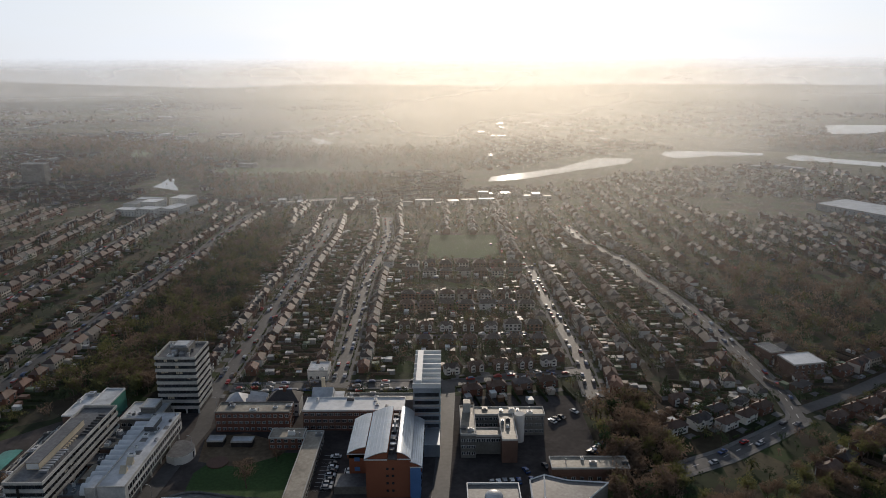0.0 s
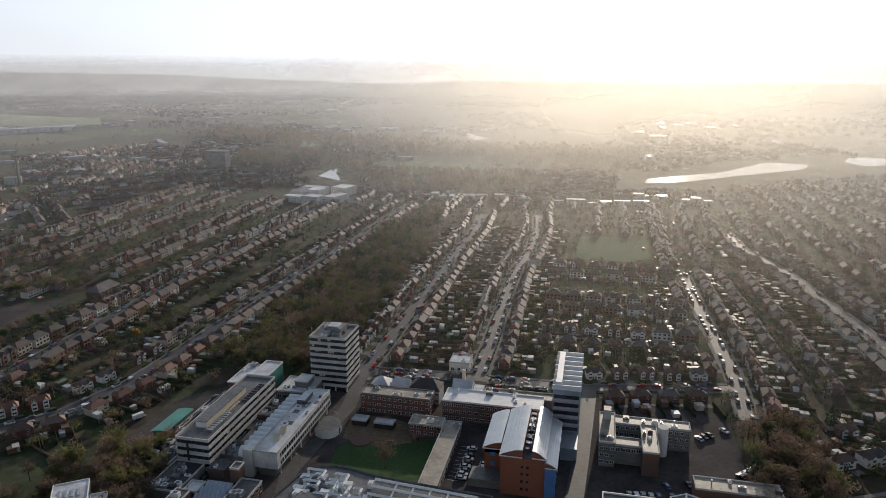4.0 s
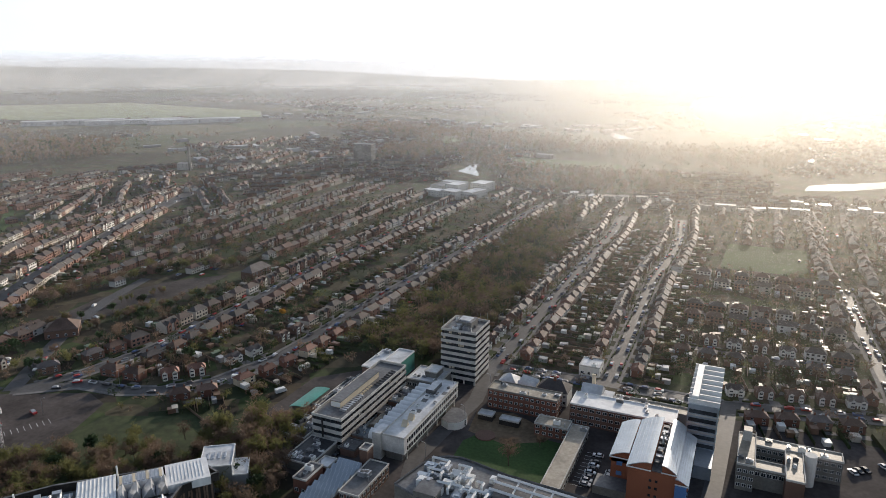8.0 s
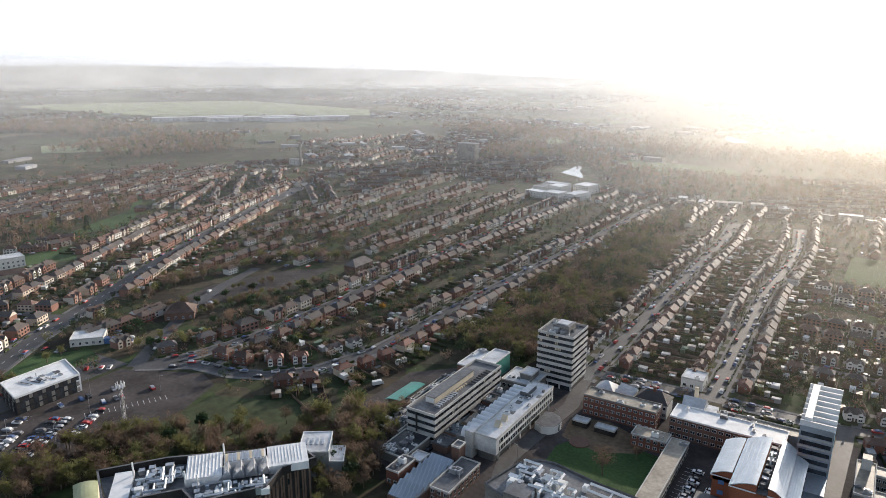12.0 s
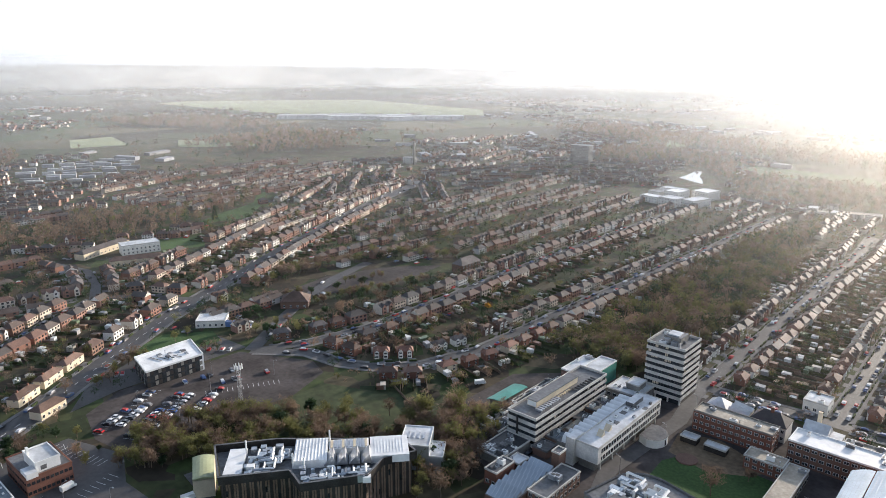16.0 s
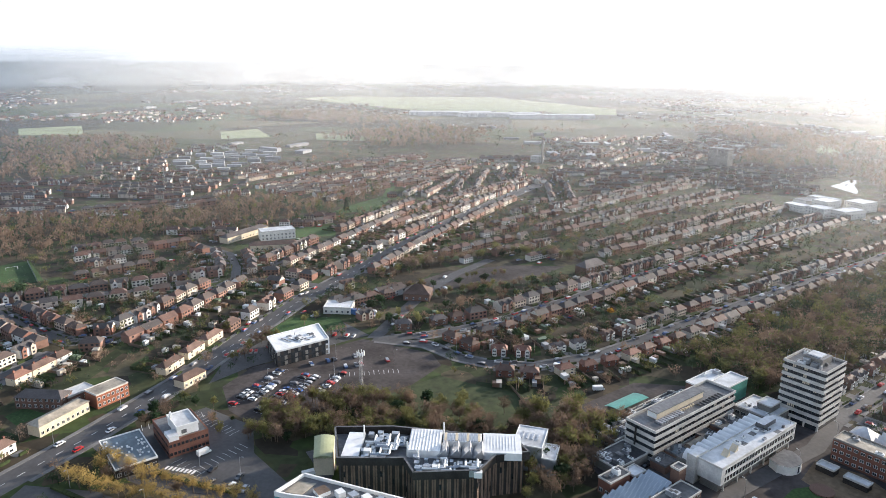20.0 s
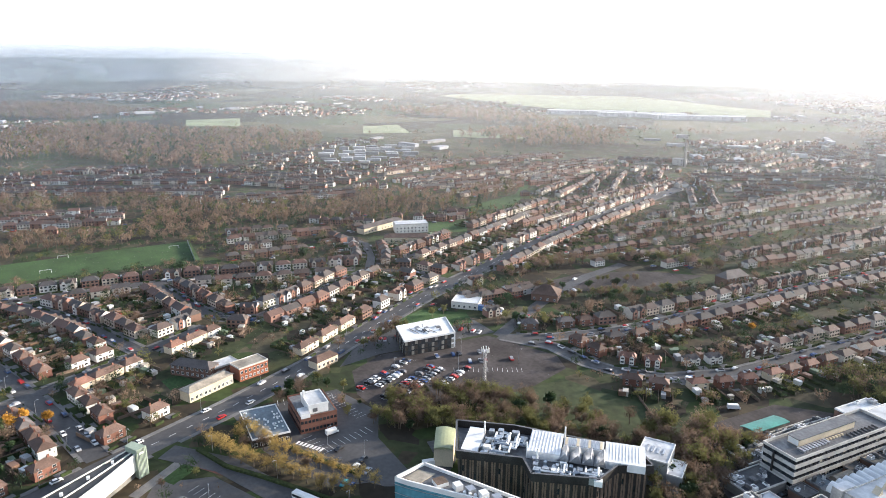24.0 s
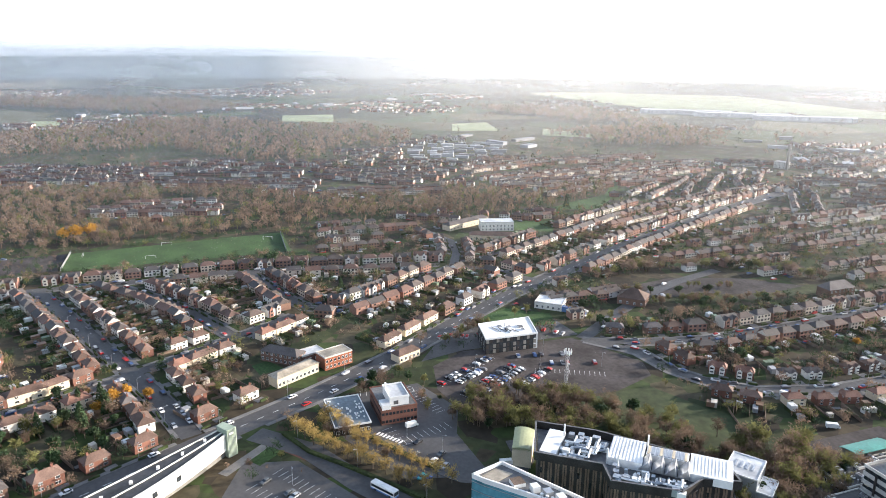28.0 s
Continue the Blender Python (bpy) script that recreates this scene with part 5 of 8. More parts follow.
def red_block():
    """Red brick block under three curved metal roofs, with a blue flank."""
    t = thing("red_brick_block", "tall orange brick block with curved metal roofs and blue flank", "building")
    part("wall", Shape().box(-28, -12.2, 220, 254, -0.3, 15), BRICK_ORANGE, t, "orange-red brick end wall")
    part("side_wing", Shape().box(-35.5, -28.05, 231, 256, -0.3, 11), BRICK_ORANGE, t)
    part("blue_flank", Shape().box(-12.15, -8.4, 219, 252, -0.3, 12.7), PAINT_BLUE, t, "blue cladding")

    def vault(name, x0, x1, z0, z1, y0, y1, low_left):
        n = 8
        curve = [(x0 + (x1 - x0) * i / n, z0 + (z1 - z0) * math.sin((i / n if low_left else 1 - i / n) * math.pi / 2)) for i in range(n + 1)]
        part(name, Shape().extrude(curve + [(x, z + 0.3) for x, z in reversed(curve)], y0, y1), METAL_ROOF, t)
        part("gable_wall", Shape().extrude([(x0 + 0.2, z0 - 2), (x1 - 0.2, z0 - 2)] + [(x, z) for x, z in reversed(curve)], y0 + 0.5, y1 - 0.5), BRICK_ORANGE, t)
        for k in range(1, 6):
            x = x0 + (x1 - x0) * k / 6
            z = z0 + (z1 - z0) * math.sin((k / 6 if low_left else 1 - k / 6) * math.pi / 2) + 0.3
            part("seam", Shape().box(x - 0.04, x + 0.04, y0 + 0.2, y1 - 0.2, z - 0.08, z + 0.1), METAL_GREY, t)
        part("fascia", Shape().box(x0, x1, y0 - 0.25, y0, z0 - 0.1, z0 + 0.25), PAINT_WHITE, t)

    vault("roof_west", -28.5, -20.2, 15.6, 18.4, 219.4, 254, True)
    vault("roof_east", -16.8, -11.8, 15.8, 18.4, 219.4, 254, False)
    vault("roof_wing", -36.2, -29.2, 11.2, 13.8, 230.5, 257, True)
    vault("roof_flank", -12.2, -7.8, 12.8, 14.6, 219, 253, False)
    part("plant_well", Shape().box(-20.2, -16.8, 220.5, 254, 14.9, 15.3), FELT, t)
    for k in range(9):
        y = 224 + k * 3
        part("roof_unit", Shape().box(-19.8, -18.0 + (k % 2) * 0.8, y, y + 1.8, 15.3, 16.8 + (k % 3) * 0.5), METAL_GREY if k % 2 else FELT, t)
        part("flue", Shape().tube((-17.5, y + 0.8, 15.3), (-17.5, y + 0.8, 18.9), 0.25, 0.2, 8), METAL_GREY, t)
    part("mast_frame", Shape().box(-18.8, -18.3, 236, 236.5, 15.3, 21).box(-18.8, -18.3, 240, 240.5, 15.3, 21).box(-18.8, -18.3, 236, 240.5, 20.7, 21), PAINT_WHITE, t)
    for z in (2.4, 5.4, 8.4, 11.2):
        for x in (-20.3, -18.3):
            part("window", Shape().box(x - 0.45, x + 0.45, 219.9, 220.05, z, z + 0.9), GLASS_DARK, t)
        for y in np.arange(223, 252, 4.2):
            part("window", Shape().box(-8.42, -8.3, y, y + 1.4, z, z + 1.3), GLASS_DARK, t)
    for z in (4, 8):
        part("blue_panel", Shape().box(-33.5, -31.5, 230.9, 231.02, z, z + 1.6), PAINT_BLUE, t)
    part("porch", Shape().box(-40, -28.1, 222, 230.4, -0.3, 3.2, 0, 1), [CONCRETE_DARK, FELT], t)


red_block()


def fin_tower():
    x0, x1, y0, y1, h = -12.6, -1.6, 260.5, 296, 23.2
    t = thing("stepped_fin_tower", "glazed grey block with white fins stepping over its roof", "building")
    part("wall", Shape().box(x0, x1, y0, y1, -0.3, h, 0, 1), [METAL_ROOF, FELT_PALE], t, "grey-blue metal and glass wall")
    for k in range(6):
        z = 2 + k * 3.5
        part("window_band", Shape().box(x0 + 0.5, x1 - 0.5, y0 - 0.08, y0 + 0.05, z, z + 1.6), GLASS_DARK, t)
        part("window_band", Shape().box(x1 - 0.05, x1 + 0.08, y0 + 1, y1 - 1, z, z + 1.6), GLASS_BLUE, t)
        part("spandrel", Shape().box(x0 - 0.05, x1 + 0.15, y0 - 0.16, y0 - 0.02, z - 1.0, z - 0.4), CONCRETE, t)
    for k in range(8):
        y = y0 + 0.5 + k * 4.9
        part("fin", Shape().hull([(x0 - 0.3, y, h), (x1 + 0.3, y, h), (x1 + 0.3, y + 2.8, h), (x0 - 0.3, y + 2.8, h), (x0 - 0.3, y, h + 1.9), (x1 + 0.3, y, h + 1.9), (x1 + 0.3, y + 0.5, h + 1.9), (x0 - 0.3, y + 0.5, h + 1.9)],
                                 [(0, 1, 5, 4), (4, 5, 6, 7), (7, 6, 2, 3), (1, 2, 6, 5), (3, 0, 4, 7)]), PAINT_WHITE, t)
    part("lift_head", Shape().box(x0 + 1, x0 + 3.4, y0 + 2, y1 - 2, h, h + 2.6), PAINT_WHITE, t)
    part("porch", Shape().box(-8, -1.7, 247, 260.4, -0.3, 5.2, 0, 1), [METAL_ROOF, METAL_ROOF], t)


fin_tower()


def courtyard_block():
    t = thing("courtyard_block", "weathered concrete block round a small courtyard", "building")
    for x0, x1, y0, y1, h in ((6.6, 12.6, 246, 270, 10.4), (12.65, 42, 263.5, 270, 9.6), (22.6, 28.6, 242.5, 263.45, 10.0), (12.65, 22.55, 249, 255, 8.2)):
        part("wing", Shape().box(x0, x1, y0, y1, -0.3, h, 0, 1), [BRICK_BROWN if x0 > 20 else CONCRETE_DARK, FELT_BROWN], t)
        part("parapet", ring(Shape(), x0 - 0.15, x1 + 0.15, y0 - 0.15, y1 + 0.15, h - 0.4, h + 0.35, 0.35), CONCRETE, t)
    part("stair_tower", Shape().box(8, 11, 264, 268, 10.4, 14.6, 0, 1), [CONCRETE, FELT_BROWN], t)
    part("round_tower", Shape().tube((31, 259.5, -0.3), (31, 259.5, 12.2), 2.1, 2.1, 16), RENDER_WHITE, t, "white round stair tower")
    for z in (1.5, 4.4, 7.2):
        panes(t, (6.6, 246), (12.6, 246), z, 1.5, 1.3, 3)
        panes(t, (12.7, 263.5), (22.5, 263.5), z, 1.5, 1.3, 5, GLASS_DARK)
        panes(t, (29, 263.5), (42, 263.5), z, 1.4, 1.3, 6)
    panes(t, (12.7, 249), (22.5, 249), 5.4, 1.7, 1.6, 5)
    units(t, 14, 40, 264.5, 269, 9.6, 6, 41), units(t, 7.5, 11.5, 248, 262, 10.4, 4, 42), units(t, 23.5, 28, 244, 261, 10.0, 3, 43)


courtyard_block()


def gabled_group():
    p = thing("pyramid_roofed_hall", "white hall with a cream pyramid roof", "building")
    part("wall", Shape().box(-97, -88, 280, 289, -0.3, 6.4), RENDER_WHITE, p)
    part("roof", Shape().hip(-97, -88, 280, 289, 6.4, 10, 4.4), FELT_PALE, p)
    v = thing("vaulted_hall", "hall with a bright ribbed white barrel roof", "building")
    part("wall", Shape().box(-87, -79.5, 278, 289, -0.3, 6.6), RENDER_WHITE, v)
    for k in range(3):
        y = 278.3 + k * 3.6
        part("roof_fold", Shape().hull([(-87.2, y, 6.6), (-79.3, y, 6.6), (-79.3, y + 3.4, 6.6), (-87.2, y + 3.4, 6.6), (-87.2, y + 1.7, 9.4), (-79.3, y + 1.7, 8.2)],
                                       [(0, 1, 5, 4), (1, 2, 5), (2, 3, 4, 5), (3, 0, 4)]), FELT_PALE, v)
    h = thing("white_villa", "white rendered villa with a dark slate hipped roof", "house")
    part("wall", Shape().box(-78.5, -64.5, 281, 290.5, -0.3, 6.8), RENDER_WHITE, h)
    part("roof", Shape().hip(-78.5, -64.5, 281, 290.5, 6.8, 10.4, 4.2), TILE_GREY, h)
    panes(h, (-78.5, 281), (-64.5, 281), 4.2, 1.2, 1.4, 6), panes(h, (-78.5, 281), (-64.5, 281), 1.2, 1.2, 1.4, 6)
    part("chimney", Shape().box(-72, -70.8, 285, 286, 9.5, 12), BRICK_RED, h)
    g = thing("gabled_hall", "hall with steep pale gabled roofs and a turret", "building")
    part("wall", Shape().box(-58.5, -50, 281, 291, -0.3, 7.5), CONCRETE, g)
    part("roof", Shape().hip(-58.5, -50, 281, 291, 7.5, 11.5, 0.0), FELT_PALE, g)
    part("turret", Shape().box(-55.5, -54, 289.4, 290.8, 9, 14.2), RENDER_CREAM, g)
    w = thing("white_roofed_hall", "low hall under a bright cream flat roof", "building")
    part("wall", Shape().box(-49.5, -45, 281, 290, -0.3, 7.6, 0, 1), [CONCRETE, FELT_PALE], w)


gabled_group()


def duct_roofed_lab():
    """A round-cornered dark building whose roof is crowded with white ducts."""
    t = thing("duct_roofed_lab", "dark curved laboratory crowned with white ducts and plant", "building")
    pts = [(-99, 182), (-60, 168), (-28, 172), (-28, 200), (-66, 202.5)] + [(-84 + 12 * math.sin(a), 194.5 + 11.5 * math.cos(a)) for a in np.linspace(0.3, -1.25, 9)]
    part("wall", Shape().prism(pts, -0.3, 11.6, 0, 1), [CONCRETE_DARK, FELT], t)
    edge = Shape()
    for a, b in zip(pts, pts[1:] + pts[:1]):
        edge.tube((*a, 11.9), (*b, 11.9), 0.42, 0.42, 4)
    part("parapet", edge, FELT, t)
    rng = random.Random(9)
    for k in range(26):
        x, y = rng.uniform(-92, -66), rng.uniform(182, 199)
        w, d, h = rng.uniform(0.8, 2.4), rng.uniform(0.8, 2.2), rng.uniform(0.9, 2.6)
        part("roof_unit", Shape().box(x - w, x + w, y - d, y + d, 11.6, 11.6 + h).box(x - w * 0.6, x + w * 0.6, y - d * 0.6, y + d * 0.6, 11.6 + h, 11.9 + h), (METAL_GREY, PAINT_WHITE, METAL_ROOF)[k % 3], t)
    for k in range(14):
        x, y = rng.uniform(-93, -70), rng.uniform(184, 199)
        a, b = rng.uniform(2, 7), rng.uniform(2, 6)
        pipe(t, [(x, y, 12.1), (x, y, 14.2), (x + a, y, 14.2), (x + a, y - b, 14.2), (x + a, y - b, 12.2)], 0.55)
    for y in (197.5, 193.5, 189):
        pipe(t, [(-68, y + 1.5, 13.4), (-32, y - 1.5, 13.4)], 0.6)
    for k in range(5):
        pipe(t, [(-60 + 6 * k, 198 - k * 0.4, 13.2), (-60 + 6 * k, 176, 13.2)], 0.35)
    s = Shape()
    part("penthouse", Shape().box(-90, -82, 178, 186, 11.6, 14.2, 0, 1), [CONCRETE_DARK, FELT], t)


duct_roofed_lab()


def timber_lab():
    """The long dark timber-clad laboratory with roof plant behind its parapet."""
    t = thing("timber_clad_lab", "dark timber-clad laboratory with white plant on its roof", "building")
    h = 17.0
    pts = [(-189.5, 101), (-175.5, 119.5), (-166.5, 117), (-154, 135.5), (-157.5, 146), (-152, 157), (-164, 160), (-174, 148.5), (-195.5, 129), (-208.5, 111)]
    inner = [(-189.3, 102.5), (-176, 121), (-167, 118.8), (-155.6, 135.8), (-159, 146), (-154, 156.2), (-163.6, 158.6), (-173, 147.5), (-194.6, 128), (-206.8, 111)]
    part("wall", Shape().prism(inner, -0.3, h - 3.2, 0, 1), [TIMBER_DARK, FELT], t)
    part("roof_deck", Shape().prism(inner, h - 3.2, h - 2.4), FELT, t)
    k = 0
    for a, b in zip(pts, pts[1:] + pts[:1]):
        a, b = Vector(a), Vector(b)
        n = Vector((b.y - a.y, a.x - b.x)).normalized()
        q = [a, b, b - n * 0.5, a - n * 0.5]
        part("parapet", Shape().prism([tuple(p) for p in q], h - 3.0, h), TIMBER_DARK, t, "black sheet parapet")
        part("coping", Shape().prism([tuple(p) for p in (a + n * 0.1, b + n * 0.1, b - n * 0.6, a - n * 0.6)], h, h + 0.14), FELT, t)
    for a, b in zip(inner[:6], inner[1:6]):
        a, b = Vector(a), Vector(b)
        way, n = (b - a).normalized(), Vector((b.y - a.y, a.x - b.x)).normalized()
        run = (b - a).length
        turn = math.degrees(math.atan2(way.y, way.x))
        for u in np.arange(0.4, run - 0.3, 0.85):
            p = a + way * u + n * 0.06
            key = "batten%d" % (k % 3)
            if key not in SHARED:
                SHARED[key] = Shape().box(-0.3, 0.3, -0.1, 0.1, 0, h - 3.3).mesh("board", TIMBER_DARK if k % 3 == 0 else TIMBER)
            part("board", SHARED[key], [], t, at=pose(p.x, p.y, 0, 0, 0, turn))
            k += 1
            if k % 5 == 2:
                part("window", Shape().box(-0.28, 0.28, -0.16, -0.09, 0, 2.2), GLASS_DARK, t, at=pose(p.x, p.y, 3 + (k * 3) % 9, 0, 0, turn))
    u, w = Vector((0.66, 0.75)), Vector((-0.75, 0.66))  # along the block, and across

    def spot(a, b):
        return Vector((-189.5, 101)) + u * a + w * b

    def slab_at(name, a0, a1, b0, b1, z0, z1, mat, label=""):
        part(name, Shape().prism([tuple(spot(a, b)) for a, b in ((a0, b0), (a1, b0), (a1, b1), (a0, b1))], z0, z1), mat, t, label)

    slab_at("roof_sheet", 1, 7, 3, 19, h - 2.4, h - 0.9, MEMBRANE)
    slab_at("roof_sheet", 24, 35.5, 6, 20.5, h - 2.4, h + 0.6, MEMBRANE, "white ribbed roof sheet")
    slab_at("roof_sheet", 36, 50, 13, 19, h - 2.4, h + 0.4, MEMBRANE)
    slab_at("roof_sheet", 50.5, 64, 6.5, 19.5, h - 2.4, h + 0.5, MEMBRANE, "white ribbed roof sheet")
    for q in range(10):
        slab_at("rib", 24.4 + q * 1.15, 24.55 + q * 1.15, 6.2, 20.3, h + 0.6, h + 0.75, PAINT_WHITE)
        slab_at("rib", 52 + q * 1.1, 52.12 + q * 1.1, 8.2, 18.3, h + 0.5, h + 0.62, PAINT_WHITE)
        slab_at("louvre", 36.4 + q * 1.35, 37.3 + q * 1.35, 13.4, 18.6, h + 0.4, h + 0.65, METAL_GREY if q % 3 else RENDER_CREAM)
    for q in range(4):
        a = 34.5 + q * 4.2
        p = [spot(a, 5), spot(a + 4, 5), spot(a + 4, 11.5), spot(a, 11.5), spot(a + 3.0, 5), spot(a + 3.0, 11.5)]
        z = (h - 1.2, h - 1.2, h - 1.2, h - 1.2, h + 2.2, h + 2.2)
        part("sawtooth", Shape().hull([(v.x, v.y, c) for v, c in zip(p, z)], [(0, 1, 4), (1, 2, 5, 4), (2, 3, 5), (3, 0, 4, 5)]), METAL_GREY, t, "grey sawtooth rooflight")
    rng = random.Random(4)
    for q in range(64):
        a, b = (rng.uniform(8.5, 22.5), rng.uniform(2.5, 20)) if q < 32 else (rng.uniform(27, 50), rng.uniform(-4.5, 4))
        s, d = rng.uniform(0.4, 1.4), rng.uniform(0.4, 1.1)
        slab_at("roof_unit", a - s, a + s, b - d, b + d, h - 2.4, h - 2.4 + rng.uniform(0.8, 2.6), (METAL_GREY, METAL_ROOF, PAINT_WHITE)[q % 3])
    for q in range(22):
        a, b, c, d = (rng.uniform(8, 18), rng.uniform(3, 12), rng.uniform(3, 5), rng.uniform(4, 8)) if q % 2 else (rng.uniform(29, 43), rng.uniform(-4, -1), rng.uniform(3, 6), rng.uniform(2, 5))
        path = [spot(a, b), spot(a + c, b), spot(a + c, b + d)]
        pipe(t, [(p.x, p.y, h - 0.9 + q * 0.04) for p in path], 0.42, PAINT_WHITE if q % 3 else METAL_GREY)
    for a, b in ((7, 16), (24, 6), (36, 20), (28, 3)):
        p = spot(a, b)
        pipe(t, [(p.x, p.y, h - 2), (p.x, p.y, h + 3.8)], 0.3, PAINT_WHITE, "flue", False)
    e = thing("green_annexe", "pale green drum-roofed annexe beside the timber laboratory", "building")
    s = Shape().prism([(-208, 101.5), (-204, 107.5), (-217, 115.5), (-221.5, 109)], -0.3, 7.5)
    part("wall", s, RENDER_CREAM, e)
    q = [Vector((-208, 101.5)), Vector((-204, 107.5)), Vector((-217, 115.5)), Vector((-221.5, 109))]
    s = Shape()
    for i in range(6):
        a0, a1 = i / 6, (i + 1) / 6
        f = lambda c: 7.5 + 2.6 * math.sin(c * math.pi * 0.5 + math.pi * 0.25) - 1.8
        pa, pb, pc, pd = q[0].lerp(q[1], a0), q[0].lerp(q[1], a1), q[3].lerp(q[2], a1), q[3].lerp(q[2], a0)
        s.face([(*pa, f(a0)), (*pb, f(a1)), (*pc, f(a1)), (*pd, f(a0))])
        s.face([(*pa, 7), (*pb, 7), (*pb, f(a1)), (*pa, f(a0))]), s.face([(*pd, 7), (*pc, 7), (*pc, f(a1)), (*pd, f(a0))])
    part("roof", s, surface("sage_green_sheet", (0.36, 0.38, 0.22), 0.5, grain=(1, 0.08), stain=(0.1, 0.15)), e, "sage green drum roof")
    for n, (cx, cy, w2, d2, hh, turn) in enumerate(((-167, 172.5, 5.6, 7.2, 10.5, 35), (-158.5, 175, 2.6, 5.4, 7, 35))):
        g = thing("grey_annexe", "pale grey metal-clad annexe with a flat roof and skylights", "building", at=pose(cx, cy, 0, 0, 0, turn))
        part("wall", Shape().box(-w2, w2, -d2, d2, -0.3, hh, 0, 1), [METAL_ROOF, FELT_PALE], g)
        part("parapet", ring(Shape(), -w2 - 0.1, w2 + 0.1, -d2 - 0.1, d2 + 0.1, hh - 0.2, hh + 0.3, 0.25), PAINT_WHITE, g)
        for k in range(4 if n == 0 else 0):
            part("skylight", Shape().box(-3.6 + 2 * k, -2.8 + 2 * k, -2, 2.4, hh, hh + 0.25), METAL_GREY, g)


timber_lab()


def glass_lab():
    t = thing("glass_lab", "blue glass laboratory with a white roof and plant", "building")
    h = 20.0
    pts = [(-180, 74), (-176, 76.8), (-134, 114), (-143, 110), (-183.5, 86)]
    part("wall", Shape().prism(pts, -0.3, h - 0.8, 0, 1), [GLASS_BLUE, FELT], t, "blue-green curtain wall")
    for a, b in zip(pts, pts[1:] + pts[:1]):
        a, b = Vector(a), Vector(b)
        n = Vector((b.y - a.y, a.x - b.x)).normalized()
        part("parapet", Shape().prism([tuple(p) for p in (a + n * 0.1, b + n * 0.1, b - n * 0.5, a - n * 0.5)], h - 1.4, h + 0.3), PAINT_WHITE, t)
        for z in np.arange(2, h - 2, 3.1):
            part("transom", Shape().prism([tuple(p) for p in (a + n * 0.12, b + n * 0.12, b, a)], z, z + 0.25), METAL_GREY, t)
    part("roof_terrace", Shape().prism([(-181.5, 83), (-179, 77), (-174.5, 80.5), (-177, 87)], h - 0.8, h - 0.6), FELT_BROWN, t)
    part("hatch", Shape().box(-173.5, -169.5, 84, 88, h - 0.8, h + 0.5, 0, 1), [PAINT_WHITE, TIMBER], t)
    for k in range(5):
        part("roof_unit", Shape().box(-168 + 3.6 * k, -165.4 + 3.6 * k, 88.5 + 2.6 * k, 91 + 2.6 * k, h - 0.8, h + 1.2), (PAINT_WHITE, METAL_GREY)[k % 2], t)
    for k in range(10):
        part("chiller", Shape().tube((-163 + 1.4 * k, 90.2 + 1.1 * k, h - 0.8), (-163 + 1.4 * k, 90.2 + 1.1 * k, h + 0.6), 0.5, 0.5, 10), PAINT_WHITE, t)


glass_lab()


def square_office():
    pts = [(-324, 135), (-303.5, 131), (-303, 160), (-325, 165.5)]
    h = 8.8
    t = thing("square_office", "square dark-panelled office with a white stained roof", "building")
    part("wall", Shape().prism(pts, -0.3, h - 0.6, 0, 1), [GLASS_DARK, FELT_PALE], t)
    part("roof_sheet", Shape().prism([(-323.4, 135.6), (-304.1, 131.7), (-303.6, 159.5), (-324.4, 164.7)], h - 0.6, h - 0.45), MEMBRANE, t, "white roof membrane with dark stains")
    for a, b in zip(pts, pts[1:] + pts[:1]):
        a, b = Vector(a), Vector(b)
        n = Vector((b.y - a.y, a.x - b.x)).normalized()
        part("parapet", Shape().prism([tuple(p) for p in (a + n * 0.15, b + n * 0.15, b - n * 0.35, a - n * 0.35)], h - 0.9, h), PAINT_WHITE, t)
        run, way = (b - a).length, (b - a).normalized()
        turn = math.degrees(math.atan2(way.y, way.x))
        for z in (0.3, 3.1, 5.9):
            for k in range(int(run / 1.9)):
                p = a + way * (0.95 + 1.9 * k)
                key = "office_panel%d" % ((k * 7 + int(z)) % 3)
                if key not in SHARED:
                    SHARED[key] = Shape().box(-0.75, 0.75, -0.1, 0.02, 0, 2.0).mesh("panel", (TIMBER_DARK, GLASS_DARK, CONCRETE_DARK)[(k * 7 + int(z)) % 3])
                part("panel", SHARED[key], [], t, at=pose(p.x, p.y, z, 0, 0, turn))
    part("corner_panel", Shape().prism([(-303.4, 156), (-303.2, 156), (-302.85, 160.1), (-303.1, 160.1)], 0, h - 0.8), PAINT_WHITE, t, "bright white end panel")
    units(t, -318, -308, 140, 158, h - 0.45, 9, 51, top=0.7)
    for k in range(4):
        pipe(t, [(-318 + 2 * k, 140 + 3 * k, h - 0.2), (-310 + k, 142 + 3 * k, h - 0.2)], 0.2, FELT)


square_office()


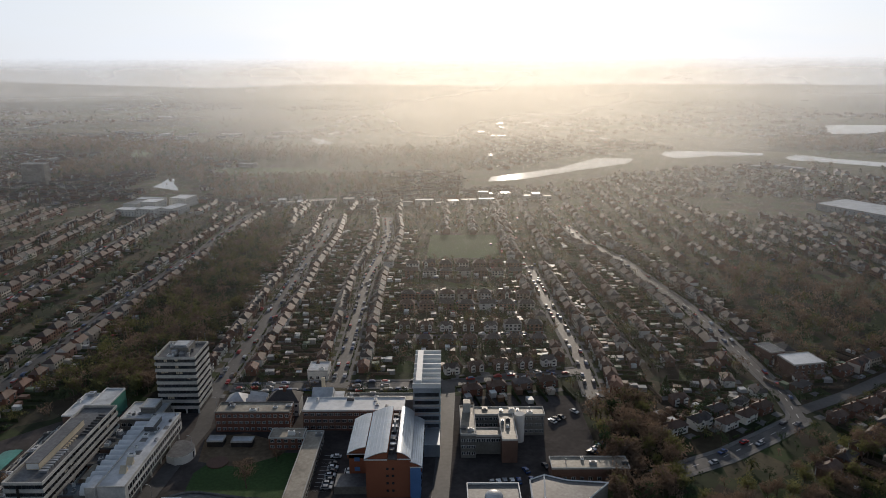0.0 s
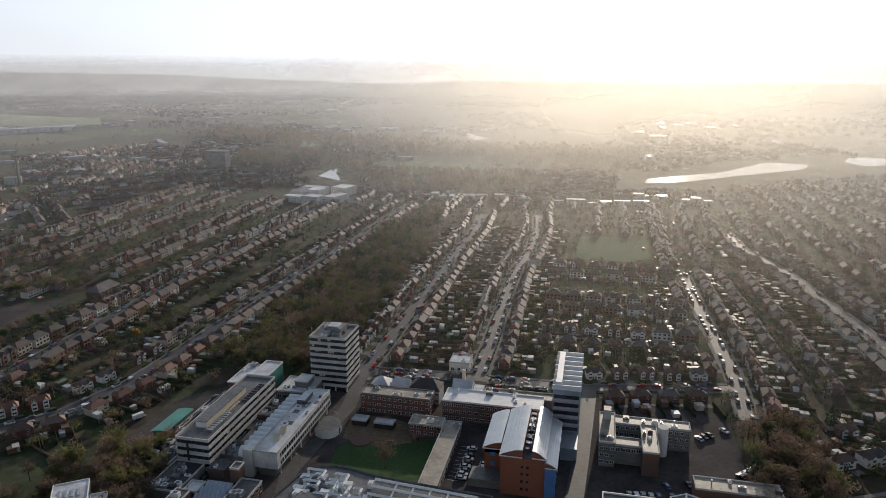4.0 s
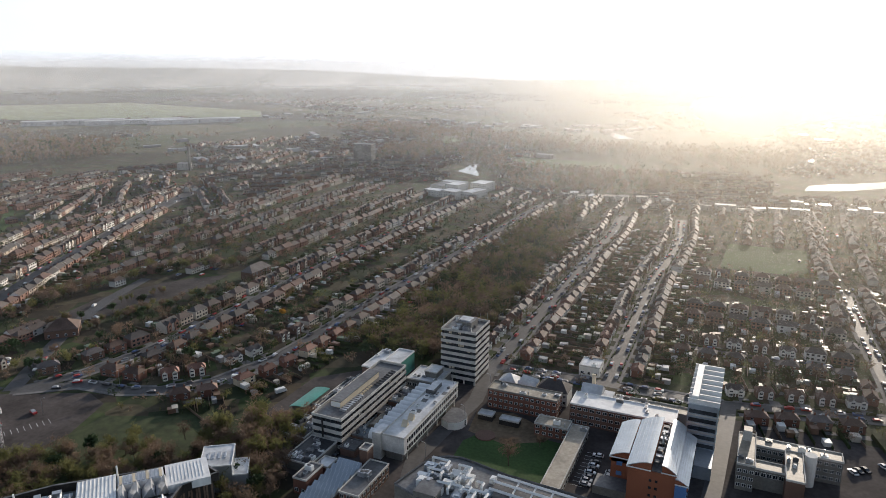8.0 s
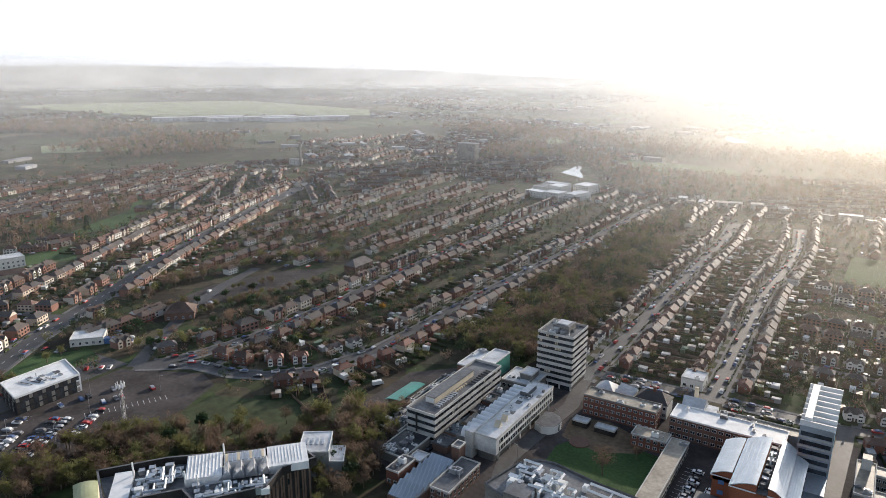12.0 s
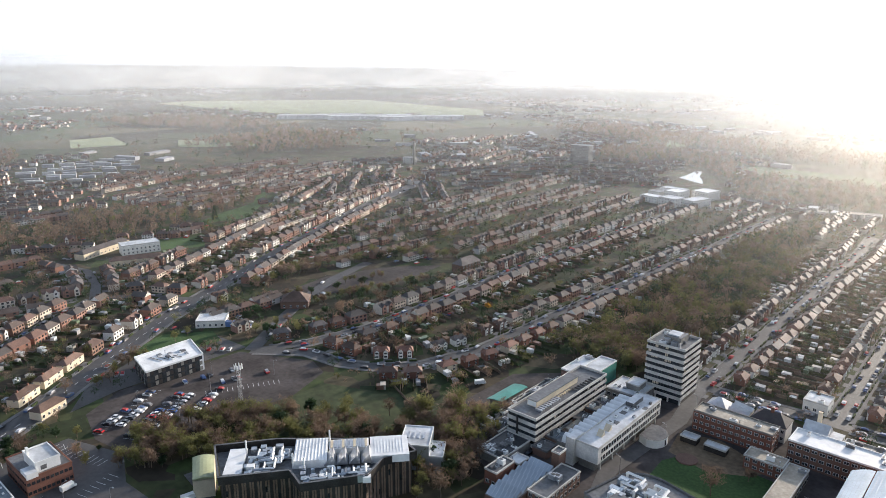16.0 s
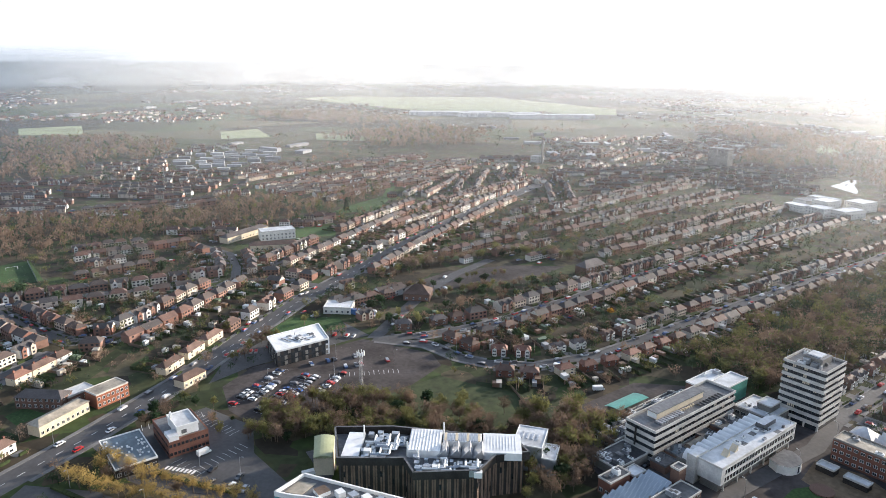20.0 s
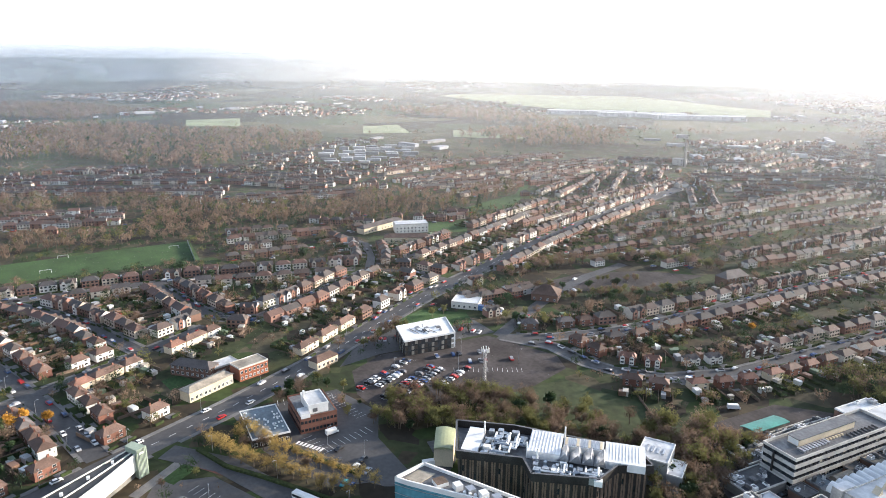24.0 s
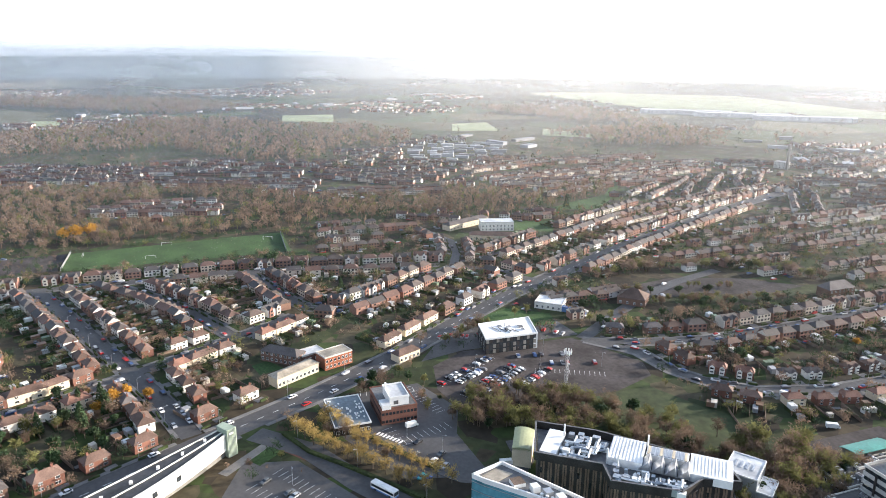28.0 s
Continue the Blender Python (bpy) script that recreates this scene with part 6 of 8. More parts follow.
def brown_office():
    t = flat_block("brown_brick_office", "brown brick office with strip windows and a white plant room", -272.5, -251.8, 62.5, 78, 7.6, BRICK_RED, FELT, 2, 12, 10, 61, 3, BRICK_RED, 1.1, 1.2, trim=TIMBER_DARK)
    part("plant_room", Shape().box(-3.6, 8.6, -3.6, 4.6, 7.2, 11.0, 0, 1), [PAINT_WHITE, FELT_PALE], t, "white louvred plant room")
    part("plant_rim", ring(Shape(), -3.8, 8.8, -3.8, 4.8, 10.6, 11.5, 0.3), PAINT_WHITE, t)
    part("flue", Shape().box(-0.5, 0.4, -3.6, -2.8, 11, 14), PAINT_WHITE, t)
    part("louvre", Shape().box(8.6, 8.75, -2, 0, 8, 9.6), FELT, t)
    part("step_block", Shape().box(5, 11, -7.5, -3.7, 7.2, 9.2, 0, 1), [PAINT_WHITE, FELT_PALE], t)
    s = flat_block("speckled_office", "low office with skylights dotted over a blue-grey roof", -274, -249, 42.5, 57.5, 4.4, TIMBER_DARK, FELT_BLUE, 1, 10, 6, 62, 0, PAINT_WHITE)
    rng = random.Random(2)
    for k in range(46):
        x, y = rng.uniform(-11, 8), rng.uniform(-6.5, 6.5)
        part("skylight", Shape().box(x - 0.45, x + 0.45, y - 0.32, y + 0.32, 4.05, 4.4), PAINT_WHITE, s)
    part("roof_lantern", Shape().hip(4.5, 10.5, -5.5, 0.5, 4.1, 6.4, 2.8), FELT_BROWN, s)


brown_office()


def white_school():
    """The long white curved school block by the main road."""
    t = thing("white_curved_block", "long white curved block with a dark roof and green end", "building")
    n = 14
    inner, outer = [], []
    for k in range(n + 1):
        u = k / n
        x, y = -251.5 + 42 * u, 1.6 - 56 * u - 3 * u * u
        half = 4 + 9.5 * math.sin(min(1, u * 1.2) * math.pi / 2)
        outer.append(Vector((x - 2.2, y - 1.6 - 1.2 * u)))
        inner.append(Vector((x - 2.2 + half * 0.74, y - 1.6 - 1.2 * u + half * 0.68)))
    pts = [tuple(p) for p in outer] + [tuple(p) for p in reversed(inner)]
    part("wall", Shape().prism(pts, 3.0, 9.4, 0, 1), [RENDER_WHITE, FELT_DARK], t, "smooth white rendered wall")
    part("undercroft", Shape().prism([tuple(p.lerp(q, 0.1)) for p, q in zip(outer, inner)] + [tuple(q.lerp(p, 0.2)) for p, q in reversed(list(zip(outer, inner)))], -0.3, 3.0), CONCRETE_DARK, t)
    for line, hgt in ((outer, 9.8), (inner, 9.9)):
        part("parapet", ribbon([tuple(p) for p in line], 0.22, hgt, 9.0), RENDER_WHITE, t)
    part("roof_spine", ribbon([tuple(a.lerp(c, 0.55)) for a, c in zip(outer, inner)], 0.2, 9.8, 9.2), RENDER_WHITE, t)
    for k in range(2, n, 2):
        p = outer[k].lerp(inner[k], 0.35)
        part("roof_unit", Shape().box(p.x - 0.6, p.x + 0.6, p.y - 0.5, p.y + 0.5, 9.4, 10.3), PAINT_WHITE, t)
    for k in (5, 7, 9, 11):
        p, q = inner[k], inner[k + 1]
        turn = math.degrees(math.atan2(p.y - q.y, p.x - q.x))
        part("window", Shape().box(-0.9, 0.9, -0.25, 0.05, 0, 1.9), GLASS_DARK, t, at=pose((p.x + q.x) / 2, (p.y + q.y) / 2, 5.2, 0, 0, turn))
    part("green_end", Shape().prism([(-255, 0.2), (-252.5, -2.2), (-247.2, 1.4), (-249.5, 4.8)], -0.3, 11.6), surface("sage_glass", (0.3, 0.36, 0.28), 0.4, grain=(1, 0.1), stain=(0.2, 0.15)), t, "pale green glazed end wall")
    s = Shape()
    for k in range(8):
        a = Vector((-247.2, 1.4)).lerp(Vector((-249.5, 4.8)), k / 8)
        s.box(a.x - 0.02, a.x + 0.14, a.y - 0.05, a.y + 0.05, 0, 11.4)
    part("green_mullions", s, METAL_GREY, t)
    part("sign_bar", Shape().prism([(-248.6, 3.6), (-248.3, 3.3), (-247.6, 2.2), (-247.4, 2.2), (-248.2, 3.5)], 9.6, 10.3), PAINT_WHITE, t)


white_school()


def street_block(name, label, x0, y0, x1, y1, depth, h, wall, roof, n, ridge=0.0):
    """A block whose front runs from one point to the other, depth behind it on the left."""
    a, b = Vector((x0, y0)), Vector((x1, y1))
    run, mid = (b - a).length, (a + b) / 2
    turn = math.degrees(math.atan2((b - a).y, (b - a).x))
    t = thing(name, label, "building", at=pose(mid.x, mid.y, 0, 0, 0, turn))
    part("wall", Shape().box(-run / 2, run / 2, 0, depth, -0.3, h, 0, 1), [wall, roof], t)
    if ridge:
        part("roof", Shape().hip(-run / 2, run / 2, 0, depth, h, h + ridge, depth * 0.45), roof, t)
    else:
        part("parapet", ring(Shape(), -run / 2 - 0.1, run / 2 + 0.1, -0.1, depth + 0.1, h - 0.5, h + 0.25, 0.3), CONCRETE, t)
    for z in np.arange(0.9, h - 1.4, 2.9):
        panes(t, (-run / 2, 0), (run / 2, 0), z, 1.3, 1.5, n)
        panes(t, (run / 2, 0), (run / 2, depth), z, 1.1, 1.4, max(1, int(depth / 4)))
    return t


street_block("brick_bank", "three-storey orange brick block with a mossy roof", -310.5, 49.5, -315.8, 64, 9, 6.8, BRICK_ORANGE, FELT_BROWN, 7)
street_block("flat_roofed_shop", "low flat-roofed shop behind the brick block", -321.5, 40, -326, 52, 8, 4.2, BRICK_BROWN, FELT_PALE, 4)
street_block("cream_flats", "long cream flats with a mossy hipped roof beside a lawn", -299, 25.5, -311, 46.5, 7, 4.8, RENDER_CREAM, FELT_BROWN, 10, 1.4)
street_block("dark_terrace", "dark brick terrace with a grey roof behind the flats", -333, 21, -319, 37, 8, 5.4, BRICK_BROWN, TILE_GREY, 8, 2.4)
street_block("roadside_cottage", "small cream cottage between road and car park", -307, 86, -313, 98.5, 6.5, 4.0, RENDER_CREAM, TILE_BROWN, 5, 2.0)
street_block("white_shop", "white flat-roofed shop with blue stalls beside it", -357, 185.5, -346, 198, 13, 4.2, RENDER_WHITE, FELT_PALE, 5)
single("blue_container", Shape().box(-5, 5, -1.6, 1.6, 0, 3), PAINT_BLUE, "bright blue steel container beside the shop", "container", at=pose(-346.5, 200.5, 0, 0, 0, 35))
street_block("dark_barn", "dark brick barn-like house with a big brown roof", -348, 238, -336, 250, 14, 4.5, BRICK_BROWN, TILE_BROWN, 4, 4.6)
street_block("school_hall", "white school hall above grey classroom roofs", -541, 226, -534, 254, 14, 8, RENDER_WHITE, FELT_PALE, 9)
street_block("school_range", "long school range with brown hipped roofs", -515, 205, -500, 240, 9, 5, RENDER_CREAM, TILE_BROWN, 10, 2.4)
street_block("school_range", "long school range with grey hipped roofs", -549, 200, -570, 245, 9, 5, RENDER_CREAM, TILE_GREY, 12, 2.4)
street_block("gothic_villa", "dark gabled villa with white bargeboards and chimneys", -312, 371, -312, 392, 10, 6, BRICK_BROWN, TILE_GREY, 6, 4.2)
street_block("hillside_flats", "small block of flats with a white flat roof and balconies", 171, 314, 188, 317, 13, 9.0, BRICK_BROWN, MEMBRANE, 5)
street_block("hillside_flats", "brick flats with white balconies on the hill road", 169, 334, 177, 336, 12, 7.0, BRICK_BROWN, FELT, 3)
for x, y, run, deep, h, roof in ((-334, 716, 22, 14, 7, MEMBRANE), (-309, 708, 20, 18, 9, FELT_PALE), (-340, 742, 16, 26, 8, FELT), (-318, 738, 18, 20, 11, MEMBRANE), (-290, 716, 15, 30, 8, FELT_PALE), (-334, 776, 30, 14, 7, FELT_PALE), (-296, 764, 20, 24, 10, MEMBRANE)):
    street_block("far_white_campus", "white modern campus block with a stepped flat roof", x - run / 2, y, x + run / 2, y - 4, deep, h, RENDER_WHITE, roof, 6)
street_block("factory", "long factory with ribbed pale roof and rooflights", 402, 738, 440, 668, 52, 7, METAL_ROOF, FELT_PALE, 16)
street_block("slab_flats", "dark tower of flats standing in mist", -552, 905, -522, 905, 14, 30, CONCRETE_DARK, FELT, 8)
street_block("chimney_block", "low grey boiler house beside a tall chimney", -744, 742, -728, 748, 12, 9, CONCRETE, FELT, 3)
single("boiler_chimney", Shape().box(-1.4, 1.4, -1.4, 1.4, 0, 33).box(-4.5, 1.6, -1.6, 1.6, 33, 34.5), CONCRETE_DARK, "tall square boiler chimney with a flat cap", "chimney", at=pose(-722, 744, 0))
for k, (x, y, w, d) in enumerate(((-181, 765, 30, 14), (-142, 768, 46, 18), (-93, 774, 40, 16), (-20, 762, 70, 10), (30, 772, 60, 12), (62, 815, 40, 16), (110, 800, 36, 12))):
    for u in range(3):
        street_block("trade_shed", "pale-roofed trade shed beside the railway", x - w / 2 + u * w / 3, y + 3 * (u % 2), x - w / 2 + (u + 0.88) * w / 3, y + 3 * (u % 2) + 1, d * (0.6, 0.9, 0.7)[(u + k) % 3], (5, 6.5, 4.2)[(u + 2 * k) % 3], CONCRETE, (FELT, FELT_PALE, FELT_BROWN)[(u + k) % 3], 3)
for k in range(9):
    x, y = -1560 + 38 * k, 1090 + 26 * k + 30 * (k % 3)
    street_block("warehouse", "huge pale warehouse roof near the airfield", x, y, x + 60, y + 62, 40, 10, FELT_PALE, FELT_PALE, 4)


def lit_mast():
    t = thing("floodlight_mast", "tall grey lattice mast with ring of lamps and antennas", "mast", at=pose(-261, 154, 0))
    for x, y in ((-0.55, -0.55), (0.55, -0.55), (0.55, 0.55), (-0.55, 0.55)):
        part("leg", Shape().tube((x, y, 0), (x, y, 16), 0.11, 0.11, 6), METAL_GREY, t)
    for k in range(10):
        z = 0.6 + k * 1.55
        part("brace", Shape().tube((-0.55, -0.55, z), (0.55, -0.55, z + 1.5), 0.05, 0.05, 5).tube((0.55, -0.55, z), (0.55, 0.55, z + 1.5), 0.05, 0.05, 5).tube((0.55, 0.55, z), (-0.55, 0.55, z + 1.5), 0.05, 0.05, 5).tube((-0.55, 0.55, z), (-0.55, -0.55, z + 1.5), 0.05, 0.05, 5), METAL_GREY, t)
    part("platform", Shape().tube((0, 0, 15.6), (0, 0, 15.9), 1.7, 1.7, 12), METAL_GREY, t)
    for k in range(8):
        a = k * math.pi / 4
        part("antenna", Shape().box(-0.22, 0.22, -0.12, 0.12, 15.4, 17.6), PAINT_WHITE, t, at=pose(1.8 * math.cos(a), 1.8 * math.sin(a), 0, 0, 0, math.degrees(a) + 90))


lit_mast()


def angular_hall():
    t = thing("angular_hall", "low angular hall with dark roof and white edging", "building")
    for pts, h in (([(30, 207), (46, 204), (58, 217), (44, 218.5), (36, 222), (30.5, 219)], 7.6),):
        part("wall", Shape().prism(pts, -0.3, h, 0, 1), [CONCRETE_DARK, FELT], t)
        for a, b in zip(pts, pts[1:] + pts[:1]):
            part("edge", Shape().tube((*a, h + 0.2), (*b, h + 0.2), 0.32, 0.32, 4), PAINT_WHITE, t)
    part("ridge_edge", Shape().tube((36, 222, 7.9), (34, 205, 7.9), 0.28, 0.28, 4), PAINT_WHITE, t)
    d = thing("domed_hall", "flat dark-roofed hall with a bright round dome", "building")
    part("wall", Shape().box(8, 26, 196, 216, -0.3, 8, 0, 1), [CONCRETE_DARK, FELT], d)
    part("parapet", ring(Shape(), 7.8, 26.2, 195.8, 216.2, 7.8, 8.6, 0.35), PAINT_WHITE, d)
    s = Shape()
    for i in range(4):
        r0, r1 = 3.2 * math.cos(i / 4 * 1.4), 3.2 * math.cos((i + 1) / 4 * 1.4)
        s.tube((17, 209, 8 + 1.6 * math.sin(i / 4 * 1.4)), (17, 209, 8 + 1.6 * math.sin((i + 1) / 4 * 1.4)), r0, r1, 16)
    part("dome", s, FELT_PALE, d)


angular_hall()


# ---- trees, hedges ----
def twigs(rng, centres, n, long, wide, droop=0.0):
    """Thin upright-ish leaf-like slivers in clumps, as quads."""
    k = rng.integers(0, len(centres), n)
    c = centres[k, :3] + rng.normal(0, 1, (n, 3)) * centres[k, 3:4] * np.array([0.55, 0.55, 0.5])
    d = rng.normal(0, 1, (n, 3)) + np.array([0, 0, 0.5 - droop])
    d /= np.linalg.norm(d, axis=1, keepdims=True)
    e = np.cross(d, rng.normal(0, 1, (n, 3)))
    e /= np.linalg.norm(e, axis=1, keepdims=True)
    d, e = d * long * rng.uniform(0.5, 1.3, (n, 1)), e * wide * rng.uniform(0.5, 1.3, (n, 1))
    v = np.stack([c - d - e, c + d - e * 0.4, c + d + e * 0.4, c - d + e], 1).reshape(-1, 3)
    return v, np.arange(4 * n).reshape(n, 4)


def tree_meshes(seed, h, spread, leaf, n, long, wide, trunk=0.28):
    """Trunk with limbs, and a crown of many slivers round the limb ends."""
    rng, r = np.random.default_rng(seed), random.Random(seed)
    s = Shape()
    top = Vector((r.uniform(-0.4, 0.4), r.uniform(-0.4, 0.4), h * 0.55))
    s.tube((0, 0, -0.3), (top.x * 0.4, top.y * 0.4, h * 0.28), trunk, trunk * 0.75, 7).tube((top.x * 0.4, top.y * 0.4, h * 0.28), top, trunk * 0.75, trunk * 0.35, 6)
    ends = []
    for k in range(11):
        a, z = k * 2.4 + r.uniform(-0.4, 0.4), h * r.uniform(0.25, 0.55)
        out = spread * r.uniform(0.45, 0.85)
        foot = Vector((top.x * 0.5, top.y * 0.5, z))
        tip = Vector((out * math.cos(a), out * math.sin(a), min(h * 0.93, z + h * r.uniform(0.15, 0.42))))
        mid = foot.lerp(tip, 0.5) + Vector((0, 0, h * 0.05))
        s.tube(foot, mid, trunk * 0.32, trunk * 0.2, 5).tube(mid, tip, trunk * 0.2, trunk * 0.06, 4)
        ends.append((*tip, spread * r.uniform(0.25, 0.42)))
        ends.append((*mid, spread * r.uniform(0.2, 0.32)))
    ends.append((top.x, top.y, h * 0.86, spread * 0.35))
    v, f = twigs(rng, np.array(ends), n, long, wide)
    v[:, 2] = np.maximum(v[:, 2], h * 0.1)
    return s.mesh("trunk", BARK), bulk("crown", v, f, None, [leaf])


def conifer_meshes(seed, h, w, leaf):
    rng = np.random.default_rng(seed)
    n = 600
    z = h * (0.05 + 0.95 * rng.random(n) ** 1.3)
    a, r = rng.uniform(0, 2 * np.pi, n), w * (1 - z / h) ** 0.7 * rng.uniform(0.6, 1.05, n)
    c = np.stack([r * np.cos(a), r * np.sin(a), z], 1)
    v, f = twigs(rng, np.c_[c, np.full(n, 0.15)], n, 0.55, 0.28, 0.5)
    return Shape().tube((0, 0, -0.3), (0, 0, h * 0.9), 0.25, 0.05, 6).mesh("trunk", BARK), bulk("crown", v, f, None, [leaf])


TREES = {
    "bare": ("leafless brown winter tree with fine twigs", [tree_meshes(k, h, w, TWIG, 640, 0.48, 0.1) for k, h, w in ((1, 9, 3.6), (2, 11, 4.4), (3, 7.5, 3.0))]),
    "olive": ("winter tree with yellow-green catkin twigs", [tree_meshes(k, h, w, TWIG_OLIVE, 640, 0.46, 0.11) for k, h, w in ((4, 9, 3.2), (5, 7.5, 3.0))]),
    "catkin": ("street tree with fine golden catkin twigs", [tree_meshes(k, h, w, TWIG_GOLD, 760, 0.42, 0.07) for k, h, w in ((14, 9, 3.4), (15, 8, 3.0))]),
    "gold": ("small tree with golden autumn leaves", [tree_meshes(6, 7, 3.0, LEAF_GOLD, 900, 0.34, 0.24)]),
    "ever": ("dark evergreen tree with a dense rounded crown", [tree_meshes(7, 8, 3.2, LEAF_DARK, 900, 0.5, 0.36), tree_meshes(8, 6, 2.6, LEAF_DARK, 800, 0.45, 0.33)]),
    "conifer": ("tall dark conifer with a pointed crown", [conifer_meshes(9, 12, 3.0, LEAF_DARK)]),
    "bush": ("dense green garden bush", [tree_meshes(10, 2.6, 1.6, HEDGE, 300, 0.32, 0.26, 0.1)]),
}
PLANTED = []


def plant(sort, x, y, size=1.0, rng=random.Random(1)):
    label, kinds = TREES[sort]
    trunk, crown = kinds[rng.randrange(len(kinds))]
    t = thing("bush" if sort == "bush" else "tree", label, "bush" if sort == "bush" else "tree", "garden and street trees",
              at=pose(x, y, 0, 0, 0, rng.uniform(0, 360)) @ Matrix.Scale(size * rng.uniform(0.85, 1.15), 4))
    part("trunk", trunk, [], t), part("crown", crown, [], t)
    PLANTED.append((x, y))


def copse(pts, gap, sorts, size, seed):
    """Single trees strewn over a plan, about gap metres apart."""
    rng = random.Random(seed)
    xs, ys = [p[0] for p in pts], [p[1] for p in pts]
    for _ in range(int((max(xs) - min(xs)) * (max(ys) - min(ys)) / gap ** 2)):
        x, y = rng.uniform(min(xs), max(xs)), rng.uniform(min(ys), max(ys))
        if inside(x, y, pts) and all(math.hypot(x - a, y - b) > gap * 0.6 for a, b in PLANTED[-60:]):
            plant(rng.choice(sorts), x, y, size, rng)


copse([(-250, 84), (-264, 104), (-262, 128), (-248, 150), (-214, 184), (-176, 200), (-158, 186), (-186, 166), (-206, 146), (-226, 116)], 6.6, ["olive", "olive", "bare", "bare", "ever"], 0.85, 3)
copse([(-150, 150), (-180, 190), (-176, 206), (-160, 222), (-148, 196), (-138, 166)], 7.5, ["bare", "bare", "ever"], 0.9, 4)
copse([(-268, 26), (-256, 42), (-232, 54), (-206, 68), (-200, 62), (-228, 46), (-250, 30)], 7.5, ["catkin", "catkin", "bare"], 0.8, 5)
copse([(-278, 62), (-282, 92), (-298, 98), (-300, 80), (-288, 58)], 6.5, ["bare", "olive", "ever"], 0.75, 6)
copse([(-258, 84), (-276, 84), (-276, 92), (-262, 100)], 6, ["olive", "bare", "bush"], 0.7, 7)
copse([(-388, 250), (-398, 300), (-382, 360), (-340, 400), (-336, 412), (-392, 372), (-412, 300), (-396, 246)], 8, ["bare", "bare", "ever", "olive"], 0.85, 8)
copse([(-322, 250), (-340, 300), (-322, 340), (-308, 300), (-312, 250)], 8, ["ever", "bare", "bare"], 0.8, 9)
copse([(-326, 110), (-336, 128), (-342, 150), (-330, 146), (-322, 120)], 6, ["olive", "bare"], 0.7, 10)
copse([(60, 212), (86, 218), (94, 252), (90, 290), (80, 292), (64, 262)], 8.5, ["bare", "bare", "ever"], 1.0, 11)
for sort, x, y, z in (("gold", -305, -44, 1.1), ("conifer", -298, -46, 0.95), ("bare", -290, -30, 0.7), ("gold", -318, -56, 0.7), ("bare", -73, 226, 1.0), ("bare", -66, 244, 0.7),
                      ("gold", -250, 322, 0.9), ("olive", -4, 300, 0.6), ("ever", -345, 212, 0.9), ("ever", -350, 222, 0.8), ("gold", -306, -30, 0.8), ("bush", -282, -36, 1.2),
                      ("conifer", -286, -54, 1.0), ("gold", -299, -50, 0.9), ("gold", -311, -39, 0.8), ("ever", -343, -47, 0.6), ("ever", -345, -26, 0.6), ("olive", -291, -75, 0.9), ("olive", -278, -76, 0.8),
                      ("olive", -263, -67, 0.8), ("bare", -339, 141, 0.9), ("olive", -362, 127, 0.9), ("olive", -345, 95, 0.8), ("bare", -326, 103, 0.7), ("ever", -321, 209, 0.9), ("ever", -319, 213, 0.8),
                      ("ever", -255, 250, 0.9), ("ever", -351, 286, 0.8), ("ever", -357, 269, 0.9), ("ever", -345, 304, 0.8), ("ever", -495, 43, 1.4), ("ever", -497, 132, 1.5), ("gold", -608, -107, 1.9),
                      ("gold", -612, -98, 2.0), ("gold", -615, -89, 1.8), ("ever", -440, 12, 0.8), ("ever", -470, 60, 1.1), ("conifer", -425, 80, 0.7), ("conifer", -605, 345, 1.0),
                      ("bare", -248, -14, 0.5), ("bare", -238, 8, 0.5), ("olive", -240, 20, 0.5), ("ever", 12, 336, 0.9), ("ever", 26, 355, 1.1), ("conifer", 104, 300, 0.9), ("ever", -30, 352, 0.9)):
    plant(sort, x, y, z)


copse([(-240, -90), (-300, -95), (-326, -72), (-322, -54), (-296, -42), (-272, -34), (-262, -52)], 7.5, ["ever", "ever", "olive", "bare", "conifer"], 0.75, 12)
copse([(-330, 196), (-318, 206), (-300, 232), (-312, 240), (-332, 222)], 7, ["ever", "olive", "bare"], 0.75, 13)
copse([(-302, -20), (-330, -8), (-344, 10), (-322, 14), (-298, -4)], 7, ["ever", "bush", "olive", "bare"], 0.6, 14)


hedge_row = Shape()
for line, seed in (([(-260, 27), (-243, 35), (-230, 46), (-213, 59), (-201, 68)], 21), ([(-264, 41), (-244, 51), (-228, 60), (-213, 70), (-203, 78)], 22)):
    for p, w in stepped(line, 6.0):
        plant("catkin", p.x, p.y, 0.95, random.Random(seed + int(p.x)))


for line in ([(-258, 23), (-241, 31), (-228, 42), (-211, 55), (-199, 64)], [(-246, 55), (-230, 64), (-215, 74)]):
    r = ribbon(line, 0.8, 1.1)
    hedge_row.hull(r.v, r.f)
single("clipped_hedge", hedge_row, HEDGE, "low clipped hedge under the catkin trees", "hedge")


COPSES = []


def thicket(pts, gap, seed, size=1.0):
    """A dense stand of trees too many to count: full crowns, joined."""
    r = random.Random(seed)
    xs, ys = [p[0] for p in pts], [p[1] for p in pts]
    for _ in range(int((max(xs) - min(xs)) * (max(ys) - min(ys)) / gap ** 2)):
        x, y = r.uniform(min(xs), max(xs)), r.uniform(min(ys), max(ys))
        if inside(x, y, pts) and clear_of_roads(x, y, 1):
            q = size * r.uniform(0.75, 1.2)
            COPSES.append((r.choice(("bare", "olive")), (x, y, 0, r.uniform(0, 6.3), q, q)))


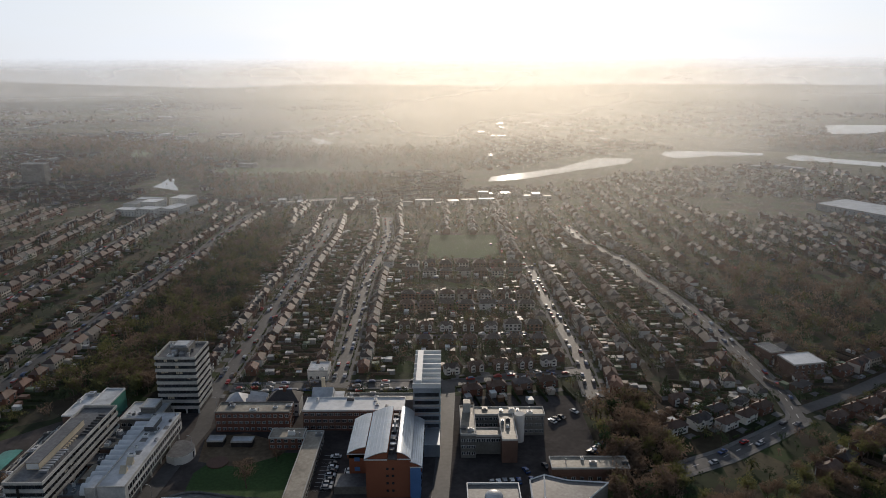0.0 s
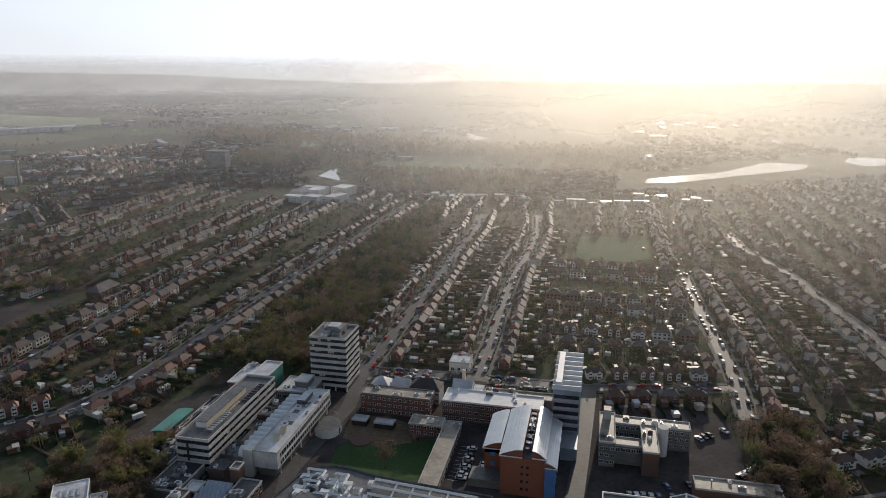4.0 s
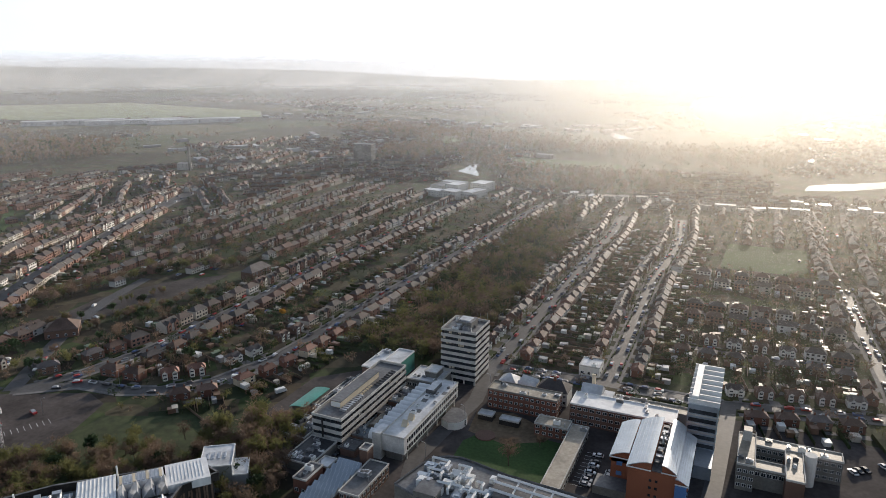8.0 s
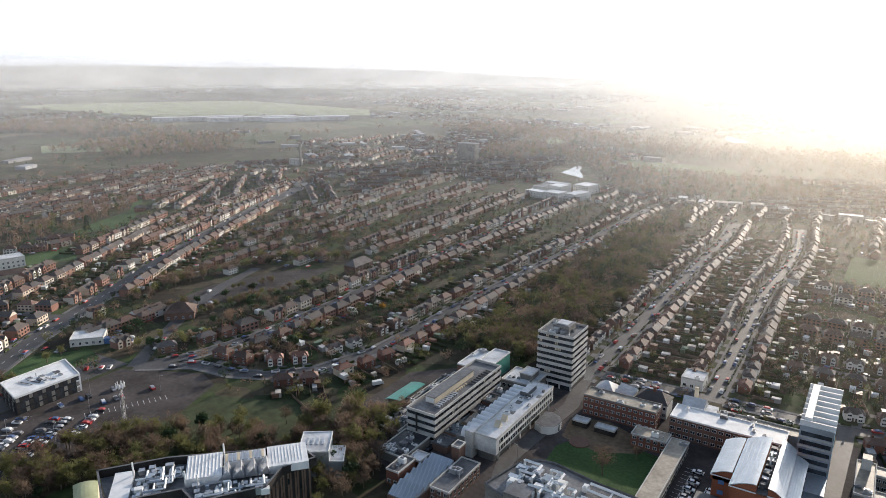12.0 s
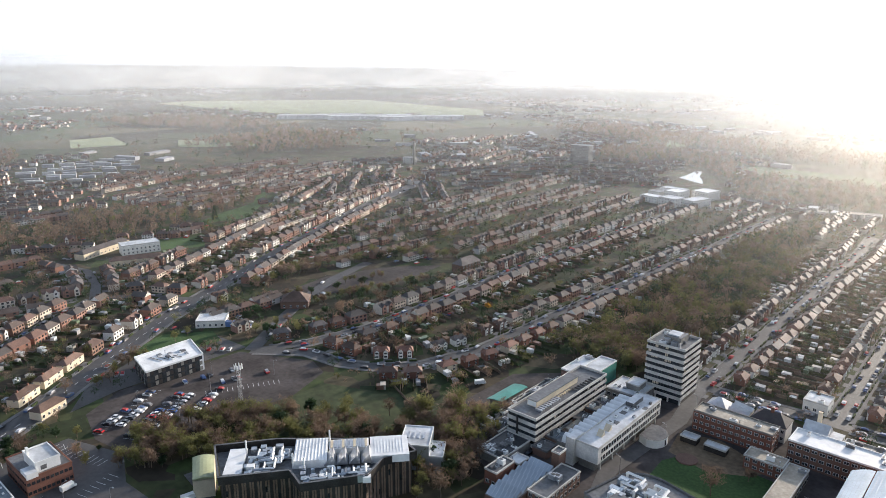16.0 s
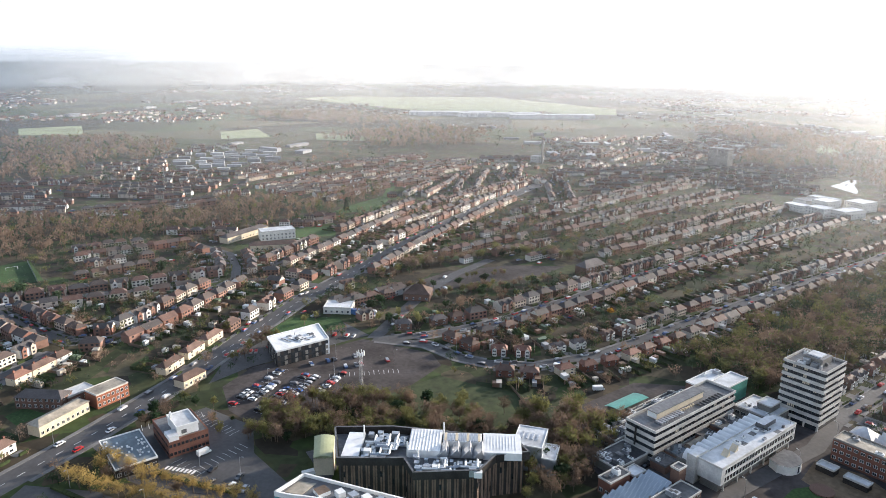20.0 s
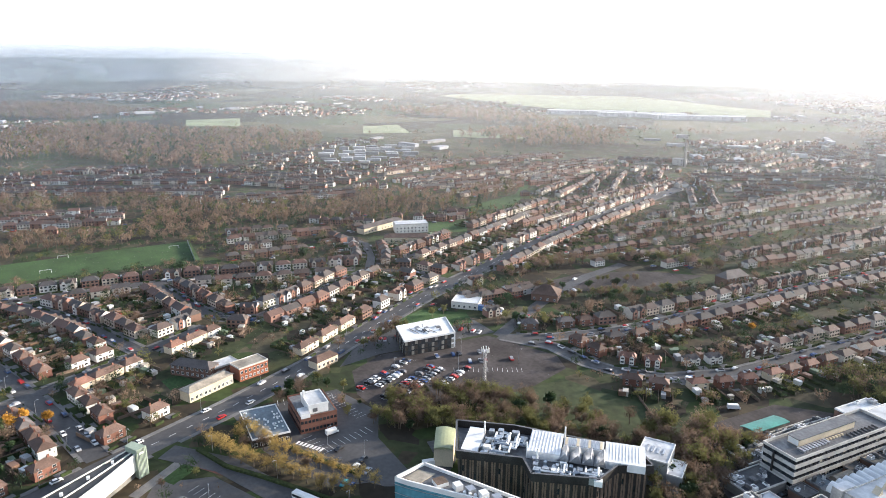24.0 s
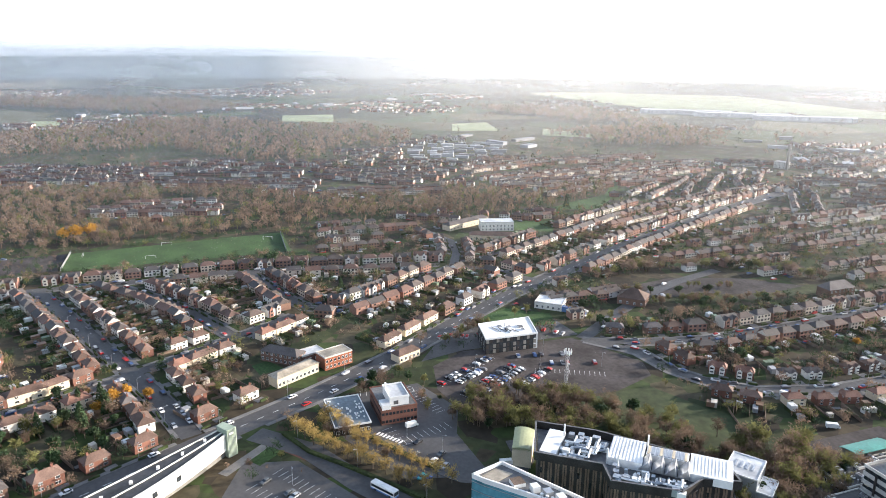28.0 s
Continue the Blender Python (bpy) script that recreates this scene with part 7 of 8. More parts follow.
thicket([(-248, 88), (-264, 106), (-262, 128), (-248, 150), (-226, 166), (-206, 146), (-216, 124), (-226, 112)], 4.6, 1, 0.85)
thicket([(-206, 146), (-226, 166), (-200, 182), (-176, 202), (-168, 192), (-180, 172)], 5.5, 2, 0.8)
thicket([(-150, 150), (-180, 190), (-176, 210), (-164, 226), (-152, 200), (-140, 166)], 5.5, 3, 0.9)
thicket([(-388, 250), (-398, 300), (-382, 360), (-340, 400), (-336, 412), (-392, 372), (-412, 300), (-396, 246)], 6, 5, 0.9)
thicket([(60, 212), (86, 218), (94, 252), (90, 290), (84, 294), (64, 262)], 6.5, 6, 0.95)
thicket([(92, 190), (130, 205), (176, 234), (206, 268), (196, 284), (168, 256), (120, 226), (88, 212)], 6.5, 9, 0.95)
thicket([(-128, 306), (-128, 420), (-150, 420), (-180, 300), (-164, 294)], 6, 7, 1.0)
thicket([(-346, 260), (-336, 300), (-328, 348), (-320, 348), (-328, 300), (-338, 256)], 4.5, 10, 0.6)
thicket([(-374, 262), (-352, 266), (-344, 262), (-356, 252), (-372, 252)], 5, 12, 0.7)
thicket([(-362, 300), (-352, 330), (-346, 330), (-356, 298)], 4.5, 13, 0.5)
thicket([(-190, 196), (-178, 226), (-160, 200), (-158, 180), (-172, 184)], 6, 11, 1.25)
thicket([(-332, 112), (-338, 150), (-352, 182), (-344, 150), (-334, 108)], 5, 8, 0.7)
for sort, mat in (("bare", TWIG), ("olive", TWIG_OLIVE)):
    trunk, crown = TREES[sort][1][0]
    for me, name, m in ((crown, "thicket", mat), (trunk, "thicket_trunks", BARK)):
        co = np.empty(len(me.vertices) * 3, np.float32)
        me.vertices.foreach_get("co", co)
        f = [tuple(q.vertices) for q in me.polygons if len(q.vertices) == 4]
        v, f, _ = strew(co.reshape(-1, 3), f, [0] * len(f), [q for k, q in COPSES if k == sort])
        single(name, bulk(name, v, f, None, [m]), [], "dense stand of bare winter trees by the campus" if name == "thicket" else "slim trunks of the dense winter trees", "trees", kind="stuff")


def wood_mass():
    """Far woods and garden trees: trunks and sliver crowns, joined."""
    rng, r = np.random.default_rng(12), random.Random(12)
    kinds, light, tiny = [], [], []
    for k, (n, long, wide) in enumerate(((120, 0.6, 0.19), (116, 0.6, 0.19), (110, 0.55, 0.21), (40, 0.7, 0.38), (38, 0.7, 0.38), (36, 0.66, 0.4), (14, 1.1, 0.7), (14, 1.1, 0.7), (13, 1.05, 0.74))):
        ends = np.array([(r.uniform(-2.7, 2.7), r.uniform(-2.7, 2.7), r.uniform(2.6, 7.8), r.uniform(1.0, 1.7)) for _ in range(12)])
        v, f = twigs(rng, ends, n, long, wide)
        s = Shape().tube((0, 0, -0.3), (0, 0, 5), 0.25, 0.12, 4)
        box = [q for q in s.f if len(q) == 4]
        (kinds if k < 3 else light if k < 6 else tiny).append((np.concatenate([v, np.array(s.v)]), np.concatenate([f, np.array(box)[:4] + len(v)])))
    spots = {"brown": [], "green": [], "olive": []}
    for n, w in enumerate(WOODS):
        xs, ys = [p[0] for p in w], [p[1] for p in w]
        area = (max(xs) - min(xs)) * (max(ys) - min(ys))
        gap = 5.9 if n in (0, 5) else 7.5 if n in (1, 2) else 9.5 if n in (6, 7) else 13
        for _ in range(min(4200, int(area / gap ** 2))):
            x, y = r.uniform(min(xs), max(xs)), r.uniform(min(ys), max(ys))
            if inside(x, y, w) and not inside(x, y, GAP_IN_WOOD) and (n not in (0, 1, 2, 5, 6) or clear_of_roads(x, y, 2)):
                size = r.uniform(0.8, 1.35) * (1.5 if gap > 12 else 1)
                spots[r.choice(["brown", "olive", "olive", "brown", "green"] if n == 0 else ["brown"] * 8 + ["olive", "green"])].append((x, y, hill(x, y), r.uniform(0, 6.3), size, size))
    homes = [(x, y) for x, y, *_ in SPOTS] + [(q[0], q[1]) for q in FAR]
    for x, y in homes:
        far = math.hypot(x, y)
        for _ in range(3 if far < 650 else 2 if far < 1100 else 1):
            a, d = r.uniform(0, 6.3), r.uniform(10, 22)
            px, py = x + d * math.cos(a), y + d * math.sin(a)
            if r.random() < 0.8 and (far > 860 or clear_of_roads(px, py, 1.5) and not any(inside(px, py, p) for p in SITES)):
                size = r.uniform(0.3, 0.85)
                spots[r.choice(["brown", "brown", "green", "green", "olive"])].append((px, py, hill(px, py), r.uniform(0, 6.3), size * 1.1, size))
    for _ in range(15000):  # trees and shrubs in the blocks between the streets
        x, y = r.uniform(-620, 330), r.uniform(-150, 720)
        if 230 < math.hypot(x, y) < 760 and free(x, y) and clear_of_roads(x, y, 2) and not any(inside(x, y, p) for p in SITES) and math.atan2(x, y + 60) < 0.75:
            if all(abs(x - h[0]) + abs(y - h[1]) > 8 for h in homes[:900]):
                size = 0.22 + 0.65 * r.random() ** 1.8
                spots[r.choice(["brown", "brown", "green", "green", "green", "olive"])].append((x, y, 0, r.uniform(0, 6.3), size * 1.15, size))
    for _ in range(7500):  # hedgerow trees of the far plain
        a, d = radians(r.uniform(-45, 100)), r.uniform(900, 3900)
        x, y = -d * math.sin(a), d * math.cos(a)
        if noise.noise((x / 160, y / 160, 7)) > -0.02 and free(x, y):
            spots[r.choice(["brown", "brown", "green"])].append((x, y, hill(x, y), r.uniform(0, 6.3), r.uniform(1.0, 2.2), r.uniform(0.8, 1.3)))
    def fine(q):
        return math.hypot(q[0], q[1]) < 620 and q[4] > 0.5

    def small(q):
        return not fine(q) and (math.hypot(q[0], q[1]) > 980 or q[5] < 0.42)

    for sort, mat, label in (("brown", TWIG, "bare brown winter trees in woods and gardens"), ("green", LEAF_DARK, "dark evergreen trees and shrubs in gardens"), ("olive", TWIG_OLIVE, "yellow-green winter trees and shrubs")):
        vs, fs, base = [], [], 0
        for k in range(3):
            rows = spots[sort][k::3]
            for kind, mine in ((kinds[k], [q for q in rows if fine(q)]), (light[k], [q for q in rows if not fine(q) and not small(q)]), (tiny[k], [q for q in rows if small(q)])):
                if mine:
                    v, f, _ = strew(*kind, [0] * len(kind[1]), mine)
                    vs.append(v), fs.append(f + base)
                    base += len(v)
        single("woodland", bulk("woodland", np.concatenate(vs), np.concatenate(fs), None, [mat]), [], label, "trees", kind="stuff")


wood_mass()


def garden_clutter():
    """Fences, sheds and hedges behind the houses, joined."""
    r = random.Random(31)
    fence, shed, hedge, patio = Shape(), Shape(), Shape(), Shape()

    def put(s, x, y, turn, a0, a1, b0, b1, z0, z1):
        c, q = math.cos(turn), math.sin(turn)
        s.prism([(x + c * a - q * b, y + q * a + c * b) for a, b in ((a0, b0), (a1, b0), (a1, b1), (a0, b1))], z0, z1)

    for x, y, turn, _ in SPOTS:
        if math.hypot(x, y) > 640:
            continue
        for a in (-6.3, 0, 6.3):
            end = r.uniform(13, 19)
            put(fence if r.random() < 0.6 else hedge, x, y, turn, a - 0.1, a + 0.1, 3.9, end, -0.1, r.uniform(1.3, 1.8))
        put(hedge, x, y, turn, -6, -2, -8, -7.4, -0.1, r.uniform(0.8, 1.4))
        if r.random() < 0.7:
            put(hedge, x, y, turn, 2.0, 6, -8, -7.4, -0.1, r.uniform(0.8, 1.4))
        for _ in range(2):
            if r.random() < 0.75:
                a, b, w, d = r.uniform(-5.2, 5.2), r.uniform(7.5, 15), r.uniform(1.0, 1.8), r.uniform(0.9, 2.2)
                put(shed, x, y, turn, a - w, a + w, b - d, b + d, -0.1, r.uniform(1.8, 2.5))
        if r.random() < 0.6:
            a = r.choice((-3.8, 3.6))
            put(shed, x, y, turn, a - 1.5, a + 1.5, 3.75, r.uniform(6.6, 8), -0.1, 2.6)
        put(patio, x, y, turn, -5.6, -1, 3.8, r.uniform(5.5, 8), -0.1, 0.05), put(patio, x, y, turn, 1, 5.6, -7.3, -3.8, -0.1, 0.05)
    sheds = surface("sheds_and_extensions", (0.3, 0.3, 0.3), 0.5, grain=(2, 0.1), stain=(0.2, 0.15), island=[(0.62, 0.62, 0.6), (0.16, 0.1, 0.06), (0.3, 0.3, 0.3), (0.12, 0.16, 0.1), (0.5, 0.45, 0.38), (0.2, 0.12, 0.08)])
    single("garden_fences", fence, TIMBER, "weathered board fences between back gardens", "fence", kind="stuff")
    single("garden_hedges", hedge, HEDGE, "clipped green hedges round front gardens", "hedge", kind="stuff")
    single("garden_sheds", shed, sheds, "sheds, greenhouses and flat-roofed extensions behind houses", "shed", kind="stuff")
    single("garden_patios", patio, PAVING, "paved patios and drives beside houses", "paving", kind="stuff")


garden_clutter()


patch("flats_lawn", [(-316, 19), (-328, 16), (-331, 24), (-320, 31)], LAWN, 0.03, "small mown lawn between flats", "lawn")
patch("corner_lawn", [(-246, 6), (-255, 16), (-247, 23), (-238, 12)], LAWN, 0.03, "mown corner lawn beside the path", "lawn")
patch("front_path", [(-238, -3), (-256, 17), (-253, 19.5), (-235, 0)], PAVING, 0.05, "pale paved path to the white block", "path")
patch("red_path", [(-250, 22), (-247, 20), (-236, 29), (-238, 32)], BRICK_RED, 0.05, "red brick footpath beside the trees", "path")


# ---- vehicles ----
def car(colour, name="car", long=4.3, wide=1.75, high=1.45):
    t = thing("car", "", "car", "parked cars")
    paint = surface(name + "_paint", colour, 0.25, grain=(3, 0.03), stain=(0.5, 0.05), spec=0.6)
    l, w = long / 2, wide / 2
    side = [(-l, 0.35), (-l, 0.75), (-l + 0.15, 0.85), (-l * 0.55, 0.92), (l * 0.9, 0.95), (l, 0.8), (l, 0.35)]
    s = Shape()
    k = len(side)
    s.v = [(x, -w, z) for x, z in side] + [(x, w, z) for x, z in side]
    s.f = [tuple(range(k)), tuple(range(2 * k - 1, k - 1, -1))] + [(i, k + i, k + (i + 1) % k, (i + 1) % k) for i in range(k)]
    s.m = [0] * len(s.f)
    part("body", s, paint, t)
    a, b, c, d = -l * 0.5, -l * 0.16, l * 0.55, l * 0.88
    q = w - 0.14
    part("cabin", Shape().hull([(a, -w + 0.05, 0.9), (d, -w + 0.05, 0.9), (d, w - 0.05, 0.9), (a, w - 0.05, 0.9), (b, -q, high - 0.06), (c, -q, high - 0.06), (c, q, high - 0.06), (b, q, high - 0.06)],
                               [(0, 1, 5, 4), (1, 2, 6, 5), (2, 3, 7, 6), (3, 0, 4, 7), (4, 5, 6, 7)]), GLASS_DARK, t, "dark window glass")
    part("roof", Shape().hull([(b - 0.05, -q, high - 0.06), (c + 0.05, -q, high - 0.06), (c + 0.05, q, high - 0.06), (b - 0.05, q, high - 0.06), (b + 0.1, -q + 0.1, high), (c - 0.1, -q + 0.1, high), (c - 0.1, q - 0.1, high), (b + 0.1, q - 0.1, high)],
                              [(3, 2, 1, 0), (0, 1, 5, 4), (1, 2, 6, 5), (2, 3, 7, 6), (3, 0, 4, 7), (4, 5, 6, 7)]), paint, t)
    for x in (-l * 0.62, l * 0.62):
        for y in (-w + 0.08, w - 0.08):
            if "wheel" not in SHARED:
                SHARED["wheel"] = Shape().tube((0, -0.1, 0), (0, 0.1, 0), 0.33, 0.33, 10).mesh("wheel", RUBBER)
            part("wheel", SHARED["wheel"], [], t, at=pose(x, y, 0.33))
    return t


CARS = [car(c, n) for n, c in (("white", (0.72, 0.72, 0.72)), ("silver", (0.38, 0.39, 0.41)), ("black", (0.02, 0.02, 0.024)), ("red", (0.4, 0.02, 0.02)), ("blue", (0.04, 0.08, 0.22)), ("grey", (0.11, 0.115, 0.12)), ("teal", (0.06, 0.3, 0.34)))]
CAR_LABELS = ["white parked hatchback car with dark windows", "silver parked hatchback car on the tarmac", "black parked car with glossy paint", "bright red parked hatchback car", "dark blue parked car", "dark grey parked car", "turquoise parked hatchback car"]
for c, l in zip(CARS, CAR_LABELS):
    tagged(c, l)
PARKED = []  # x, y, turn in degrees


def bays(x0, y0, x1, y1, n, fill, seed, lean=90):
    r = random.Random(seed)
    a, b = Vector((x0, y0)), Vector((x1, y1))
    turn = math.degrees(math.atan2((b - a).y, (b - a).x)) + lean
    for k in range(n):
        if r.random() < fill:
            p = a.lerp(b, (k + 0.5) / n)
            PARKED.append((p.x + r.uniform(-0.2, 0.2), p.y + r.uniform(-0.3, 0.3), turn + r.uniform(-3, 3) + r.choice((0, 180))))


bays(-279, 97, -299, 131, 13, 0.75, 1), bays(-274, 100, -294, 135, 13, 0.7, 2), bays(-266, 104, -287, 139, 13, 0.8, 3)
bays(-261.5, 107, -282, 142, 13, 0.55, 4), bays(-258, 118, -275, 150, 12, 0.45, 5), bays(-266, 134, -279, 157, 9, 0.6, 6)
bays(-297, 142, -289, 178, 13, 0.25, 7), bays(-285, 152, -274, 188, 14, 0.2, 8), bays(-334, 118, -326, 131, 5, 0.6, 9), bays(-327, 171, -311, 185, 6, 0.5, 10)
bays(-328, 136, -330, 160, 9, 0.5, 11), bays(-337, 150, -330, 172, 7, 0.4, 12)
bays(-43.5, 224, -43, 248, 9, 0.8, 13), bays(-36.5, 222, -36, 238, 6, 0.8, 14)
bays(14, 228, 34, 230, 8, 0.5, 15), bays(30, 236, 46, 242, 6, 0.7, 16), bays(58, 248, 66, 256, 5, 0.9, 17), bays(46, 274, 62, 286, 7, 0.7, 18)
bays(-232, 66, -214, 78, 8, 0.55, 19), bays(-222, 58, -208, 70, 6, 0.6, 20), bays(-228, 12, -204, 30, 10, 0.35, 21), bays(-238, 70, -222, 80, 6, 0.4, 22)
bays(-96, 304, -64, 306, 11, 0.7, 23, 0), bays(-48, 305, -6, 307, 14, 0.7, 24, 0), bays(-150, 205, -128, 204, 6, 0.4, 25)
bays(-350, 262, -352, 300, 8, 0.35, 26), bays(-334, 205, -342, 212, 4, 0.7, 27), bays(-366, 176, -352, 180, 5, 0.6, 28)


def kerb_cars(name, step, fill, seed):
    half, line = ROADS[name]
    r = random.Random(seed)
    for d in (-1, 1):
        for p, w in stepped(shifted(line, d * (half - 1.0)), step):
            if r.random() < fill and clear_of_roads(p.x, p.y, 1.5, (name,)):
                PARKED.append((p.x, p.y, math.degrees(math.atan2(w.y, w.x)) + r.choice((0, 180))))


for n, (name, step, fill) in enumerate((("avenue_west", 8, 0.45), ("avenue_far_west", 8, 0.4), ("avenue_mid", 7.5, 0.5), ("avenue_east", 7, 0.6), ("street_south", 7, 0.6), ("street_second", 8, 0.4), ("street_third", 8, 0.4),
                                        ("street_east", 7.5, 0.5), ("hill_road", 14, 0.3), ("side_street", 8, 0.4), ("cross_street", 9, 0.4), ("curved_street", 9, 0.4), ("diagonal_street", 9, 0.4), ("field_street", 9, 0.35), ("main_road", 16, 0.45), ("station_road", 14, 0.2))):
    kerb_cars(name, step, fill, n)
PARKED.sort(key=lambda c: math.hypot(c[0], c[1]))
used = set()
for k, (x, y, turn) in enumerate(PARKED[:95]):
    sort = random.Random(k * 7 + 3).choice((0, 0, 0, 1, 1, 2, 2, 3, 4, 5, 5, 6 if k % 3 == 0 else 2))
    at = pose(x, y, 0.12 if clear_of_roads(x, y, 0) is False else 0.05, 0, 0, turn)
    if sort in used:
        copy_thing(CARS[sort], at)
    else:
        CARS[sort].matrix_basis = at
        used.add(sort)


def far_cars():
    s = Shape().box(-2.1, 2.1, -0.85, 0.85, 0.25, 0.95)
    s.hull([(-1.1, -0.8, 0.95), (1.9, -0.8, 0.95), (1.9, 0.8, 0.95), (-1.1, 0.8, 0.95), (-0.5, -0.68, 1.45), (1.3, -0.68, 1.45), (1.3, 0.68, 1.45), (-0.5, 0.68, 1.45)], [(0, 1, 5, 4), (1, 2, 6, 5), (2, 3, 7, 6), (3, 0, 4, 7), (4, 5, 6, 7)])
    v, f, m = tri(s)
    r = random.Random(8)
    rows = [(x, y, 0.05, radians(t), 1, 1) for x, y, t in PARKED[95:]]
    for q in FAR:
        for _ in range(2):
            if r.random() < 0.35:
                a = r.uniform(0, 6.3)
                rows.append((q[0] + 11 * math.cos(a), q[1] + 11 * math.sin(a), q[2] + 0.05, q[3], 1, 1))
    v, f, m = strew(v, f, m, rows)
    single("distant_cars", bulk("distant_cars", v, f, m, [CARS_FAR]), [], "cars parked along the far streets and drives", "cars", kind="stuff")


far_cars()


def bus():
    t = thing("bus", "white and blue single-decker bus on the tree-lined road", "bus", at=pose(-207, 52, 0.15, 0, 0, 33))
    part("body", Shape().box(-5.5, 5.5, -1.25, 1.25, 0.35, 2.95), PAINT_WHITE, t)
    part("skirt", Shape().box(-5.55, 5.55, -1.28, 1.28, 0.3, 0.9), PAINT_BLUE, t)
    part("windows", Shape().box(-5.2, 5.2, -1.29, 1.29, 1.4, 2.4).box(5.4, 5.56, -1.1, 1.1, 1.2, 2.6), GLASS_DARK, t)
    part("roof_pod", Shape().box(-4, -1, -0.9, 0.9, 2.95, 3.2), PAINT_WHITE, t)
    for x in (-3.4, 3.4):
        for y in (-1.15, 1.15):
            part("wheel", Shape().tube((x, y - 0.14, 0.48), (x, y + 0.14, 0.48), 0.48, 0.48, 12), RUBBER, t)


bus()


def van(x, y, turn):
    t = thing("van", "white panel van parked on the tarmac", "van", "parked vans", at=pose(x, y, 0.1, 0, 0, turn))
    part("body", Shape().prism([(-2.6, -0.95), (2.0, -0.95), (2.0, 0.95), (-2.6, 0.95)], 0.4, 2.3), PAINT_WHITE, t)
    part("bonnet", Shape().hull([(2.0, -0.95, 0.4), (2.9, -0.92, 0.4), (2.9, 0.92, 0.4), (2.0, 0.95, 0.4), (2.0, -0.95, 1.35), (2.8, -0.9, 1.1), (2.8, 0.9, 1.1), (2.0, 0.95, 1.35)],
                                [(0, 1, 5, 4), (1, 2, 6, 5), (2, 3, 7, 6), (4, 5, 6, 7)]), PAINT_WHITE, t)
    part("windscreen", Shape().hull([(2.02, -0.85, 1.36), (2.5, -0.85, 1.25), (2.5, 0.85, 1.25), (2.02, 0.85, 1.36), (2.02, -0.8, 2.15), (2.02, 0.8, 2.15)], [(1, 2, 5, 4), (0, 1, 4), (2, 3, 5)]), GLASS_DARK, t)
    for a in (-1.7, 1.8):
        for b in (-0.85, 0.85):
            part("wheel", SHARED["wheel"], [], t, at=pose(a, b, 0.33))


for q in ((-247, 74, 100), (-209, 100, 80), (-190, 240, 60), (-218, 243, 20), (-68, 265, 10), (-262, 2, 58)):
    van(*q)


# ---- road paint, posts ----
def dashes():
    s = Shape()
    for name in ("main_road", "hill_road"):
        z = 0.03 + 0.004 * list(ROADS).index(name) + 0.012
        half, line = ROADS[name]
        for off in (0,):
            for p, w in stepped(shifted(line, off), 8):
                if math.hypot(p.x, p.y) < 520 and clear_of_roads(p.x, p.y, 0, (name,)):
                    q = Vector((-w.y, w.x)) * 0.12
                    a, b = p - w * 1.6, p + w * 1.6
                    s.face([(*(a - q), z), (*(b - q), z), (*(b + q), z), (*(a + q), z)])
    single("road_markings", s, PAINT_WHITE, "worn white dashes along the roads", "road marking", kind="structure")
    s = Shape()

    def lines(x0, y0, x1, y1, n, long, z):
        a, b = Vector((x0, y0)), Vector((x1, y1))
        w = (b - a).normalized()
        side = Vector((-w.y, w.x))
        for k in range(n + 1):
            p = a.lerp(b, k / n)
            q = p + side * long
            s.face([(*(p - w * 0.07), z), (*(p + w * 0.07), z), (*(q + w * 0.07), z), (*(q - w * 0.07), z)])

    lines(-282, 84, -256, 92, 11, -5, 0.034), lines(-280, 60, -276, 84, 9, 5, 0.034), lines(-248, 62, -234, 66, 5, 4.5, 0.034)
    lines(-246, 88, -238, 62, 10, 5, 0.034), lines(-231, 16, -205, 33, 11, 4.8, 0.034), lines(-224, 6, -198, 23, 11, 4.8, 0.034), lines(-215, -4, -192, 12, 10, 4.8, 0.034)
    lines(-276.5, 98.5, -297, 134, 13, 4.6, 0.034), lines(-263.5, 105.5, -285, 141, 13, 4.6, 0.034), lines(-43.5, 224, -43, 248, 9, 4.8, 0.03)
    lines(-277, 146, -262, 176, 14, 4.6, 0.034)
    single("bay_lines", s, PAINT_WHITE, "white painted parking bay lines", "road marking", kind="structure")
    s = Shape()
    for k in range(8):
        x, y = -246 + 1.3 * k, 58.5 + 1.0 * k
        s.prism([(x, y), (x + 0.7, y + 0.5), (x - 0.6, y + 2.4), (x - 1.3, y + 1.9)], 0.02, 0.14)
    single("zebra_crossing", s, PAINT_WHITE, "white zebra crossing stripes on the asphalt", "crossing", kind="structure")


dashes()


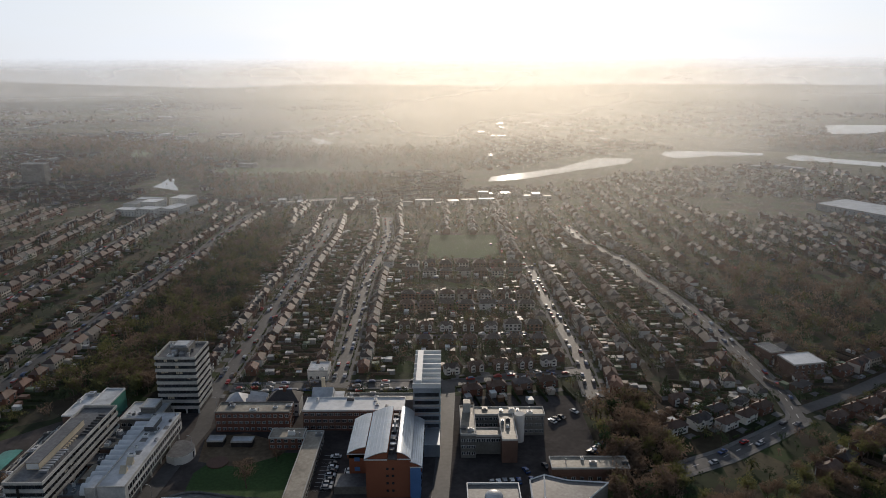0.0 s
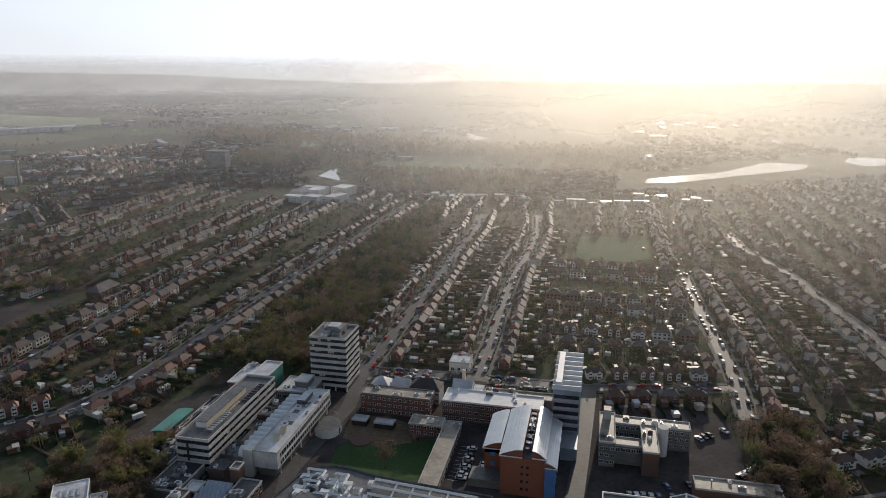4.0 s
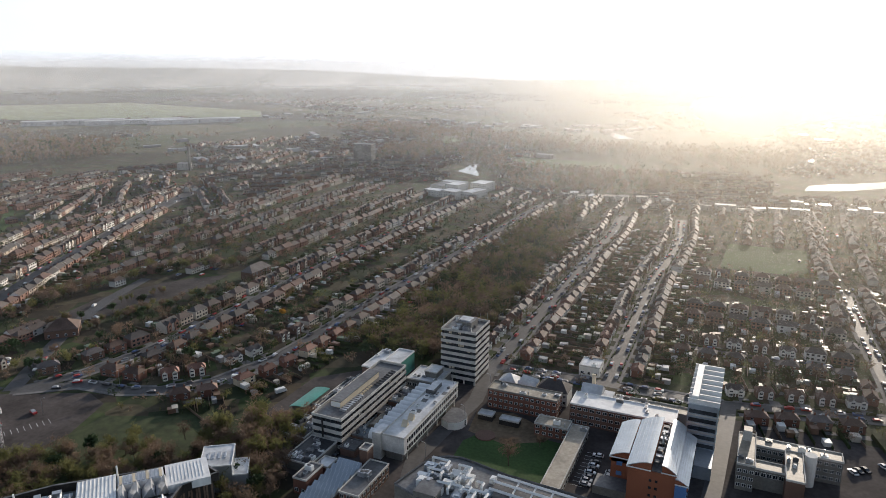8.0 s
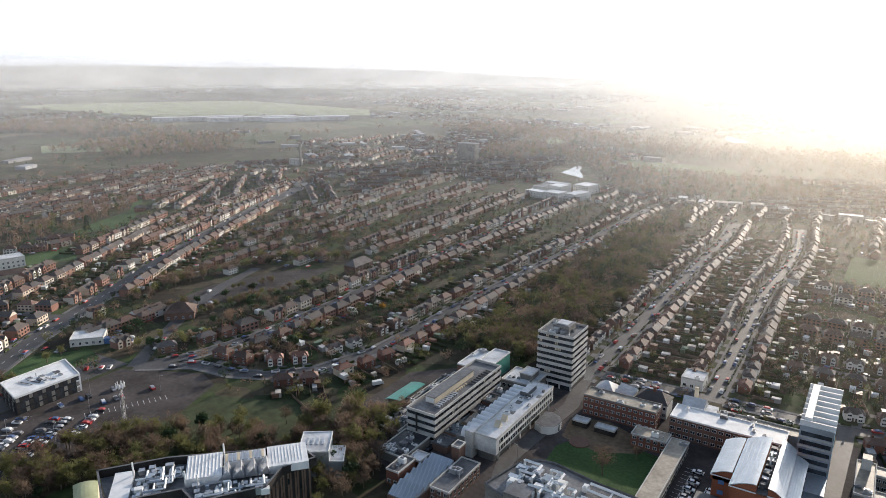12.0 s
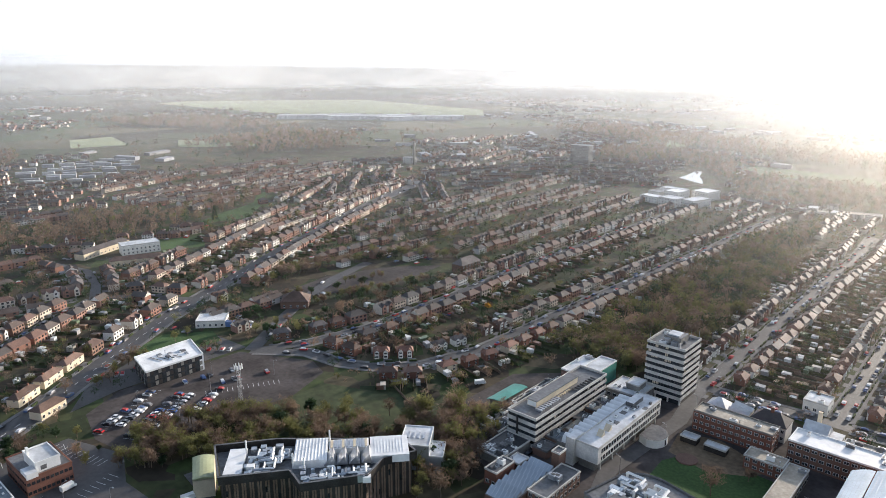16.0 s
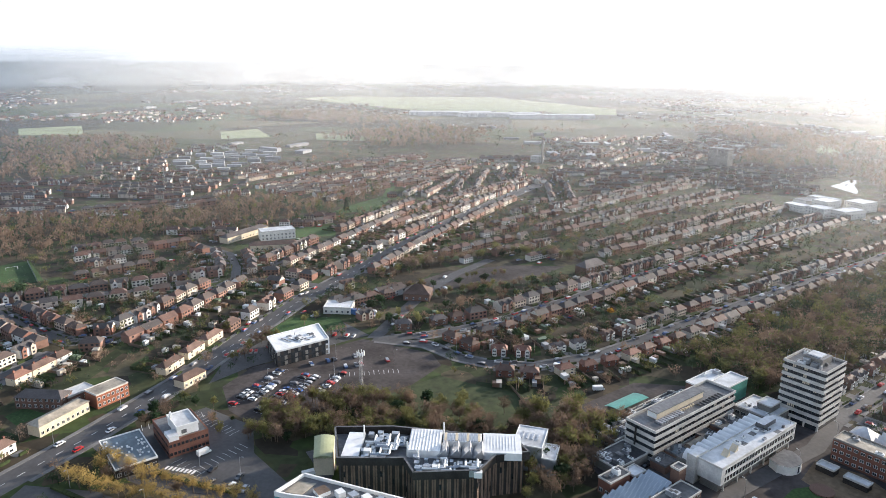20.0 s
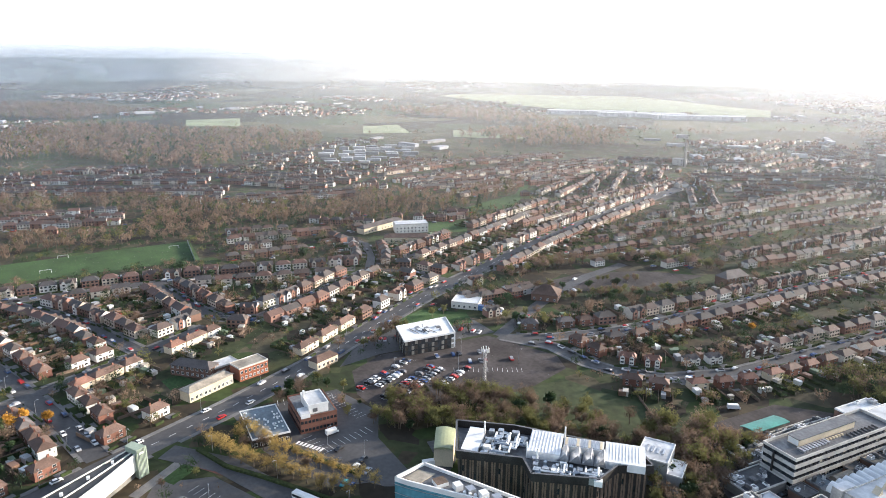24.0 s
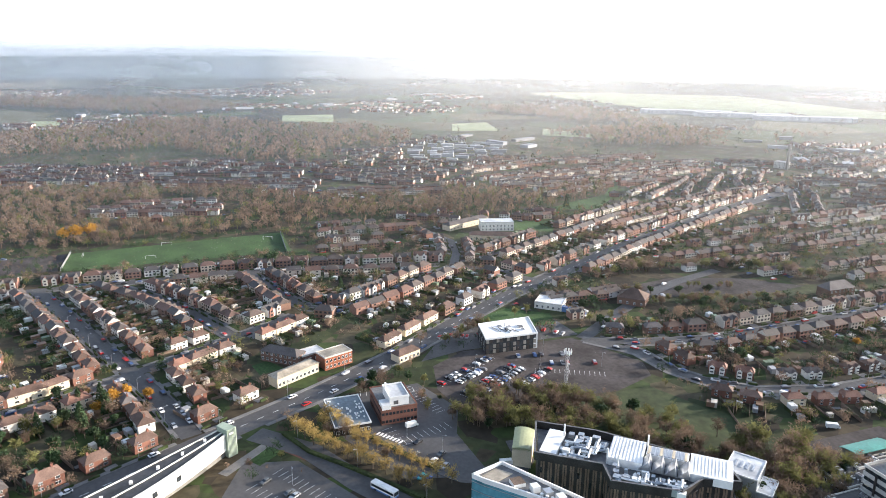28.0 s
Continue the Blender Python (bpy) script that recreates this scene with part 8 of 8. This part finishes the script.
def lamp_posts():
    post = thing("street_lamp", "slim grey street lamp with a bent arm", "street lamp", "street lamps")
    part("pole", Shape().tube((0, 0, -0.2), (0, 0, 7.5), 0.09, 0.06, 6), METAL_GREY, post)
    part("arm", Shape().tube((0, 0, 7.5), (1.3, 0, 7.9), 0.05, 0.04, 5), METAL_GREY, post)
    part("lantern", Shape().box(1.1, 1.8, -0.14, 0.14, 7.8, 7.98), METAL_GREY, post)
    spots = []
    for name in ("main_road", "avenue_mid", "avenue_west", "bus_road", "side_street", "campus_lane"):
        half, line = ROADS[name]
        for k, (p, w) in enumerate(stepped(shifted(line, half + 0.9), 34)):
            if math.hypot(p.x, p.y) < 420 and clear_of_roads(p.x, p.y, 0.4, (name,)):
                spots.append((p.x, p.y, math.degrees(math.atan2(w.y, w.x)) - 90))
    spots += [(-290, 120, 0), (-280, 150, 60), (-268, 128, 120), (-272, 180, 30), (-296, 160, 200), (-222, 22, 0), (-240, 70, 90), (-225, 80, 30)]
    for k, (x, y, turn) in enumerate(spots):
        at = pose(x, y, 0, 0, 0, turn)
        if k:
            copy_thing(post, at)
        else:
            post.matrix_basis = at


lamp_posts()


single("meadow_fence", Shape().box(-0.06, 0.06, -34, 34, -0.1, 1.4), TIMBER, "long board fence at the edge of the meadow", "fence", at=pose(-206, 205, 0, 0, 0, 68))
for x0, y0, x1, y1 in ((-585, 60, -527, 58), (-527, -98, -572, -98)):
    single("pitch_fence", ribbon([(x0, y0), (x1, y1)], 0.05, 2.2), METAL_GREY, "tall mesh fence beside the sports pitch", "fence")
for x, y, turn in ((-560, -88, 0), (-576, -30, 90), (-570, 48, 90), (-540, -40, 90)):
    g = thing("goal", "white football goal on the green pitch", "goal", "goals", at=pose(x, y, 0, 0, 0, turn))
    part("crossbar", Shape().tube((-3.6, 0, 2.4), (3.6, 0, 2.4), 0.09, 0.09, 6), PAINT_WHITE, g)
    for a in (-3.6, 3.6):
        part("post", Shape().tube((a, 0, -0.1), (a, 0, 2.4), 0.09, 0.09, 6), PAINT_WHITE, g)


# ---- mist: haze veils round the viewpoint ----
RINGS = [(300, 0.008, 4.0), (440, 0.022, 3.2), (660, 0.06, 2.4), (960, 0.115, 1.7), (1450, 0.2, 0.7), (2300, 0.3, -0.1), (3500, 0.58, -0.6)]  # radius, thickness, how much more toward the sun to paint its glow and glare
# Veil sheets ringed about the viewpoint stand in for haze growing with distance
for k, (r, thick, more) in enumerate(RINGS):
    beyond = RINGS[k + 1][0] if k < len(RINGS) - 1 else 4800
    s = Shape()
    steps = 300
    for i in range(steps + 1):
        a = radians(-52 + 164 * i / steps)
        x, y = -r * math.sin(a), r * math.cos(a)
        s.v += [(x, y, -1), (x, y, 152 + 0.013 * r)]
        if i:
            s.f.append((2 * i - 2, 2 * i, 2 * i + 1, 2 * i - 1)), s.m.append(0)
    single("mist", s, mist_material("mist", thick, 150 * (1 - r / beyond), r, more), "thin mist veil ringed round the viewpoint, its sun glow painted in", "mist", kind="stuff")
